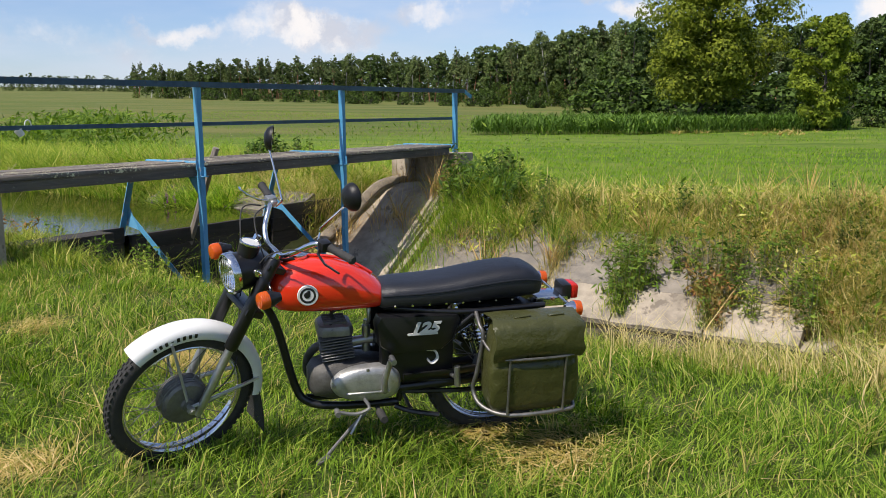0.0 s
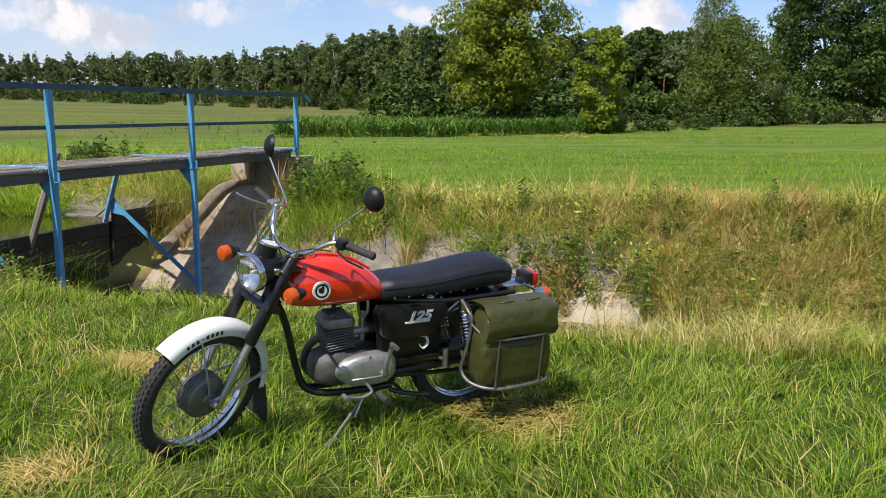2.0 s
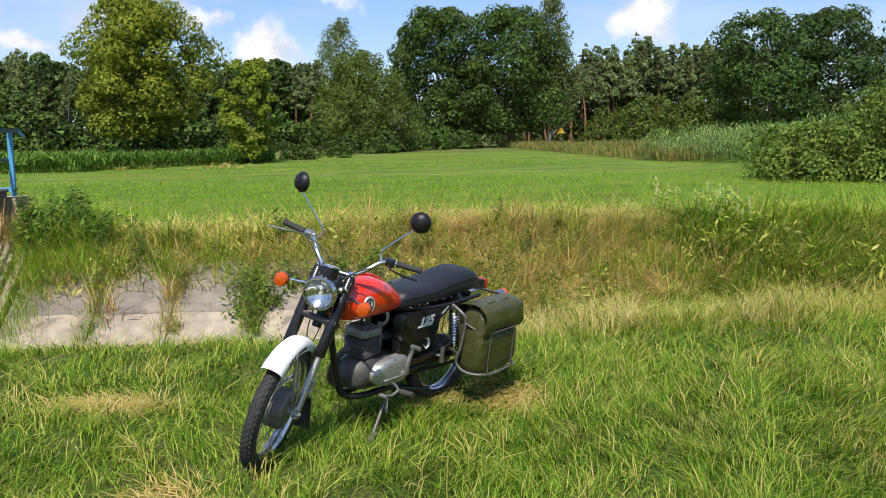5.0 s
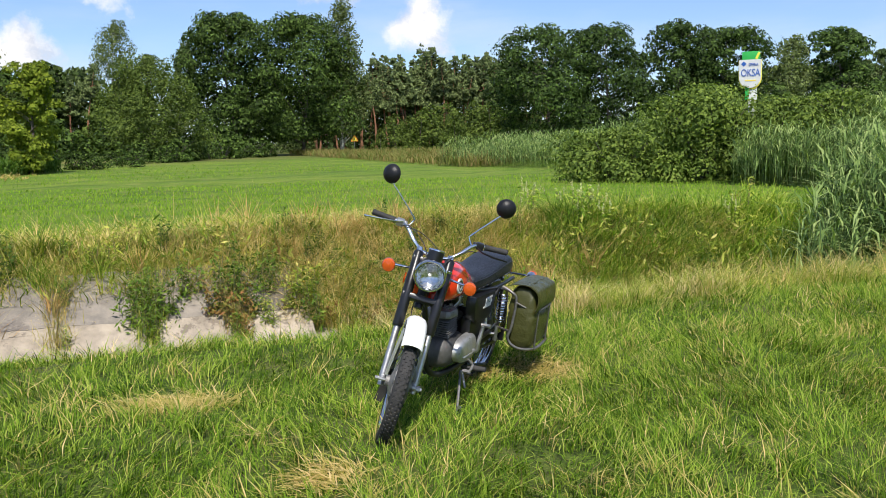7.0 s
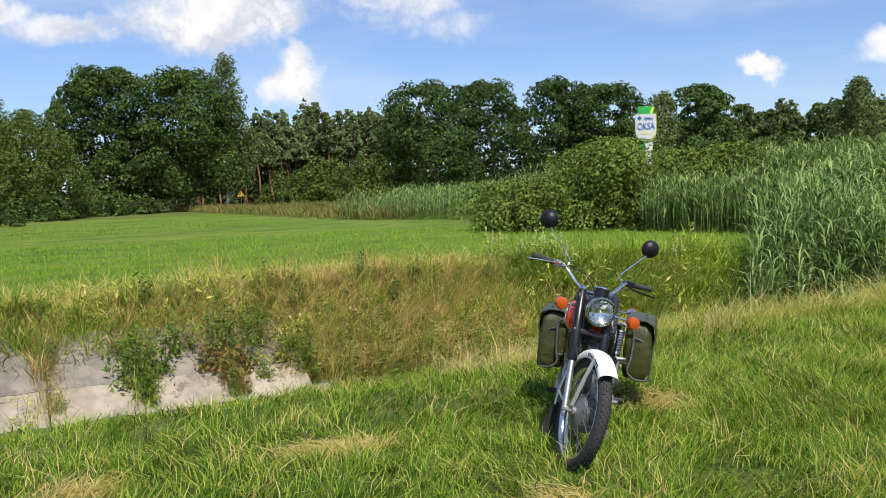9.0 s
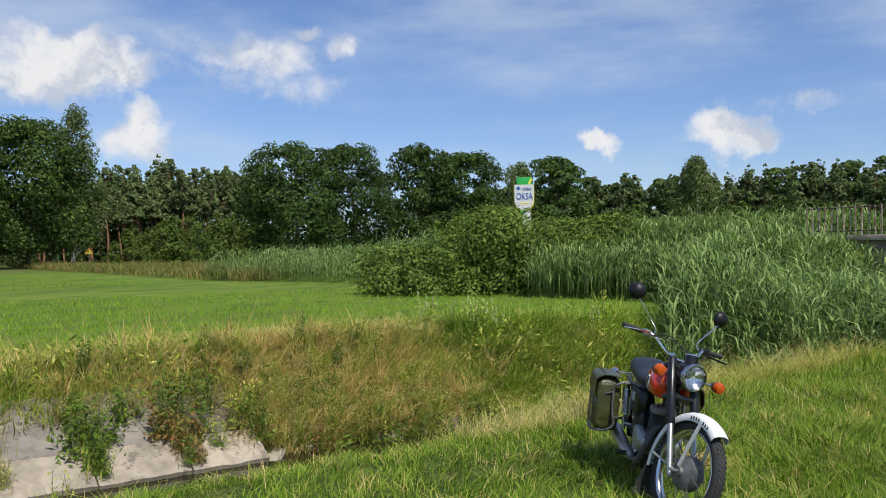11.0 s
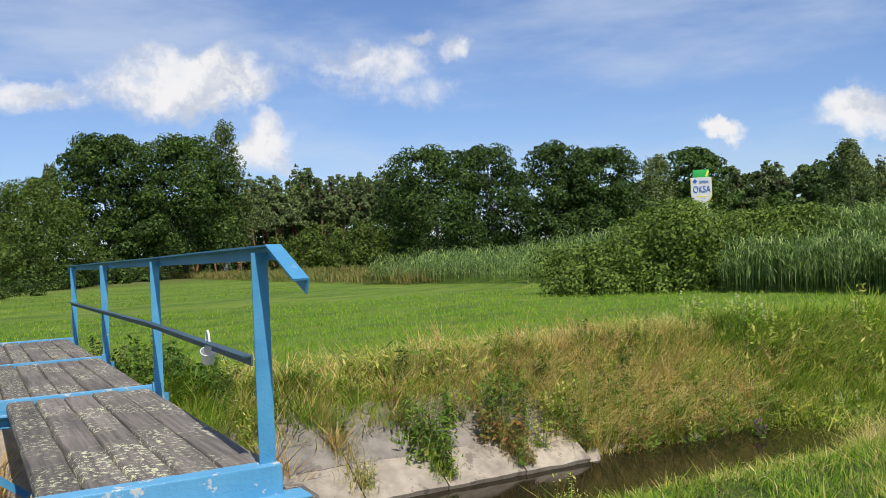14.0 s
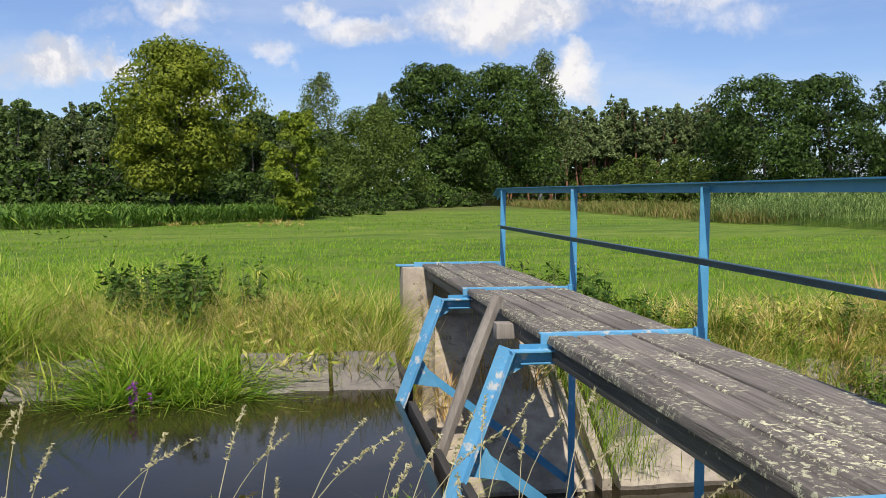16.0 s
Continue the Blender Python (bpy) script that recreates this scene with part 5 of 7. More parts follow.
LEAF_WILLOW = leafy("willow_leaf", [(0.032, 0.055, 0.009), (0.081, 0.123, 0.021), (0.155, 0.207, 0.039)], 0.3, None, 0.24, lift=0.15)
NEEDLES = leafy("pine_needles", [(0.034, 0.049, 0.018), (0.103, 0.141, 0.048), (0.212, 0.264, 0.097)], 0.3, None, 0.1, lift=0.15)
LEAF_BUSH = leafy("bush_leaf", [(0.04, 0.069, 0.011), (0.101, 0.156, 0.024), (0.201, 0.27, 0.048)], 0.5, None, 0.25, lift=0.15)
BARK = paint("grey_bark", (0.05, 0.042, 0.035), (0.14, 0.12, 0.10), 8, 0.9, 0, 0.6, 20, stretch=(3, 3, 0.6))
BARK_BIRCH = paint("birch_bark", (0.30, 0.29, 0.27), (0.55, 0.54, 0.51), 6, 0.8, 0, 0.3, 20, spots=(0.06, 0.055, 0.05), spot_scale=5, spot_cut=0.58)
BARK_PINE = paint("pine_bark", (0.16, 0.075, 0.04), (0.34, 0.17, 0.09), 6, 0.9, 0, 0.5, 20)


def quick_mesh(name, verts, faces_flat, loop_starts, loop_totals, mat):
    me = bpy.data.meshes.new(name)
    me.vertices.add(len(verts))
    me.vertices.foreach_set("co", np.ascontiguousarray(verts, np.float32).ravel())
    me.loops.add(len(faces_flat))
    me.loops.foreach_set("vertex_index", np.ascontiguousarray(faces_flat, np.int32))
    me.polygons.add(len(loop_starts))
    me.polygons.foreach_set("loop_start", np.ascontiguousarray(loop_starts, np.int32))
    me.polygons.foreach_set("loop_total", np.ascontiguousarray(loop_totals, np.int32))
    me.materials.append(mat)
    me.update(calc_edges=True)
    me.validate()
    return me


def blades(name, base, tall, wide, lean, heading, mat, droop=0.5):
    """Curved blades: base points (N, 3), heights, widths, lean (share of the height) and its heading."""
    n = len(base)
    lx, ly = np.cos(heading), np.sin(heading)
    sx, sy = -ly, lx
    twist = RNG.uniform(-0.9, 0.9, n)
    sx, sy = sx * np.cos(twist) + lx * np.sin(twist), sy * np.cos(twist) + ly * np.sin(twist)
    out = np.zeros((n, 4, 3), np.float32)
    out[:, 0] = base
    mid = 0.42
    cx, cy = base[:, 0] + lx * lean * tall * mid ** 2, base[:, 1] + ly * lean * tall * mid ** 2
    for j, sg in ((1, -0.5), (2, 0.5)):
        out[:, j] = np.stack([cx + sx * wide * sg, cy + sy * wide * sg, base[:, 2] + tall * mid], -1)
    out[:, 3] = np.stack([base[:, 0] + lx * lean * tall, base[:, 1] + ly * lean * tall, base[:, 2] + tall * (1 - droop * np.minimum(lean, 1.5) * 0.62)], -1)
    i = np.arange(n)[:, None] * 4
    fl = np.concatenate([i, i + 2, i + 1, i + 1, i + 2, i + 3], 1).ravel()
    return quick_mesh(name, out.reshape(-1, 3), fl, np.arange(2 * n) * 3, np.full(2 * n, 3), mat)


def leaves(name, centre, normal, size, mat, longer=1.5):
    """Single leaves or small leaf sprays as kites of four corners with a fold."""
    n = len(centre)
    nn = normal / (np.linalg.norm(normal, axis=1, keepdims=True) + 1e-9)
    ref = RNG.normal(size=(n, 3))
    a = np.cross(nn, ref)
    a /= np.linalg.norm(a, axis=1, keepdims=True) + 1e-9
    b = np.cross(nn, a)
    s = size[:, None]
    out = np.stack([centre - a * s * 0.5 * longer, centre - b * s * 0.42 + nn * s * 0.10, centre + a * s * 0.5 * longer, centre + b * s * 0.42 + nn * s * 0.10], 1)
    i = np.arange(n)[:, None] * 4
    fl = np.concatenate([i, i + 1, i + 2, i, i + 2, i + 3], 1).ravel()
    starts = np.arange(2 * n) * 3
    return quick_mesh(name, out.reshape(-1, 3), fl, starts, np.full(2 * n, 3), mat)


def stuff(name, me, label, category):
    return tagged(new(name, me), label, category, kind="stuff")


def sprays(name, centre, normal, size, mat):
    """Small leaf sprays, one uneven three-cornered face each."""
    n = len(centre)
    nn = normal / (np.linalg.norm(normal, axis=1, keepdims=True) + 1e-9)
    a = np.cross(nn, RNG.normal(size=(n, 3)))
    a /= np.linalg.norm(a, axis=1, keepdims=True) + 1e-9
    b = np.cross(nn, a)
    s = size[:, None]
    k = RNG.uniform(-0.35, 0.35, (n, 1))
    out = np.stack([centre - a * s * 0.62, centre + a * s * 0.5 + b * s * (0.42 + k), centre + a * s * 0.4 - b * s * (0.42 - k)], 1)
    return quick_mesh(name, out.reshape(-1, 3), np.arange(3 * n), np.arange(n) * 3, np.full(n, 3), mat)


CROWN = {"broad": (0.125, 0.62), "tall": (0.115, 0.46), "birch": (0.095, 1.5), "willow": (0.12, 0.85), "bush": (0.13, 0.8), "pine": (0.10, 0.5)}


def make_tree(name, tall, wide, mat, bark, seed, n=2600, leaf=0.5, kind="broad", clear=0.16, label="", category="tree", clumps=60, limbs=14):
    """A tapered trunk with limbs and a crown of many leaf sprays gathered in uneven clumps."""
    rng = np.random.default_rng(seed)
    ob = thing(name, label, category)
    trunk = G()
    r0 = tall * 0.013 + 0.04
    p1, p2, p3 = rng.uniform(0, 6.28, 3)
    lean = rng.normal(size=2) * tall * 0.012
    if kind == "bush":
        for k in range(7):
            a = k * 0.9 + p1
            trunk.tube([(0, 0, 0), (math.cos(a) * wide * 0.16, math.sin(a) * wide * 0.16, tall * 0.45), (math.cos(a) * wide * 0.3, math.sin(a) * wide * 0.3, tall * 0.75)], [0.05, 0.035, 0.01], 4)
    else:
        trunk.tube([(lean[0] * k + 0.02 * tall * math.sin(p1 + k), lean[1] * k, tall * 0.9 * k / 5) for k in range(6)], [r0 * (1 - 0.18 * k) for k in range(6)], 6)
    cl = []
    share, squash = CROWN[kind]
    for k in range(clumps):
        t = (k + rng.random()) / clumps
        a = k * 2.399 + rng.normal() * 0.5
        if kind == "pine":
            t = 0.2 + 0.8 * t
            prof = (1.02 - t) ** 0.72 * (0.7 + 0.3 * math.sin(t * 17 + p1)) + 0.04
        elif kind == "birch":
            prof = math.sin(math.pi * min(1.0, 0.12 + 0.86 * t)) ** 0.7 * (1.1 - 0.45 * t)
        elif kind in ("willow", "bush"):
            prof = math.sqrt(max(0.03, 1 - (t * 1.05 - 0.15) ** 2 * 1.3))
        elif kind == "tall":
            prof = 0.84 + 0.16 * t / 0.4 if t < 0.4 else math.sqrt(max(0.03, 1 - ((t - 0.4) / 0.63) ** 2))
        else:
            prof = math.sin(math.pi * (0.15 + 0.8 * t)) ** 0.6
        prof *= 1 + 0.2 * math.sin(2 * a + p1 + 3 * t) + 0.14 * math.sin(3 * a + p2 - 5 * t) + 0.10 * math.sin(5 * a + p3)
        d = wide * 0.46 * prof * rng.uniform(0.12, 1.0) ** 0.55
        size = wide * share * rng.uniform(0.55, 1.4) * (0.65 + 0.35 * min(1, prof)) * ((1.2 - 0.75 * t) if kind == "pine" else 1)
        z = tall * (clear + (1.0 - clear) * t)
        z = min(z, tall * rng.uniform(0.93, 1.0) - size * squash * 0.8)
        c = (math.cos(a) * d + lean[0] * 5 * t, math.sin(a) * d + lean[1] * 5 * t, max(z, size * squash * 0.8))
        cl.append((*c, size))
        if k % max(1, clumps // limbs) == 0 and kind != "bush":
            foot = max(tall * 0.08, z - d * (0.8 if kind != "pine" else 0.1))
            trunk.tube([(lean[0] * 4 * foot / tall, lean[1] * 4 * foot / tall, foot), c], [r0 * 0.3, r0 * 0.06], 4)
    cl = np.array(cl)
    vol = cl[:, 3] ** 2
    pick = rng.choice(len(cl), n, p=vol / vol.sum())
    off = rng.normal(size=(n, 3))
    off[:, 2] += 0.35
    reach = np.where(rng.random((n, 1)) < 0.75, rng.uniform(0.85, 1.12, (n, 1)), rng.uniform(0.3, 1.5, (n, 1)))
    off *= reach / (np.linalg.norm(off, axis=1, keepdims=True) + 1e-6)
    L = cl[pick]
    c = L[:, :3] + off * (L[:, 3] * 0.98)[:, None] * np.array([1, 1, squash])
    # hanging shoulders of each clump
    c[:, 2] -= 0.3 * L[:, 3] * (off[:, 0] ** 2 + off[:, 1] ** 2)
    radial = c * np.array([1, 1, 0]) / (wide * 0.5)
    nrm = off * (0.6 if kind == "pine" else 1.3) + radial * 0.4 + rng.normal(size=(n, 3)) * (1.0 if kind == "pine" else 0.55) + np.array([0, 0, 0.2])
    keep = (c[:, 2] > 0.03 * tall) & (c[:, 2] < tall * 1.01)
    c, nrm = c[keep], nrm[keep]
    crown = new("crown", sprays("crown", c, nrm, leaf * rng.uniform(0.55, 1.35, len(c)), mat))
    crown.parent = ob
    part("trunk", trunk, bark, ob)
    return ob


RNG = np.random.default_rng(12)
EYES = np.array([(-0.5, -0.9), (-1.6, -1.2), (-2.4, -1.2), (-4.1, -0.5), (-5.9, 1.1), (-6.6, 2.2), (-7.3, 2.9), (-7.9, 4.1), (-8.4, 5.5), (0.6, -0.5)])


def scatter(count, s0, s1, l0, l1):
    s, l = RNG.uniform(s0, s1, count), RNG.uniform(l0, l1, count)
    return POST.x + s * ALONG.x + l * UPSTREAM.x, POST.y + s * ALONG.y + l * UPSTREAM.y, s, l


def eye_distance(x, y):
    return np.min(np.hypot(x[:, None] - EYES[None, :, 0], y[:, None] - EYES[None, :, 1]), 1)


def patchy(x, y, f, seed):
    return 0.5 + 0.25 * (np.sin(x * f + seed) * np.cos(y * f * 1.3 + seed * 2) + np.sin((x + y) * f * 0.63 + seed * 3) + 0.6 * np.sin(x * f * 2.7 - y * f * 1.9 + seed))


# ---- woods ----
HERO = [("maple", 8.1, 64.0, 12.1, 12.6), ("small_maple", 15.2, 60.4, 7.7, 5.2), ("willow", 34.8, 84.1, 10.9, 11.2), ("alder", 55.6, 103.9, 19.5, 13.4),
        ("alder", 65.3, 102.7, 20.3, 15.4), ("birch", 72.4, 103.0, 22.6, 11.0), ("birch", 51.1, 139.0, 22.2, 10.8), ("birch", 65.8, 143.6, 20.2, 7.0),
        ("dark", 86.2, 75.2, 17.1, 11.6), ("dark", 94.2, 70.9, 17.5, 11.0), ("dark", 101.0, 65.8, 17.4, 10.0), ("dark", 107.1, 60.8, 17.3, 9.0),
        ("birch", 112.1, 55.1, 15.3, 8.2), ("dark", 119.7, 49.7, 16.5, 7.5), ("birch", 120.3, 29.4, 15.5, 9.0)]
LOOKS = {
    "maple": ("broad", LEAF_MAPLE, BARK, 36000, 0.21, 0.20, 120, "broad maple with yellowish green crown at the meadow's edge"),
    "small_maple": ("broad", LEAF_BRIGHT, BARK, 12000, 0.18, 0.06, 80, "young maple with bright yellow-green leaves"),
    "willow": ("willow", LEAF_WILLOW, BARK, 24000, 0.21, 0.10, 100, "rounded willow with dull green crown"),
    "alder": ("tall", LEAF_MID, BARK, 34000, 0.33, 0.15, 150, "tall dark green alder at the meadow's edge"),
    "dark": ("tall", LEAF_DARK, BARK, 21000, 0.36, 0.03, 120, "dense dark green alder beside the road"),
    "birch": ("birch", LEAF_BIRCH, BARK_BIRCH, 14000, 0.28, 0.14, 130, "tall birch with drooping pale green twigs"),
}
for k, (look_name, x, y, top, wide) in enumerate(HERO):
    kind, mat, bark, cnt, leaf, clear, clumps, label = LOOKS[look_name]
    wide *= {"dark": 1.45, "alder": 1.08, "maple": 0.7, "willow": 0.86, "small_maple": 0.72}.get(look_name, 0.95)
    z = on_ground(x, y)
    t = make_tree(look_name.replace("small_", "young_").replace("dark", "alder") + "_tree", top - z, wide, mat, bark, 100 + k, cnt, leaf, kind, clear, label, "tree", clumps, 24)
    t.location = (x, y, z - 0.1)

proto = {
    "a": make_tree("woodland_tree", 14, 6.6, LEAF_WOOD, BARK, 7, 1950, 0.50, "tall", 0.14, "green broadleaf tree in the woodland edge", "tree", 46, 8),
    "b": make_tree("woodland_birch", 14, 5.4, LEAF_BIRCH, BARK_BIRCH, 8, 2000, 0.42, "birch", 0.24, "slender birch with white trunk in the woodland edge", "tree", 60, 6),
    "c": make_tree("pine_tree", 16, 6.8, NEEDLES, BARK_PINE, 9, 1950, 0.38, "pine", 0.40, "tall pine with reddish trunk and dark needles", "tree", 66, 12),
    "d": make_tree("woodland_tree", 13, 8.6, LEAF_MID, BARK, 10, 1950, 0.56, "broad", 0.05, "green broadleaf tree in the woodland edge", "tree", 60, 8),
    "e": make_tree("young_tree", 7, 5.4, LEAF_WILLOW, BARK, 13, 1500, 0.34, "willow", 0.02, "young bushy tree with light green leaves", "tree", 50, 5),
    "f": make_tree("pine_tree", 15, 6.2, NEEDLES, BARK_PINE, 17, 1900, 0.38, "pine", 0.48, "tall pine with reddish trunk and dark needles", "tree", 60, 12),
    "g": make_tree("woodland_tree", 15, 5.8, LEAF_WOOD, BARK, 19, 1900, 0.50, "tall", 0.18, "dark green broadleaf tree in the woodland edge", "tree", 44, 8),
}
used = set()
rnd = random.Random(77)


def plant(kind, x, y, top):
    """Set a copy of a woodland tree at (x, y) so that its top reaches the height given."""
    src = proto[kind]
    base_h = {"a": 14, "b": 14, "c": 16, "d": 13, "e": 7, "f": 15, "g": 15, "h": 14}[kind]
    z = on_ground(x, y) - 0.1
    f = max(0.35, (top - z) / base_h)
    turn = Matrix.LocRotScale((x, y, z), Euler((0, 0, rnd.uniform(0, 6.28))), Vector((f * rnd.uniform(0.9, 1.15), f * rnd.uniform(0.9, 1.15), f)))
    if kind not in used:
        used.add(kind)
        src.matrix_world = turn
        return src
    made = copy_thing(src, turn)
    made.scale = turn.to_scale()
    return made


def row(pts, count, kinds, depth, rough_top, front=""):
    """Trees along a line of (x, y, top) corners, in several staggered ranks."""
    for i in range(count):
        u = (i + rnd.uniform(0.1, 0.9)) / count * (len(pts) - 1)
        k = min(int(u), len(pts) - 2)
        f = u - k
        x, y, top = (pts[k][j] * (1 - f) + pts[k + 1][j] * f for j in range(3))
        away = rnd.random()
        d = math.hypot(x + 3, y)
        push = 1 + away * depth / d
        plant(rnd.choice(kinds), (x + 3) * push - 3, y * push, (top - 1.6) * push + 1.6 - rnd.uniform(0, rough_top) * (1.5 - away))


backing_at = []


def row_behind(pts, count, depth, rough_top):
    """Places for the trees deep in the wood, along a line of (x, y, top) corners."""
    for i in range(count):
        u = (i + rnd.uniform(0.1, 0.9)) / count * (len(pts) - 1)
        k = min(int(u), len(pts) - 2)
        f = u - k
        x, y, top = (pts[k][j] * (1 - f) + pts[k + 1][j] * f for j in range(3))
        push = 1 + rnd.random() * depth / math.hypot(x + 3, y)
        backing_at.append(((x + 3) * push - 3, y * push, (top - 1.6) * push + 1.3 - rnd.uniform(0, rough_top)))


row([(-330, 300, 18.5), (-262, 330, 18.5), (-211, 362, 19.5), (-150, 330, 17)], 34, "ga", 30, 4)
row_behind([(-330, 306, 17.5), (-262, 336, 17.5), (-211, 368, 18.5), (-150, 336, 16)], 90, 30, 3)
row([(-112, 200, 13.6), (-89, 206, 14.8), (-72, 207, 15.4), (-45, 199, 14.8), (-23, 183, 14.8), (-10, 164, 15.4), (0, 149, 15.8)], 120, "agbbcffcgb", 14, 3.0)
row_behind([(-112, 214, 13.0), (-72, 222, 14.9), (-23, 198, 14.4), (0, 162, 15.2)], 70, 10, 1.2)
row_behind([(0, 150, 15.0), (6, 126, 13.2), (20, 132, 14.2), (36, 136, 14.8), (46, 130, 14.2)], 30, 8, 1.5)
row([(0, 142, 15.5), (5, 118, 13.6), (18, 122, 14.4), (32, 126, 15.0), (42, 122, 14.4)], 40, "agbdcf", 14, 3.5)
row([(40, 112, 9), (47, 122, 12), (56, 132, 14)], 9, "dea", 12, 3)
row([(76, 118, 14.0), (84, 118, 15.5), (92.8, 114.8, 18.2), (104, 118, 19.4), (111, 111.5, 17.8), (120, 117, 20.0), (122, 104, 18)], 66, "cfcf", 14, 3.0)
row([(80, 101, 7), (90, 94, 8), (98, 86, 8)], 14, "eee", 8, 3)
row([(122, 78, 15), (140, 60, 16), (146, 50, 16.0), (150, 35, 16.5), (152, 21, 17.0), (153, 9, 17.8), (153, -7, 16.2), (150, -24, 16.5)], 74, "cfagcf", 16, 3.0)
row([(116, 44, 9), (128, 32, 9.5), (132, 12, 10), (132, -12, 10)], 14, "dea", 6, 2)
row([(84, 104, 5), (100, 104, 6), (112, 94, 6), (124, 70, 6)], 14, "ed", 8, 2)
row([(-110, 196, 6.5), (-70, 200, 7), (-22, 176, 6.5), (0, 140, 6.5)], 34, "ed", 8, 2)
row_behind([(-330, 298, 10), (-262, 326, 10), (-211, 358, 10), (-150, 326, 9)], 26, 10, 2)
row_behind([(38, 128, 10), (58, 138, 11), (76, 134, 12), (100, 130, 13), (124, 124, 13), (134, 90, 12)], 36, 14, 3)
row_behind([(78, 130, 8.5), (92, 128, 10.0), (104, 130, 11.5), (112, 126, 11.0), (122, 130, 12.5)], 24, 8, 1.5)
row([(82, 109, 4.5), (98, 98, 5), (110, 84, 5), (120, 66, 5), (124, 48, 5)], 26, "ede", 8, 1.5)
row([(126, 44, 5), (134, 24, 5.5), (138, 2, 6), (138, -20, 6)], 20, "d", 6, 1.5)
undergrowth = rnd.getstate()
row_behind([(134, 90, 13.6), (154, 64, 15.0), (162, 36, 15.4), (164, 9, 16.0), (162, -25, 15.4), (156, -53, 15.0)], 58, 8, 1.2)
row([(150, -20, 16), (146, -52, 15)], 12, "cfa", 12, 3.0)
row([(142, 30, 6.5), (146, 4, 7), (146, -24, 7), (138, -50, 7)], 24, "d", 6, 1.5)
row_behind([(70, 116, 6.5), (80, 120, 7.5), (96, 120, 8.0), (112, 116, 8.0), (124, 110, 8.0)], 26, 5, 1.0)
rnd.setstate(undergrowth)
# the depth of the wood, one mass of crowns
deep = make_tree("deep_crown", 14, 8.6, LEAF_WOOD, BARK, 23, 720, 0.74, "tall", 0.03, clumps=60, limbs=6)
shape = deep.children[0].data
co = np.empty(len(shape.vertices) * 3, np.float32)
shape.vertices.foreach_get("co", co)
co = co.reshape(-1, 3)
mass = []
for x, y, top in backing_at:
    z = on_ground(x, y) - 0.1
    f, a, wx = (top - z) / 14, rnd.uniform(0, 6.28), rnd.uniform(0.75, 1.2)
    turn = np.array([[math.cos(a), -math.sin(a), 0], [math.sin(a), math.cos(a), 0], [0, 0, 1]])
    mass.append((co * np.array([f * wx, f * wx, f])) @ turn.T + np.array([x, y, z]))
for ob in (*deep.children, deep):
    bpy.data.objects.remove(ob)
mass = np.concatenate(mass)
stuff("deep_wood", quick_mesh("deep_wood", mass, np.arange(len(mass)), np.arange(len(mass) // 3) * 3, np.full(len(mass) // 3, 3), LEAF_WOOD), "mass of tree crowns deep in the wood", "wood")
# undergrowth at the meadow's edge
shrub = make_tree("shrub", 2.6, 4.0, LEAF_MID, BARK, 21, 900, 0.26, "bush", 0.0, "low green shrub at the meadow's edge", "shrub", 26)
shrub_at = []
for x0, y0, x1, y1, cnt, h0, h1 in ((8, 64, 25, 67, 9, 1.0, 2.6), (26, 74, 56, 98, 13, 0.9, 3.2), (40, 96, 55, 99, 7, 1.6, 4.0), (0, 100, 40, 104, 18, 2.0, 5.0), (-90, 190, 0, 136, 22, 1.2, 3.0)):
    for k in range(cnt):
        f = (k + rnd.random()) / cnt
        shrub_at.append((x0 + (x1 - x0) * f + rnd.uniform(-1, 1), y0 + (y1 - y0) * f + rnd.uniform(-1, 1), rnd.uniform(h0, h1)))
for k, (x, y, h) in enumerate(shrub_at):
    mm = Matrix.LocRotScale((x, y, on_ground(x, y) - 0.05), Euler((0, 0, rnd.uniform(0, 6))), Vector((h / 2.6 * rnd.uniform(1, 1.5), h / 2.6 * rnd.uniform(1, 1.5), h / 2.6)))
    if k == 0:
        shrub.matrix_world = mm
    else:
        copy_thing(shrub, mm).scale = mm.to_scale()
# the large bush in front of the road bank
for k, (x, y, tall_b, wide_b, cnt) in enumerate(((27.1, 17.6, 3.8, 5.8, 18000), (25.3, 20.6, 2.2, 4.8, 10000), (28.2, 15.2, 2.7, 4.6, 10000), (28.7, 12.9, 1.6, 3.6, 5000))):
    t = make_tree("willow_bush", tall_b, wide_b, LEAF_BUSH, BARK, 60 + k, cnt, 0.125, "bush", 0.0, "dense green willow bush below the road bank", "bush", 70)
    t.location = (x, y, on_ground(x, y) - 0.05)

# ---- signs and road bridge ----
sign = thing("town_sign", "tall white and green welcome sign with blue lettering", "sign", Matrix.Translation((32.3, 18.45, 0.6)) @ Matrix.Rotation(radians(-68), 4, "Z"))
part("post", G().box((0.12, 0.06, 1.9), (0.34, 0.16, 5.0), bev=0.02), DIAL, sign, "white sign column")
SIGN_GREEN = paint("sign_green", (0.02, 0.36, 0.06), (0.03, 0.42, 0.08), 4, 0.5)
SIGN_YELLOW = paint("sign_yellow", (0.75, 0.65, 0.05), (0.82, 0.72, 0.08), 4, 0.5)
SIGN_BLUE = paint("sign_blue", (0.02, 0.10, 0.40), (0.03, 0.13, 0.46), 4, 0.5)
g = G()
out = [(-0.46, 4.3), (0.46, 4.3), (0.46, 3.62)] + [(0.46 * math.cos(radians(a)), 3.55 + 0.48 * math.sin(radians(a))) for a in range(-10, -171, -16)] + [(-0.46, 3.62)]
board = part("board", g.rings([[(x, y, z) for x, z in out] for y in (-0.10, -0.05)]), DIAL, sign, "white shield-shaped board", 30)
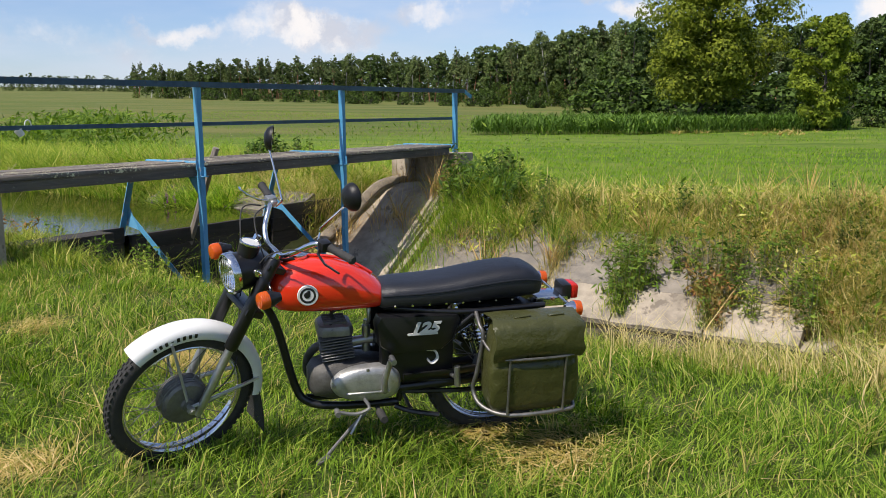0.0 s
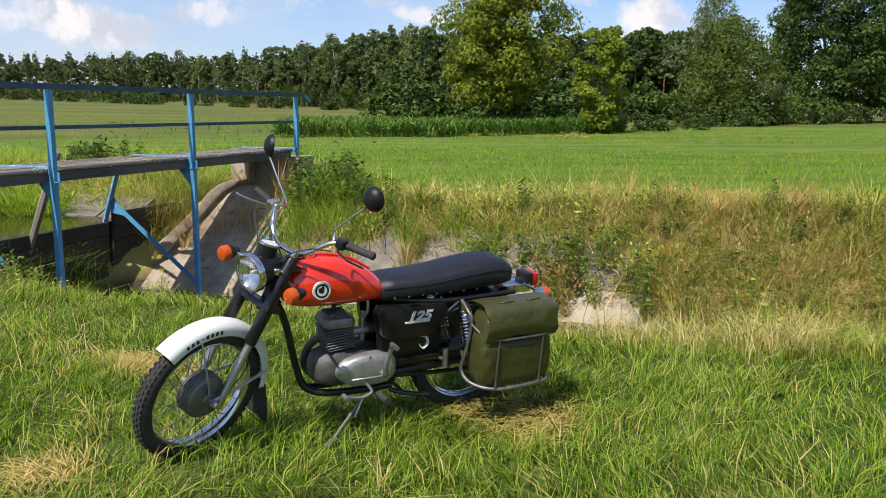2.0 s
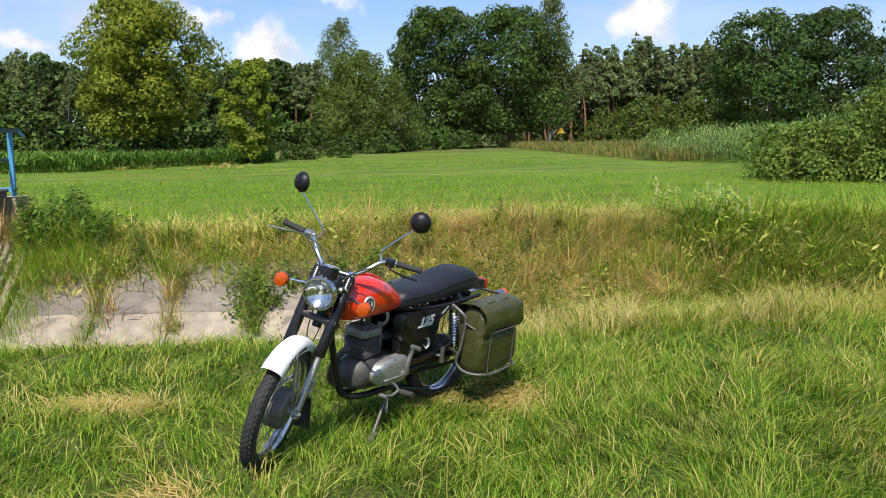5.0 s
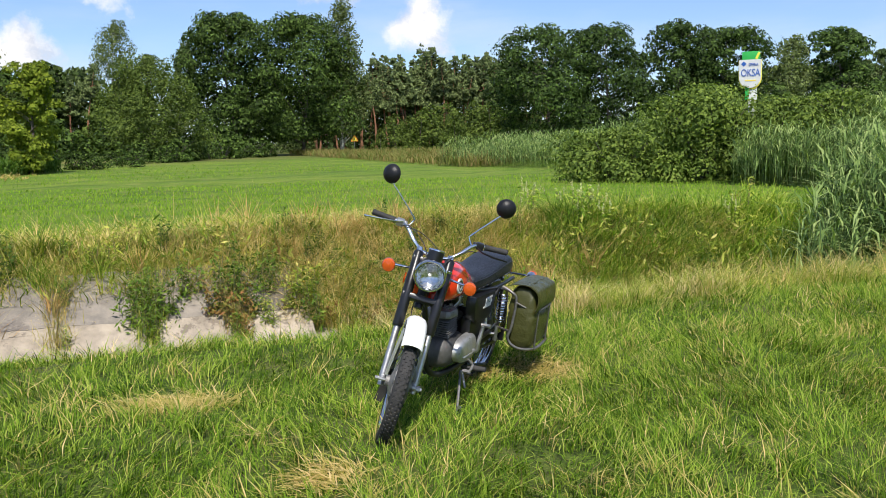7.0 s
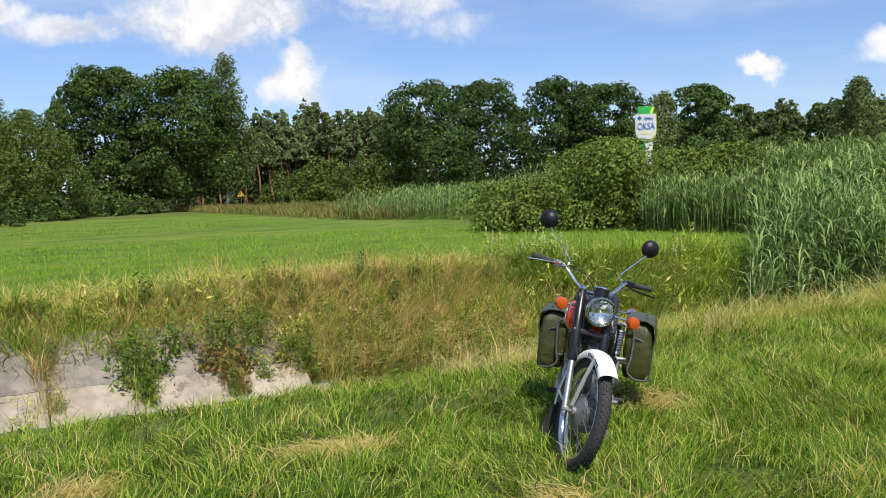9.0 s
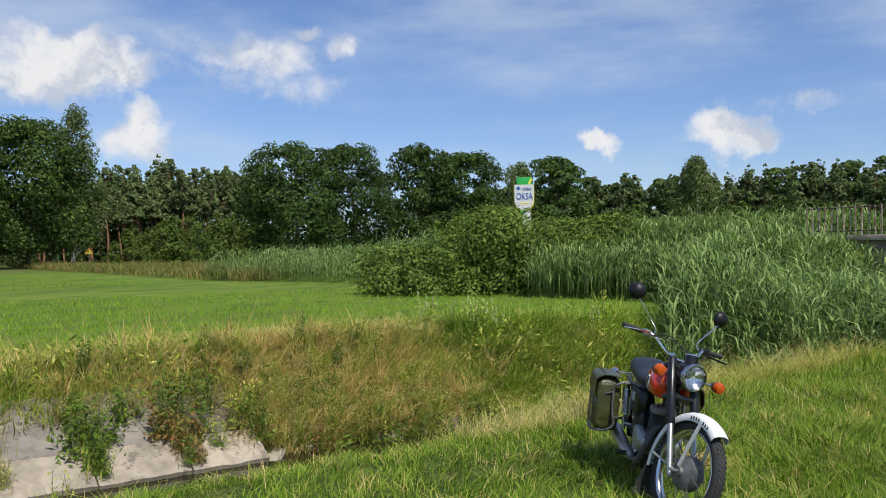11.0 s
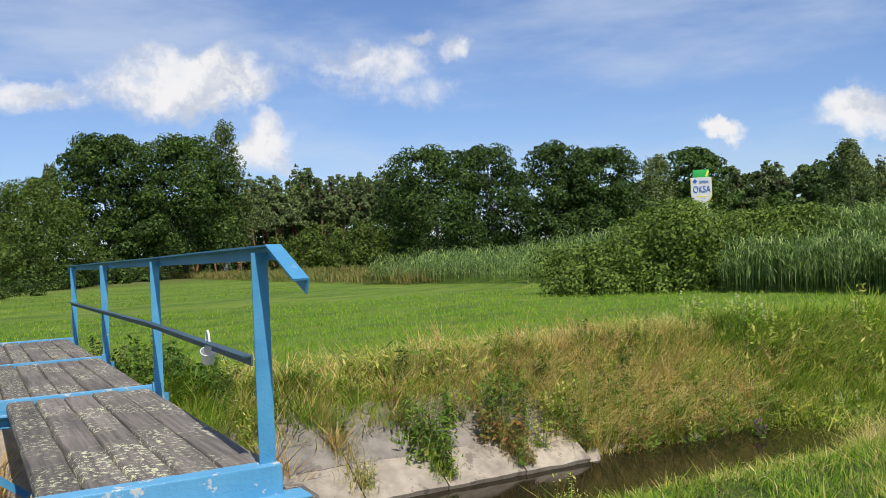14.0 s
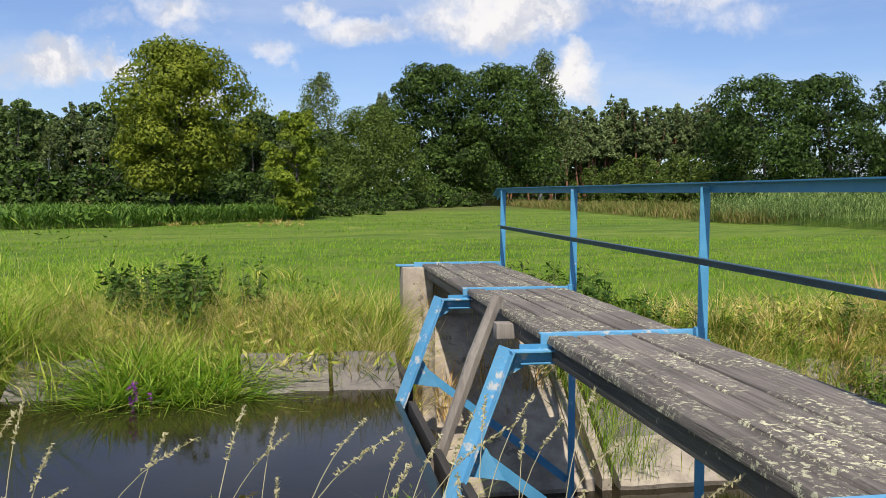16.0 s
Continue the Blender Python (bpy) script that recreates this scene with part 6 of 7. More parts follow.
part("board_edge", G().rings([[(x * 1.06, y, 3.8 + (z - 3.8) * 1.06 - 0.03) for x, z in out] for y in (-0.052, -0.03)]), SIGN_YELLOW, sign, "yellow rim", 30)
part("green_head", G().box((0.02, 0.02, 4.48), (0.74, 0.12, 0.36), bev=0.01), SIGN_GREEN, sign, "green head panel")
part("yellow_stripe", G().box((0.30, 0.0, 4.46), (0.10, 0.125, 0.30), Matrix.Rotation(radians(25), 3, "Y"), bev=0.005), SIGN_YELLOW, sign)
part("green_side", G().box((-0.12, 0.0, 3.0), (0.16, 0.14, 0.9), bev=0.01), SIGN_GREEN, sign)
for text, size, x, z in (("OKSA", 0.36, 0.02, 3.72), ("GMINA", 0.15, 0.14, 4.08)):
    me = lettering(text, size, 0.01)
    me.materials.append(SIGN_BLUE)
    ob = new("lettering", me)
    ob.parent = board
    ob.matrix_local = Matrix.Translation((x, -0.112, z)) @ Matrix.Rotation(radians(90), 4, "X") @ Matrix.Diagonal((0.85, 1.25, 1, 1))
    tagged(ob, "blue letters " + text)
part("emblem", G().box((-0.27, -0.105, 4.12), (0.16, 0.012, 0.16), Matrix.Rotation(radians(45), 3, "Y"), bev=0.004), SIGN_BLUE, board)
part("small_print", G().box((0.02, -0.105, 3.40), (0.46, 0.012, 0.05), bev=0.003), SIGN_YELLOW, board)

warn = thing("warning_sign", "yellow triangular road warning sign on a post", "sign", Matrix.Translation((69.0, 96.0, on_ground(69.0, 96.0))) @ Matrix.Rotation(radians(-38), 4, "Z"))
part("post", G().tube([(0, 0.04, 0), (0, 0.04, 2.75)], 0.035, 8), STEEL, warn)
tri3 = [(-0.48, 1.95), (0.48, 1.95), (0.0, 2.78)]
part("plate", G().rings([[(x, y, z) for x, z in tri3] for y in (-0.03, 0.0)]), SIGN_YELLOW, warn)
RIM = paint("sign_orange", (0.75, 0.25, 0.02), (0.8, 0.3, 0.03), 4, 0.5)
g = G()
for i in range(3):
    (x0, z0), (x1, z1) = tri3[i], tri3[(i + 1) % 3]
    g.tube([(x0, -0.035, z0), (x1, -0.035, z1)], 0.045, 6)
part("rim", g, RIM, warn)
part("symbol", G().box((0, -0.045, 2.24), (0.08, 0.02, 0.3), bev=0.01), BLACK, warn)

road = thing("road_bridge", "concrete road bridge with a rusty white picket railing above the reeds", "bridge", Matrix.Translation((21.5, 1.6, 0)) @ Matrix.Rotation(math.atan2(0.915, 0.403), 4, "Z"))
part("deck", G().box((-5.3, -2.2, 1.72), (14.2, 4.5, 0.30), bev=0.03), CONCRETE, road, "stained concrete deck edge")
part("deck_edge", G().box((-5.2, 0.12, 1.95), (14.4, 0.22, 0.16), bev=0.02), CONCRETE, road)
part("beam", G().box((-5.3, -0.3, 1.3), (13.6, 0.4, 0.6), bev=0.03), FINS, road, "dark concrete beam")
for x in (-11.8, 1.2):
    part("abutment", G().box((x, -2.2, 0.3), (0.8, 4.4, 2.6), bev=0.04), CONCRETE, road)
PICKET = paint("rusty_white_paint", (0.20, 0.14, 0.11), (0.44, 0.38, 0.33), 9, 0.8, 0, 0.2, 40, vary=0.5, spots=(0.20, 0.08, 0.04), spot_scale=7, spot_cut=0.52)
RAIL_IRON = paint("dark_rusty_iron", (0.05, 0.04, 0.035), (0.10, 0.06, 0.045), 9, 0.8, 0, 0.2, 40, vary=0.5)
rail = part("railing", G().tube([(-12.4, 0.12, 2.86), (3.3, 0.12, 2.86)], 0.02, 6).tube([(-12.4, 0.12, 2.16), (3.3, 0.12, 2.16)], 0.02, 6), RAIL_IRON, road, "rusty picket railing")
pk = mesh_of("picket", G().tube([(0, 0, 2.02), (0, 0, 2.92)], 0.023, 6), PICKET)
for k in range(83):
    ob = new("picket", pk)
    ob.parent = rail
    ob.location = (-12.3 + k * 0.19 + rnd.uniform(-0.02, 0.02), 0.12, rnd.uniform(-0.04, 0.03))
    ob.rotation_euler = (0, rnd.uniform(-0.012, 0.012), rnd.uniform(0, 3))

# ---- reeds ----


def reeds(name, x, y, tall, label, per=7):
    n = len(x)
    z = height(x, y)
    base = np.stack([x, y, z], -1)
    wind = 0.35
    parts_b, parts_t, parts_w, parts_l, parts_h = [base], [tall], [np.full(n, 0.014)], [np.full(n, 0.10)], [RNG.uniform(-0.6, 0.6, n)]
    for k in range(per):
        f = RNG.uniform(0.22, 0.92, n)
        parts_b.append(base + np.stack([0.10 * tall * f * f, 0.0 * f, tall * f], -1))
        parts_t.append(RNG.uniform(0.4, 0.7, n))
        parts_w.append(RNG.uniform(0.030, 0.050, n))
        parts_l.append(RNG.uniform(0.7, 1.8, n))
        parts_h.append(RNG.normal(wind, 1.3, n))
    me = blades(name, np.concatenate(parts_b), np.concatenate(parts_t), np.concatenate(parts_w), np.concatenate(parts_l), np.concatenate(parts_h), REED, 0.55)
    return stuff(name, me, label, "reeds")


x, y, s, l = scatter(16000, -4.5, 11.0, -26.0, -13.0)
rim = -14.3 - 1.5 * np.clip(s - 2.4, 0, 20) - 0.9 * np.clip(1.0 - s, 0, 6) + 0.8 * (patchy(x, y, 0.9, 1.0) - 0.5)
edge_in = rim - l + RNG.normal(0, 0.45, len(l))
ok = edge_in > 0
x, y, s, l, edge_in = x[ok], y[ok], s[ok], l[ok], edge_in[ok]
reeds("reed_bed", x, y, np.clip(2.8 - 0.06 * (-13.7 - l), 1.5, 2.9) * RNG.uniform(0.75, 1.08, len(x)) * (0.85 + 0.3 * patchy(x, y, 0.8, 2.0)) * np.clip(1.0 + 0.2 * (s - 1.1), 0.72, 1.0) * np.clip(0.5 + 0.4 * edge_in, 0.5, 1.0), "tall green reeds bending in the wind along the stream", 7)
x, y, s, l = scatter(5500, 7.0, 52.0, -31.0, -24.0)
ok = (l < -24.8 + 0.8 * np.sin(s * 0.13)) & ~((s > 16) & (s < 26) & (l > -28.0))
x, y = x[ok], y[ok]
reeds("reed_strip", x, y, RNG.uniform(1.2, 2.2, len(x)) - 0.45 * np.clip(height(x, y), 0, 2), "belt of reeds below the road bank", 4)
x, y, s, l = scatter(11000, 44.0, 120.0, -31.0, -24.5)
n = len(x)
BROWN = leafy("verge_weeds", [(0.12, 0.15, 0.03), (0.22, 0.20, 0.06), (0.30, 0.20, 0.09)], 0.3, (0.12, 0.17, 0.035), 0.3, 0.55, lift=0.18)
stuff("road_verge", blades("road_verge", np.stack([x, y, height(x, y)], -1), RNG.uniform(0.6, 1.25, n), RNG.uniform(0.05, 0.11, n), RNG.uniform(0.1, 0.9, n), RNG.uniform(0, 6.28, n), BROWN), "brownish tall weeds along the road bank", "weeds")
x, y, s, l = scatter(4200, 6.0, 17.5, -31.0, -23.0)
ok = l < -24.2 + 0.7 * np.sin(s * 0.9)
x, y = x[ok], y[ok]
reeds("bank_reeds", x, y, RNG.uniform(1.3, 2.2, len(x)) - 0.6 * np.clip(height(x, y), 0, 2), "reeds between the bush and the stream", 5)

# ---- grasses ----


def tussocks(count, per, s0, s1, l0, l1, radius):
    """Places in tussocks: blade roots, the heading away from each tussock's middle, and a number for each tussock."""
    cx, cy, cs, cl = scatter(count, s0, s1, l0, l1)
    k = np.repeat(np.arange(count), per)
    r = radius * np.abs(RNG.normal(size=len(k))) * np.repeat(RNG.uniform(0.5, 1.3, count), per)
    a = RNG.uniform(0, 2 * math.pi, len(k))
    x, y = cx[k] + r * np.cos(a), cy[k] + r * np.sin(a)
    s, l = s_l(x, y)
    return x, y, s, l, a, k, r


def flow(x, y):
    """The way the blades are combed, swirling over the ground."""
    return 0.4 + 1.5 * np.sin(x * 2.1 + 1.7 * np.sin(y * 1.3)) + 1.4 * np.cos(y * 2.6 + 1.2 * np.sin(x * 1.9)) + 0.8 * np.sin((x - y) * 5.1)


x, y, s, l, away, k, r = tussocks(9200, 40, -7.2, -0.9, -13.0, 7.5, 0.085)
one = RNG.random(9200)
d = eye_distance(x, y)
ok = (d > 1.0) & (d < 9.5) & (RNG.random(len(x)) < np.clip(1.28 - d / 6.5, 0.12, 1)) & (s < -1.0) & ~((s > -3.2) & (l > -0.15) & (l < 1.2))
x, y, s, l, away, k, d, r = x[ok], y[ok], s[ok], l[ok], away[ok], k[ok], d[ok], r[ok]
n = len(x)
WORN = ((-3.75, -6.55, 0.27, 0.18), (-3.65, -6.15, 0.13, 0.13), (-3.7, -4.2, 0.16, 0.32), (-3.84, -2.77, 0.13, 0.24), (-5.16, -4.82, 0.14, 0.16))
worn = np.clip(sum(1.3 * np.exp(-(((s - a0) / ra) ** 2 + ((l - b0) / rb) ** 2)) for a0, b0, ra, rb in WORN), 0, 1)
tall = (0.06 + 0.15 * RNG.random(n)) * (0.5 + 0.75 * one[k]) * (1 - 0.6 * worn) * np.clip(0.45 + (-1.0 - s) * 0.5, 0.45, 1.0)
base = np.stack([x, y, height(x, y) - 0.01], -1)
head = flow(x, y) + RNG.normal(0, 1.25, n)
bend = RNG.uniform(0.25, 0.95, n) + 7.0 * r * RNG.random(n)
straw_here = RNG.random(n) < 0.06 + 0.9 * worn + 0.45 * (one[k] > 0.92)
for flag, nm, mat, lab in ((~straw_here, "lawn_grass", GRASS, "bright green uncut grass in tussocks on the near bank"), (straw_here, "dry_grass", STRAW, "straw-coloured dead grass among the green")):
    q = np.where(flag)[0]
    stuff(nm, blades(nm, base[q], tall[q], RNG.uniform(0.0028, 0.0055, len(q)) + 0.0005 * d[q], bend[q], head[q], mat), lab, "grass")
x, y, s, l = scatter(115000, -7.2, -0.9, -13.0, 7.5)
d = eye_distance(x, y)
ok = (d > 1.6) & (d < 9.5) & (RNG.random(len(x)) < np.clip(1.4 - d / 7.0, 0.25, 1)) & (s < -0.95) & ~((s > -3.2) & (l > -0.15) & (l < 1.2))
x, y, d = x[ok], y[ok], d[ok]
n = len(x)
stuff("short_grass", blades("short_grass", np.stack([x, y, height(x, y) - 0.01], -1), RNG.uniform(0.03, 0.085, n), RNG.uniform(0.005, 0.008, n) + 0.0005 * d, RNG.uniform(0.3, 1.6, n), flow(x, y) + RNG.normal(0, 1.4, n), GRASS), "short dense grass between the tussocks", "grass")
mats = [np.stack([RNG.normal(a0, ra * 0.62, 150 + int(9000 * ra * rb)), RNG.normal(b0, rb * 0.62, 150 + int(9000 * ra * rb))], -1) for a0, b0, ra, rb in WORN]
sm, lm = np.concatenate(mats).T
x, y = POST.x + sm * ALONG.x + lm * UPSTREAM.x, POST.y + sm * ALONG.y + lm * UPSTREAM.y
n = len(x)
stuff("straw_mat", blades("straw_mat", np.stack([x, y, height(x, y) + RNG.uniform(0.005, 0.05, n)], -1), RNG.uniform(0.03, 0.05, n), RNG.uniform(0.005, 0.010, n), RNG.uniform(1.5, 4.5, n), flow(x, y) + RNG.normal(0, 1.0, n), STRAW, 0.3), "flattened dead straw lying in the lawn", "grass")
# rougher grass beyond the lawn
x, y, s, l = scatter(52000, -14.0, -1.3, -25.0, -7.0)
d = eye_distance(x, y)
ok = ((d > 7.5) | ((s < -7.0) & (d > 3.0))) & (RNG.random(len(x)) < np.clip(11.0 / d, 0.3, 1))
x, y, d = x[ok], y[ok], d[ok]
n = len(x)
stuff("far_lawn", blades("far_lawn", np.stack([x, y, height(x, y) - 0.01], -1), RNG.uniform(0.08, 0.24, n), 0.005 + 0.0006 * d, RNG.uniform(0.2, 1.2, n), RNG.uniform(0, 6.28, n), GRASS), "uncut green grass towards the reeds", "grass")
x, y, s, l = scatter(34000, -7.5, -1.3, -18.0, -11.0)
n = len(x)
stuff("lawn_by_reeds", blades("lawn_by_reeds", np.stack([x, y, height(x, y) - 0.01], -1), RNG.uniform(0.10, 0.28, n), RNG.uniform(0.009, 0.016, n), RNG.uniform(0.2, 1.1, n), RNG.uniform(0, 6.28, n), GRASS), "thick uncut grass in front of the reeds", "grass")
x, y, s, l = scatter(45000, -13.0, -7.0, -13.0, 7.5)
n = len(x)
stuff("lawn_behind", blades("lawn_behind", np.stack([x, y, height(x, y) - 0.01], -1), RNG.uniform(0.06, 0.18, n), RNG.uniform(0.014, 0.024, n), RNG.uniform(0.4, 1.4, n), RNG.uniform(0, 6.28, n), GRASS), "thick uncut grass further from the bank", "grass")
# meadow
x, y, s, l = scatter(220000, 4.9, 30.0, -24.0, 16.0)
d = np.hypot(x + 4, y - 1)
ok = RNG.random(len(x)) < np.clip((14.0 / d) ** 2, 0, 1) * 0.75
x, y, d = x[ok], y[ok], d[ok]
n = len(x)
base = np.stack([x, y, height(x, y) - 0.01], -1)
stuff("meadow_grass", blades("meadow_grass", base, RNG.uniform(0.06, 0.19, n), 0.006 + 0.0007 * d, RNG.uniform(0.2, 0.9, n), RNG.normal(0.4, 1.2, n), MEADOW), "lush green meadow grass beyond the stream", "grass")


def verge(name, count, s0, s1, l0, l1, h0, h1, mat, label, cut=0.0, wide=(0.005, 0.011), droop=0.8, keep=None, seed=3.0, f=1.3, per=16):
    m = count // per
    x, y, s, l, away, k, r = tussocks(m, per, s0, s1, l0, l1, 0.09)
    one = RNG.random(m)[k]
    p = patchy(x, y, f, seed)
    ok = (p > cut) & (s > s0 - 0.1) & (s < s1 + 0.2)
    if keep is not None:
        ok &= keep(s, l)
    x, y, s, l, p, away, one, r = (q[ok] for q in (x, y, s, l, p, away, one, r))
    k = len(x)
    base = np.stack([x, y, height(x, y) - 0.02], -1)
    tall = RNG.uniform(h0, h1, k) * (0.5 + 0.5 * p + 0.45 * one)
    return stuff(name, blades(name, base, tall, RNG.uniform(*wide, k), RNG.uniform(0.2, droop, k) + 2.0 * r, away + RNG.normal(0, 1.1, k), mat), label, "grass")


thins_out = lambda s, l: RNG.random(len(s)) < np.clip((-6.3 - l) / 1.8, 0, 1)
straw_in = lambda s, l: rise_in(s, l) & (RNG.random(len(s)) < 0.3 + 0.7 * np.exp(-((l + 7.9) / 2.1) ** 2))
rise_in = lambda s, l: RNG.random(len(s)) < np.clip((s - 3.75) * 1.2, 0.12, 1) * np.clip((6.9 - s), 0.08, 1)
verge("bank_grass", 34000, 3.9, 6.7, -14.5, -0.3, 0.25, 0.6, STRAW, "tall dry grass along the top of the far bank", 0.0, wide=(0.009, 0.020), droop=0.9, seed=3.0, keep=straw_in)
verge("bank_weeds", 26000, 3.9, 6.3, -14.5, -0.3, 0.22, 0.55, BANK, "green weeds among the dry grass of the far bank", 0.12, wide=(0.010, 0.022), droop=0.9, seed=6.0, keep=rise_in)
verge("bank_herbs", 4000, 3.4, 5.6, -16.0, -9.8, 0.3, 0.7, SEDGE, "leafy dark herbs on the far bank", 0.42, wide=(0.016, 0.036), droop=1.6, seed=2.6, f=1.0)
verge("lower_bank_weeds", 9000, 3.0, 4.6, -14.5, -6.2, 0.2, 0.55, BANK, "weeds and dry stalks covering the lower far bank", 0.18, wide=(0.009, 0.02), droop=0.9, seed=8.0)
verge("lower_bank_straw", 6500, 3.1, 4.6, -14.5, -6.3, 0.3, 0.65, STRAW, "dry stalks on the lower far bank", 0.2, wide=(0.009, 0.018), droop=1.0, seed=2.0)
verge("near_bank_low", 7000, -1.7, -0.1, -8.0, -3.8, 0.06, 0.16, STRAW, "short dry grass on the near bank", 0.15, seed=4.9, droop=1.3)
verge("near_bank_straw", 9500, -1.7, -0.1, -13.5, -6.3, 0.3, 0.7, STRAW, "dry tall grass hanging over the near bank", 0.1, seed=4.0, droop=1.1, wide=(0.004, 0.008), keep=thins_out)
verge("near_bank_grass", 14000, -1.9, -0.2, -13.5, -6.3, 0.2, 0.5, BANK, "green grass on the near bank slope", 0.1, seed=4.4, droop=1.0, wide=(0.004, 0.008), keep=thins_out)
verge("near_bank_mid", 4500, -2.0, -0.7, -8.6, -5.7, 0.16, 0.34, BANK, "yellow-green grass along the edge of the near bank", 0.0, seed=2.1, droop=0.9, wide=(0.004, 0.008))
verge("near_bank_dry", 3500, -2.0, -0.6, -9.0, -6.0, 0.2, 0.42, HAY, "pale dry stalks along the edge of the near bank", 0.2, seed=5.4, droop=0.8, wide=(0.003, 0.006))
verge("low_near_bank", 8000, -1.35, 0.1, -6.0, -0.4, 0.12, 0.28, BANK, "short weeds on the near bank slope", 0.2, seed=1.4)
verge("right_bank_grass", 24000, -5.5, 1.4, -25.0, -12.5, 0.25, 0.6, BANK, "rough tall grass beside the reeds", 0.0, wide=(0.008, 0.016), droop=1.0, seed=5.5, keep=lambda s, l: s > -2.2 + 0.28 * (l + 13))
verge("right_bank_straw", 3500, -4.5, 1.4, -24.0, -12.0, 0.3, 0.7, STRAW, "dry stalks beside the reeds", 0.35, wide=(0.008, 0.014), seed=3.5, keep=lambda s, l: s > -2.0 + 0.28 * (l + 13))
verge("trestle_straw", 7000, -2.4, -0.35, -0.7, 3.2, 0.2, 0.4, BANK, "matted yellowing grass at the foot of the footbridge", 0.1, droop=1.3, seed=7.7, keep=lambda s, l: ~((s < -2.3) & (l > -0.2) & (l < 1.2)))
verge("pool_bank_grass", 40000, 3.3, 6.4, 1.4, 13.0, 0.35, 0.85, BANK, "rough grass on the far bank of the pool", 0.0, wide=(0.006, 0.013), droop=0.8, seed=2.2, keep=lambda s, l: RNG.random(len(s)) < np.clip((s - 3.25) * 1.2, 0.05, 1))
verge("pool_bank_straw", 9000, 3.4, 5.6, 1.3, 10.0, 0.35, 0.85, STRAW, "dry grass on the far bank of the pool", 0.3, wide=(0.006, 0.013), droop=0.8, seed=9.2)
verge("pool_side_weeds", 12000, 3.0, 7.0, 4.6, 22.0, 0.5, 1.1, BANK, "tall weeds along the pool", 0.25, wide=(0.012, 0.024), droop=0.9, seed=4.2, f=0.8)
verge("slab_fringe", 6000, 4.0, 4.7, -6.5, -0.4, 0.22, 0.5, STRAW, "dry grass hanging over the bank slabs", 0.45, seed=5.2, droop=1.3, f=1.9, keep=lambda s, l: RNG.random(len(s)) < np.clip((s - 3.4) * 1.3, 0.1, 1))
verge("slab_fringe_green", 4500, 4.0, 4.6, -6.5, -0.4, 0.22, 0.45, BANK, "green weeds hanging over the bank slabs", 0.5, seed=1.2, f=2.0, droop=1.2)
verge("stream_grass", 6500, 0.8, 5.4, -17.0, -11.6, 0.45, 0.9, SEDGE, "long yellow-green grass in front of the reeds", 0.1, wide=(0.010, 0.022), droop=1.2, seed=1.9)
verge("rough_meadow", 7000, 6.2, 14.0, 2.5, 30.0, 0.25, 0.7, BANK, "rough uncut grass beyond the pool", 0.3, wide=(0.014, 0.034), droop=1.2, seed=6.1, f=0.5)
# broad darker leaves, coloured partly as the shade inside the sedge
verge("sedge_shade", 2600, 2.45, 3.7, 3.05, 4.35, 0.35, 0.7, WEED, "dark broad sedge leaves that also stand in for the clump's shadows", 0.0, wide=(0.02, 0.036), droop=1.5)
verge("sedge_clump", 6500, 2.45, 3.9, 3.1, 4.3, 0.4, 0.8, SEDGE, "clump of long green sedge at the water's edge", 0.0, wide=(0.016, 0.034), droop=1.4)
verge("abutment_sedge", 4200, 4.2, 6.3, -1.5, -0.35, 0.4, 0.85, SEDGE, "long green grass beside the abutment", 0.0, wide=(0.006, 0.012), droop=1.1)
verge("weir_tuft", 1500, 0.6, 2.4, 1.55, 1.9, 0.25, 0.6, SEDGE, "grass tuft growing on the weir", 0.1, wide=(0.008, 0.014), droop=1.0)


def leaf_cover(name, count, s0, s1, l0, l1, h, mat, size, label, cut=0.3, seed=1.0, f=1.4):
    """Low leafy weeds: many small leaves over the ground in patches."""
    x, y, s, l = scatter(count, s0, s1, l0, l1)
    p = patchy(x, y, f, seed)
    ok = p > cut
    x, y, p = x[ok], y[ok], p[ok]
    n = len(x)
    z = height(x, y) + h * RNG.random(n) ** 0.7 * (0.35 + 0.9 * p)
    nrm = RNG.normal(size=(n, 3)) * 0.9 + np.array([-0.2, -0.35, 0.6])
    return stuff(name, leaves(name, np.stack([x, y, z], -1), nrm, size * RNG.uniform(0.5, 1.4, n), mat, 3.4), label, "weeds")


leaf_cover("bank_cover", 1300, 3.8, 5.8, -6.2, -0.3, 0.42, BANK, 0.04, "leafy weeds mixed into the far bank's grass", 0.45, 2.0, 2.3)
leaf_cover("dark_bank_cover", 600, 3.8, 5.6, -10.0, -0.3, 0.42, WEED, 0.038, "dark leafy weeds on the far bank", 0.62, 7.0, 2.1)
leaf_cover("lower_cover", 4200, 2.9, 4.4, -12.0, -6.3, 0.34, WEED, 0.04, "leafy weeds on the lower far bank", 0.5, 4.0, 2.4)
uneven = lambda s, l: s < 4.7 + 0.7 * np.sin(l * 1.9) + 0.5 * np.sin(l * 4.3 + 1.0) + RNG.normal(0, 0.25, len(s))
verge("thicket_grass", 9500, 1.6, 6.2, -16.0, -10.0, 0.4, 0.85, BANK, "tall green grass where the stream meets the reeds", 0.2, wide=(0.010, 0.022), droop=1.4, seed=1.3, f=1.2, keep=uneven)
verge("dark_thicket_grass", 4600, 1.6, 6.0, -16.0, -11.0, 0.45, 0.9, WEED, "dark green rank grass where the stream meets the reeds", 0.42, wide=(0.010, 0.022), droop=1.5, seed=4.3, f=1.3, keep=uneven)
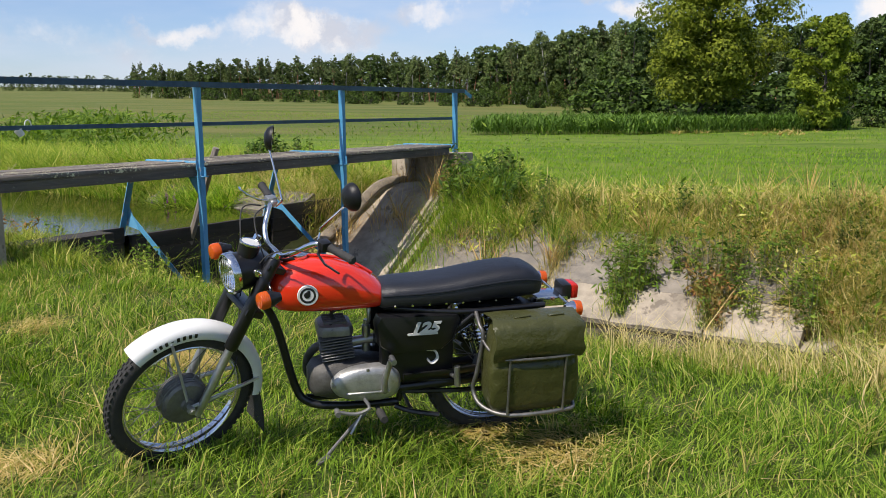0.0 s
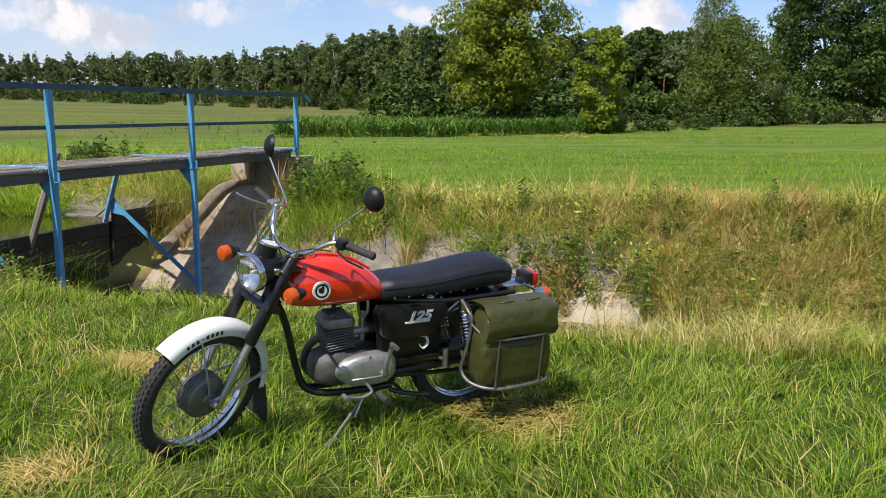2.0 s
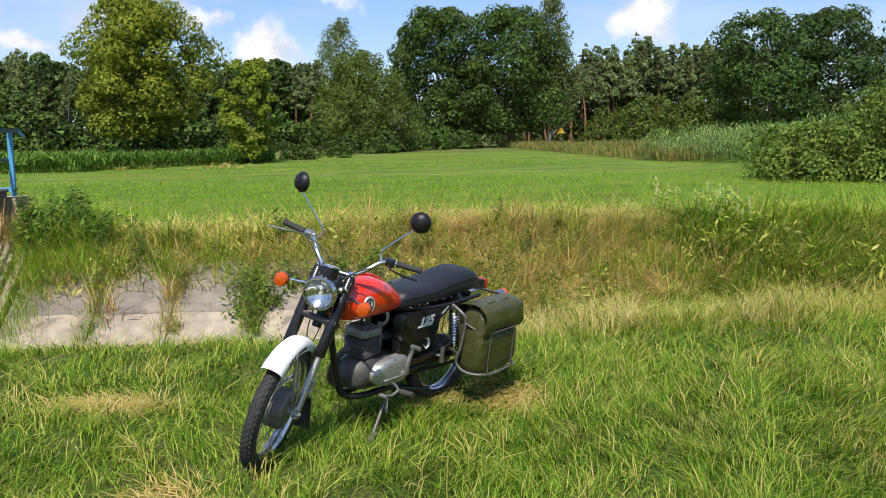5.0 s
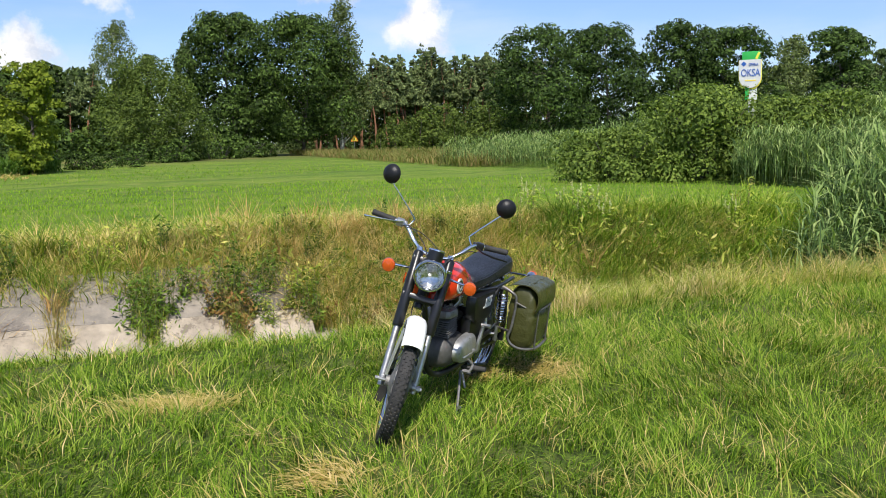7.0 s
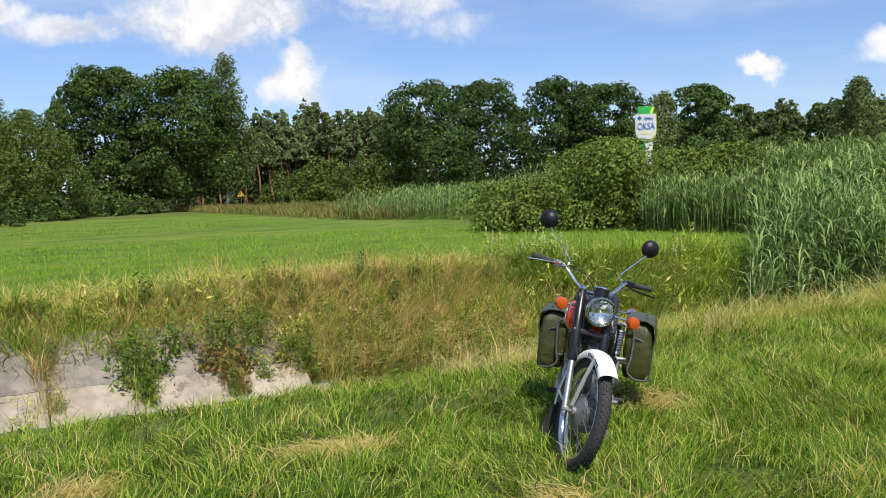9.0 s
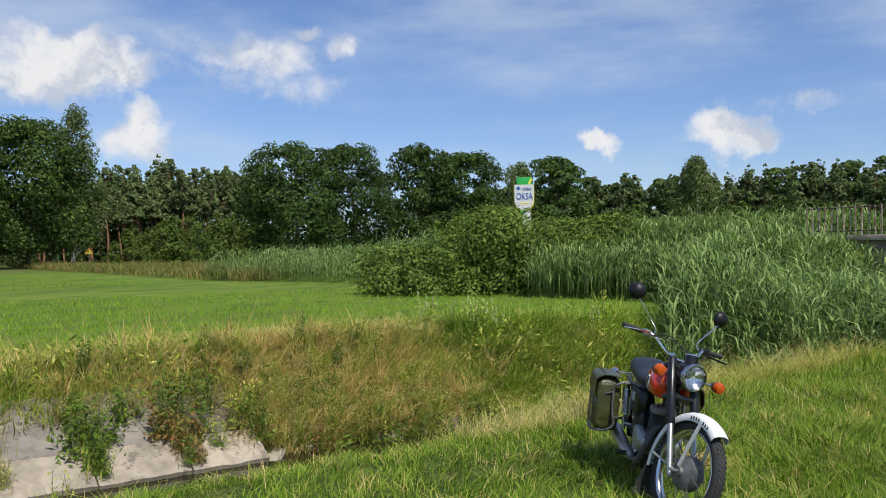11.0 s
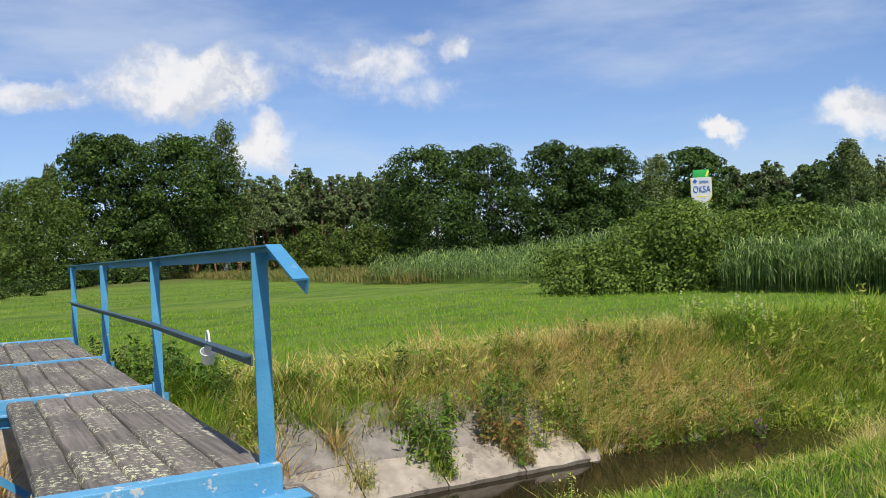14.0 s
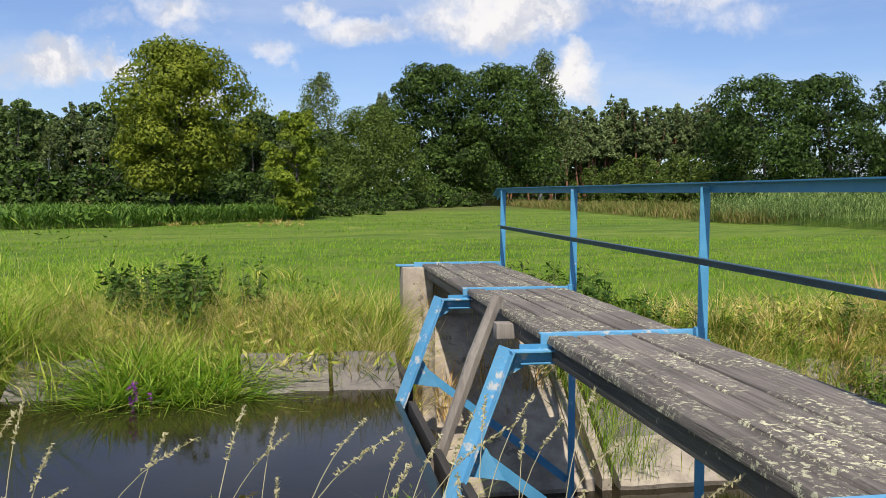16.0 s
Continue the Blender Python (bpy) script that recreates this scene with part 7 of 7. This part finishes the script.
leaf_cover("thicket_leaves", 2600, 2.6, 4.7, -15.0, -10.8, 0.6, NETTLE, 0.026, "tall dark leafy herbs where the stream meets the reeds", 0.46, 6.0, 1.8)
leaf_cover("thicket_cover", 2400, 1.8, 4.6, -15.5, -10.4, 0.6, BANK, 0.04, "leafy herbs among the rank grass", 0.5, 1.0, 1.6)
verge("pool_green", 9000, 3.3, 5.6, 1.3, 10.0, 0.25, 0.6, SEDGE, "fresh green grass on the pool's far bank", 0.3, wide=(0.008, 0.018), droop=1.0, seed=8.1, f=1.9)
leaf_cover("pool_cover", 7000, 3.4, 6.2, 1.3, 12.0, 0.5, BANK, 0.04, "leafy weeds on the pool's far bank", 0.5, 3.0, 2.0)
leaf_cover("pool_dark_cover", 9000, 4.0, 6.2, 2.0, 8.0, 0.62, WEED, 0.022, "dark leafy weeds among the grass on the pool's far bank", 0.46, 5.0, 1.5)
verge("pool_dark_grass", 7000, 3.4, 6.0, 1.6, 9.0, 0.35, 0.75, WEED, "dark green tufts on the pool's far bank", 0.5, wide=(0.008, 0.016), droop=1.2, seed=6.2, f=1.8)
leaf_cover("abutment_cover", 3000, 4.6, 6.3, -1.7, -0.35, 0.6, NETTLE, 0.042, "dark nettle leaves beside the abutment", 0.44, 8.0, 2.9)
leaf_cover("slab_cover", 1100, 3.3, 4.5, -6.4, -3.6, 0.3, WEED, 0.035, "weeds spreading over the bank slabs", 0.62, 3.3, 2.4)
SORREL = leafy("sorrel_stalks", [(0.322, 0.172, 0.069), (0.528, 0.324, 0.132), (0.648, 0.468, 0.204)], 1.2, (0.28, 0.26, 0.07), 0.3, 0.6, lift=0.55)
away_from_hay = lambda s, l: ((l > -6.4) & (s > 4.15)) | (l < -10.0)
verge("dark_tufts", 5500, 2.9, 5.6, -14.0, -0.5, 0.32, 0.66, WEED, "dark green grass tufts on the far bank", 0.66, wide=(0.008, 0.018), droop=1.0, seed=2.4, f=3.3, per=40, keep=away_from_hay)
verge("fresh_tufts", 12000, 2.9, 5.8, -14.0, -0.5, 0.32, 0.66, SEDGE, "fresh yellow-green grass tufts on the far bank", 0.66, wide=(0.007, 0.015), droop=0.8, seed=5.7, f=3.0, per=40, keep=lambda s, l: (l < -6.4) | (s > 4.1))
verge("dark_stream_tufts", 4200, 2.9, 5.2, -14.6, -10.6, 0.4, 0.75, WEED, "dark green rank tufts along the stream", 0.5, wide=(0.010, 0.020), droop=1.0, seed=9.4, f=2.2, per=40)
verge("brown_stalks", 3600, 3.4, 6.2, -13.0, 7.0, 0.5, 0.85, SORREL, "rust-brown seeding stalks on the far bank", 0.52, wide=(0.008, 0.017), droop=0.6, seed=4.6, f=1.9, per=28)
verge("green_hay_tufts", 4200, 3.2, 5.4, -10.2, -6.3, 0.4, 0.7, BANK, "green tufts standing in the bleached grass", 0.55, wide=(0.010, 0.020), droop=0.8, seed=8.6, f=3.1, per=30)
verge("bank_hay", 21000, 3.2, 6.1, -10.6, -6.0, 0.22, 0.55, HAY, "pale sun-bleached grass lying over the far bank", 0.25, wide=(0.007, 0.015), droop=1.2, seed=2.8, f=1.5)
verge("slab_hay", 4500, 3.8, 5.4, -5.8, -0.6, 0.25, 0.55, HAY, "pale dry grass above the bank slabs", 0.5, wide=(0.006, 0.013), droop=1.0, seed=7.1, f=1.8)
verge("pool_hay", 5000, 3.5, 5.4, 1.3, 6.5, 0.3, 0.7, HAY, "pale dry grass on the pool's far bank", 0.4, wide=(0.006, 0.012), droop=1.0, seed=5.1, f=1.8)
verge("near_hay", 2200, -1.9, -0.3, -13.0, -6.3, 0.25, 0.55, HAY, "pale dry grass along the near bank", 0.4, wide=(0.004, 0.008), droop=1.1, seed=3.1, f=1.5, keep=thins_out)
verge("bank_stalks", 1600, 3.8, 6.2, -14.5, 8.0, 0.6, 1.0, STRAW, "thin tall grass stalks standing over the far bank", 0.2, wide=(0.004, 0.008), droop=0.5, seed=6.6, per=3)
x, y, s, l = scatter(42000, 22.0, 75.0, -20.0, 75.0)
ok = (RNG.random(len(x)) < np.clip(patchy(x, y, 0.12, 1.0), 0.2, 1)) & (y > 40 + 0.1 * x)
x, y = x[ok], y[ok]
n = len(x)
stuff("field_weeds", blades("field_weeds", np.stack([x, y, height(x, y) - 0.02], -1), RNG.uniform(0.08, 0.3, n), RNG.uniform(0.02, 0.04, n), RNG.uniform(0.2, 1.4, n), RNG.uniform(0, 6.28, n), MEADOW), "rough uncut strip beyond the meadow", "weeds")
MAIZE = leafy("maize_leaf", [(0.048, 0.096, 0.016), (0.09, 0.171, 0.027), (0.17, 0.27, 0.05)], 0.3, None, 0.25, lift=0.15)
x = RNG.uniform(-7.0, 17.5, 12000)
depth = RNG.random(12000) ** 1.6 * 13.0
y = 54.0 + 0.012 * (x + 7.0) ** 2 + 0.4 * np.sin(x * 1.3) + depth
stuff("maize_field", blades("maize_field", np.stack([x, y, height(x, y) - 0.02 + RNG.uniform(0, 0.7, len(x))], -1), RNG.uniform(0.5, 0.85, len(x)), RNG.uniform(0.07, 0.13, len(x)), RNG.uniform(0.3, 1.3, len(x)), RNG.uniform(0, 6.28, len(x)), MAIZE), "strip of tall green maize before the wood", "crop")
verge("field_edge_straw", 2600, 45.0, 56.0, 2.0, 24.0, 0.15, 0.35, STRAW, "dry pale grass at the edge of the maize", 0.35, wide=(0.03, 0.06), droop=1.2, seed=1.1, f=0.7)
verge("lush_pool_grass", 16000, 4.6, 17.0, 5.0, 28.0, 0.35, 0.8, SEDGE, "lush tall grass beyond the pool", 0.25, wide=(0.008, 0.018), droop=1.1, seed=3.9, f=0.6)
verge("pool_edge_grass", 14000, 3.1, 4.8, 5.4, 20.0, 0.7, 1.35, SEDGE, "tall green grass hanging over the pool's far edge", 0.0, wide=(0.010, 0.022), droop=1.3, seed=6.9, f=0.9)
leaf_cover("willowherb_thicket", 5200, 12.0, 20.0, 23.5, 34.0, 1.55, WEED, 0.11, "thicket of tall leafy weeds in the field", 0.22, 5.0, 0.5)
leaf_cover("field_docks", 1300, 24.0, 44.0, 8.0, 30.0, 0.9, WEED, 0.10, "scattered tall weeds in the field", 0.74, 2.0, 0.6)
# bleached straw lying on top of the bank grass
sm, lm = RNG.uniform(3.3, 6.2, 9000), RNG.normal(-8.0, 1.5, 9000)
x, y = xy_of(sm, lm)
ok = patchy(x, y, 1.6, 2.0) > 0.36
x, y = x[ok], y[ok]
n = len(x)
stuff("lodged_straw", blades("lodged_straw", np.stack([x, y, height(x, y) + RNG.uniform(0.08, 0.42, n)], -1), RNG.uniform(0.08, 0.16, n), RNG.uniform(0.007, 0.013, n), RNG.uniform(1.2, 3.2, n), RNG.normal(-2.0, 1.1, n), HAY, 0.45), "bleached straw lodged over the far bank", "grass")
# tufts in the slab joints
for j, (lc, hh, cnt, mat, nm, lab) in enumerate(((-4.05, 0.6, 500, BANK, "joint_grass", "rough grass between the bank slabs"), (-5.2, 0.6, 600, STRAW, "joint_grass", "dry grass between the bank slabs"), (-0.75, 0.75, 900, SEDGE, "joint_grass", "long grass growing between the bank slabs"), (-1.84, 0.4, 700, SEDGE, "joint_grass", "grass growing between the bank slabs"), (-2.92, 0.55, 550, STRAW, "joint_grass", "yellowing grass between the bank slabs"))):
    s = RNG.uniform(2.98, 4.5, cnt)
    l = lc + RNG.normal(0, 0.22 if lc == -0.75 else 0.11, cnt)
    px, py = POST.x + s * ALONG.x + l * UPSTREAM.x, POST.y + s * ALONG.y + l * UPSTREAM.y
    z = -1.13 + (s - 2.98) / 1.47 * 0.89 - 0.03
    tagged(new(nm, blades(nm, np.stack([px, py, z], -1), RNG.uniform(0.4, 1.0, cnt) * hh * 0.8, RNG.uniform(0.005, 0.01, cnt), RNG.uniform(0.2, 0.9, cnt), RNG.normal(-1.9, 0.9, cnt), mat)), lab, "grass", "tufts in the slab joints", kind="stuff")


def weed(tall, wide, mat, seed, label, stems=8, per=34, leaf=0.04, flower=None, branchy=0.5, name="weed_plant"):
    """An airy wild plant: thin single stems with small narrow leaves, thinning towards the tips."""
    rng = np.random.default_rng(seed)
    ob = thing(name, label, "plant", None, "wild plants on the banks")
    cs, ns = [], []
    for k in range(stems):
        a = rng.uniform(0, 6.28)
        reach = wide * rng.uniform(0.15, 0.55)
        tip = Vector((math.cos(a) * reach, math.sin(a) * reach, tall * rng.uniform(0.55, 1.0)))
        foot = Vector((tip.x * 0.7 + rng.normal() * 0.04, tip.y * 0.7 + rng.normal() * 0.04, -0.06))
        mid = foot.lerp(tip, 0.5) + Vector((rng.normal() * 0.02, rng.normal() * 0.02, 0.05 * tall))
        part("stem", G().tube([foot, mid, tip], [0.005, 0.004, 0.0015], 4), STEMS, ob)
        for q in range(per):
            f = rng.random() ** 1.7
            p = foot.lerp(mid, f * 2) if f < 0.5 else mid.lerp(tip, f * 2 - 1)
            sp = (0.025 + 0.085 * branchy * (1.05 - f))
            o = rng.normal(size=2) * sp
            cs.append((p.x + o[0], p.y + o[1], p.z + rng.normal() * 0.02 + abs(o[0]) * 0.4))
            ns.append((o[0] * 6 + rng.normal() * 0.5, o[1] * 6 + rng.normal() * 0.5, 0.9))
        if flower:
            fc = [(tip.x + rng.normal() * 0.011, tip.y + rng.normal() * 0.011, tip.z + rng.uniform(-0.14, 0.03)) for _ in range(46)]
            fl = new("flower_spike", leaves("flower_spike", np.array(fc), rng.normal(size=(len(fc), 3)), np.full(len(fc), 0.02), flower, 1.2))
            fl.parent = ob
            tagged(fl, "purple flower spike" if flower is PURPLE else "pale yellow flower head")
    cr = new("foliage", leaves("foliage", np.array(cs), np.array(ns), leaf * rng.uniform(0.55, 1.3, len(cs)), mat, 2.3))
    cr.parent = ob
    return ob


def slab_z(s):
    return -1.13 + (s - 2.98) / 1.47 * 0.89


WILD = {
    "mugwort": [weed(0.85, 0.42, WEED, 300 + k, "thin dark green mugwort growing on the stream bank", 9, 36, 0.038) for k in range(3)],
    "nettle": [weed(1.1, 0.4, NETTLE, 310 + k, "tall dark nettle stalks on the bank", 9, 40, 0.05, branchy=0.35) for k in range(3)],
    "dock": [weed(0.62, 0.55, RUST, 320 + k, "dock with reddish leaves on the bank", 8, 30, 0.05) for k in range(2)],
    "herb": [weed(0.7, 0.5, BANK, 330 + k, "yellowing wild herb in the dry grass", 8, 30, 0.036) for k in range(3)],
    "loosestrife": [weed(0.85, 0.35, WEED, 340, "purple loosestrife at the water's edge", 6, 40, 0.05, PURPLE)],
    "tansy": [weed(0.85, 0.5, SEDGE, 350, "tall weed with pale flower heads on the bank", 6, 36, 0.045, PALE)],
}
first = set()
rw = random.Random(31)


def set_weed(kind, s, l, size=1.0, slab=False):
    px, py = xy_of(s, l)
    z = slab_z(s) + 0.02 if slab else on_ground(px, py)
    src = rw.choice(WILD[kind])
    f = size * rw.uniform(0.8, 1.15)
    mm = Matrix.LocRotScale((px, py, z), Euler((rw.gauss(0, 0.06), rw.gauss(0, 0.06), rw.uniform(0, 6.28))), Vector((f, f, f)))
    if src not in first:
        first.add(src)
        src.matrix_world = mm
    else:
        copy_thing(src, mm).scale = mm.to_scale()


# in the slab joints
for kind, s, l, f in (("mugwort", 3.3, -4.0, 1.05), ("mugwort", 3.5, -4.1, 0.9), ("mugwort", 3.75, -3.98, 0.8), ("mugwort", 3.12, -4.05, 0.7), ("mugwort", 3.1, -5.2, 0.6), ("dock", 3.1, -5.35, 0.6), ("herb", 3.15, -2.95, 0.45), ("herb", 3.2, -1.86, 0.45), ("mugwort", 3.2, -4.15, 0.7), ("mugwort", 3.65, -4.25, 0.9), ("dock", 3.4, -5.25, 0.9),
                      ("dock", 3.55, -5.0, 0.7), ("mugwort", 3.6, -5.1, 1.0), ("mugwort", 3.8, -5.3, 0.95), ("mugwort", 3.45, -5.5, 0.8), ("herb", 3.3, -5.7, 0.7), ("mugwort", 3.9, -4.7, 0.8), ("mugwort", 3.95, -5.7, 0.8),
                      ("mugwort", 3.9, -2.95, 0.6), ("herb", 3.6, -6.0, 0.9), ("mugwort", 3.3, -6.25, 0.8), ("herb", 3.75, -6.3, 1.0), ("herb", 4.0, -1.7, 0.6)):
    set_weed(kind, s, l, f, True)
# on the banks
for kind, cnt, s0, s1, l0, l1, f in (("herb", 22, 4.2, 5.3, -9.5, -0.8, 0.75), ("mugwort", 12, 4.1, 5.0, -9.0, -0.8, 0.7), ("mugwort", 10, 4.7, 6.2, -1.6, -0.4, 1.05), ("nettle", 6, 4.8, 6.3, -1.3, -0.4, 0.85),
                                     ("mugwort", 12, 3.1, 4.9, -10.5, -6.5, 0.7), ("herb", 14, 3.0, 4.8, -10.5, -6.5, 0.75), ("dock", 8, 2.95, 4.2, -10.5, -6.5, 0.7), ("nettle", 10, 4.2, 5.2, -9.5, -1.0, 0.6), ("nettle", 26, 4.7, 5.9, 2.9, 4.7, 0.95), ("herb", 12, 2.4, 5.4, -15.0, -10.5, 1.1), ("tansy", 5, 2.6, 5.4, -14.5, -10.5, 1.0), ("herb", 10, 4.2, 6.0, 2.0, 7.0, 0.9), ("mugwort", 8, 4.4, 6.0, 3.0, 9.0, 0.8), ("dock", 5, 4.0, 6.0, 6.0, 11.0, 1.0),
                                     ("herb", 10, 3.0, 4.2, -11.0, -6.6, 0.7), ("dock", 5, 2.9, 3.6, -11.0, -6.8, 0.6), ("mugwort", 7, 3.0, 4.0, -10.5, -6.6, 0.6), ("tansy", 5, 4.6, 5.6, -12.5, -9.8, 0.85),
                                     ("mugwort", 9, 4.3, 5.8, -14.0, -9.8, 0.85), ("herb", 6, -1.7, -0.4, -4.0, -0.5, 0.5), ("herb", 8, -1.8, -0.3, -12.0, -5.0, 0.7), ("dock", 4, -1.4, -0.3, 1.7, 3.0, 0.7)):
    for _ in range(cnt):
        set_weed(kind, rw.uniform(s0, s1), rw.uniform(l0, l1), f)
for s, l in ((2.75, 3.9), (2.6, -9.2)):
    set_weed("loosestrife", s, l, 0.95)
for s, l in ((-0.6, 2.1), (-1.7, -0.45), (-1.4, -0.8)):
    set_weed("mugwort", s, l, 0.6)
# seed-bearing stalks on the pool's near bank
rnd = random.Random(5)
for k in range(48):
    s, l = rnd.uniform(-2.5, -1.4), rnd.uniform(1.3, 4.4)
    px, py = xy_of(s, l)
    h = rnd.uniform(0.6, 1.0)
    ob = thing("grass_stalk", "dry grass stalk with a pale seed head on the near bank", "grass", Matrix.Translation((px, py, on_ground(px, py))), "dry grass stalks by the pool")
    a = rnd.gauss(0.2, 0.7)
    bow = h * rnd.uniform(0.3, 0.75)
    dx, dy = math.cos(a) * bow, math.sin(a) * bow
    tip = Vector((dx, dy, h))
    part("stem", G().tube([(0, 0, -0.02), (dx * 0.25, dy * 0.25, h * 0.55), (dx * 0.6, dy * 0.6, h * 0.85), tip], [0.0028, 0.0024, 0.002, 0.0012], 5, 3), SEED, ob)
    rng = np.random.default_rng(900 + k)
    t = (np.arange(40) + rng.uniform(0, 1, 40)) / 40
    lean_back = Vector((dx * 0.4, dy * 0.4, h * 0.13))
    c = np.array(tip)[None] - t[:, None] * np.array(lean_back)[None] + rng.normal(size=(40, 3)).clip(-1.3, 1.3) * 0.005
    hd = new("seed_head", leaves("seed_head", c, rng.normal(size=(40, 3)), np.full(40, 0.011), SEED, 2.4))
    hd.parent = ob
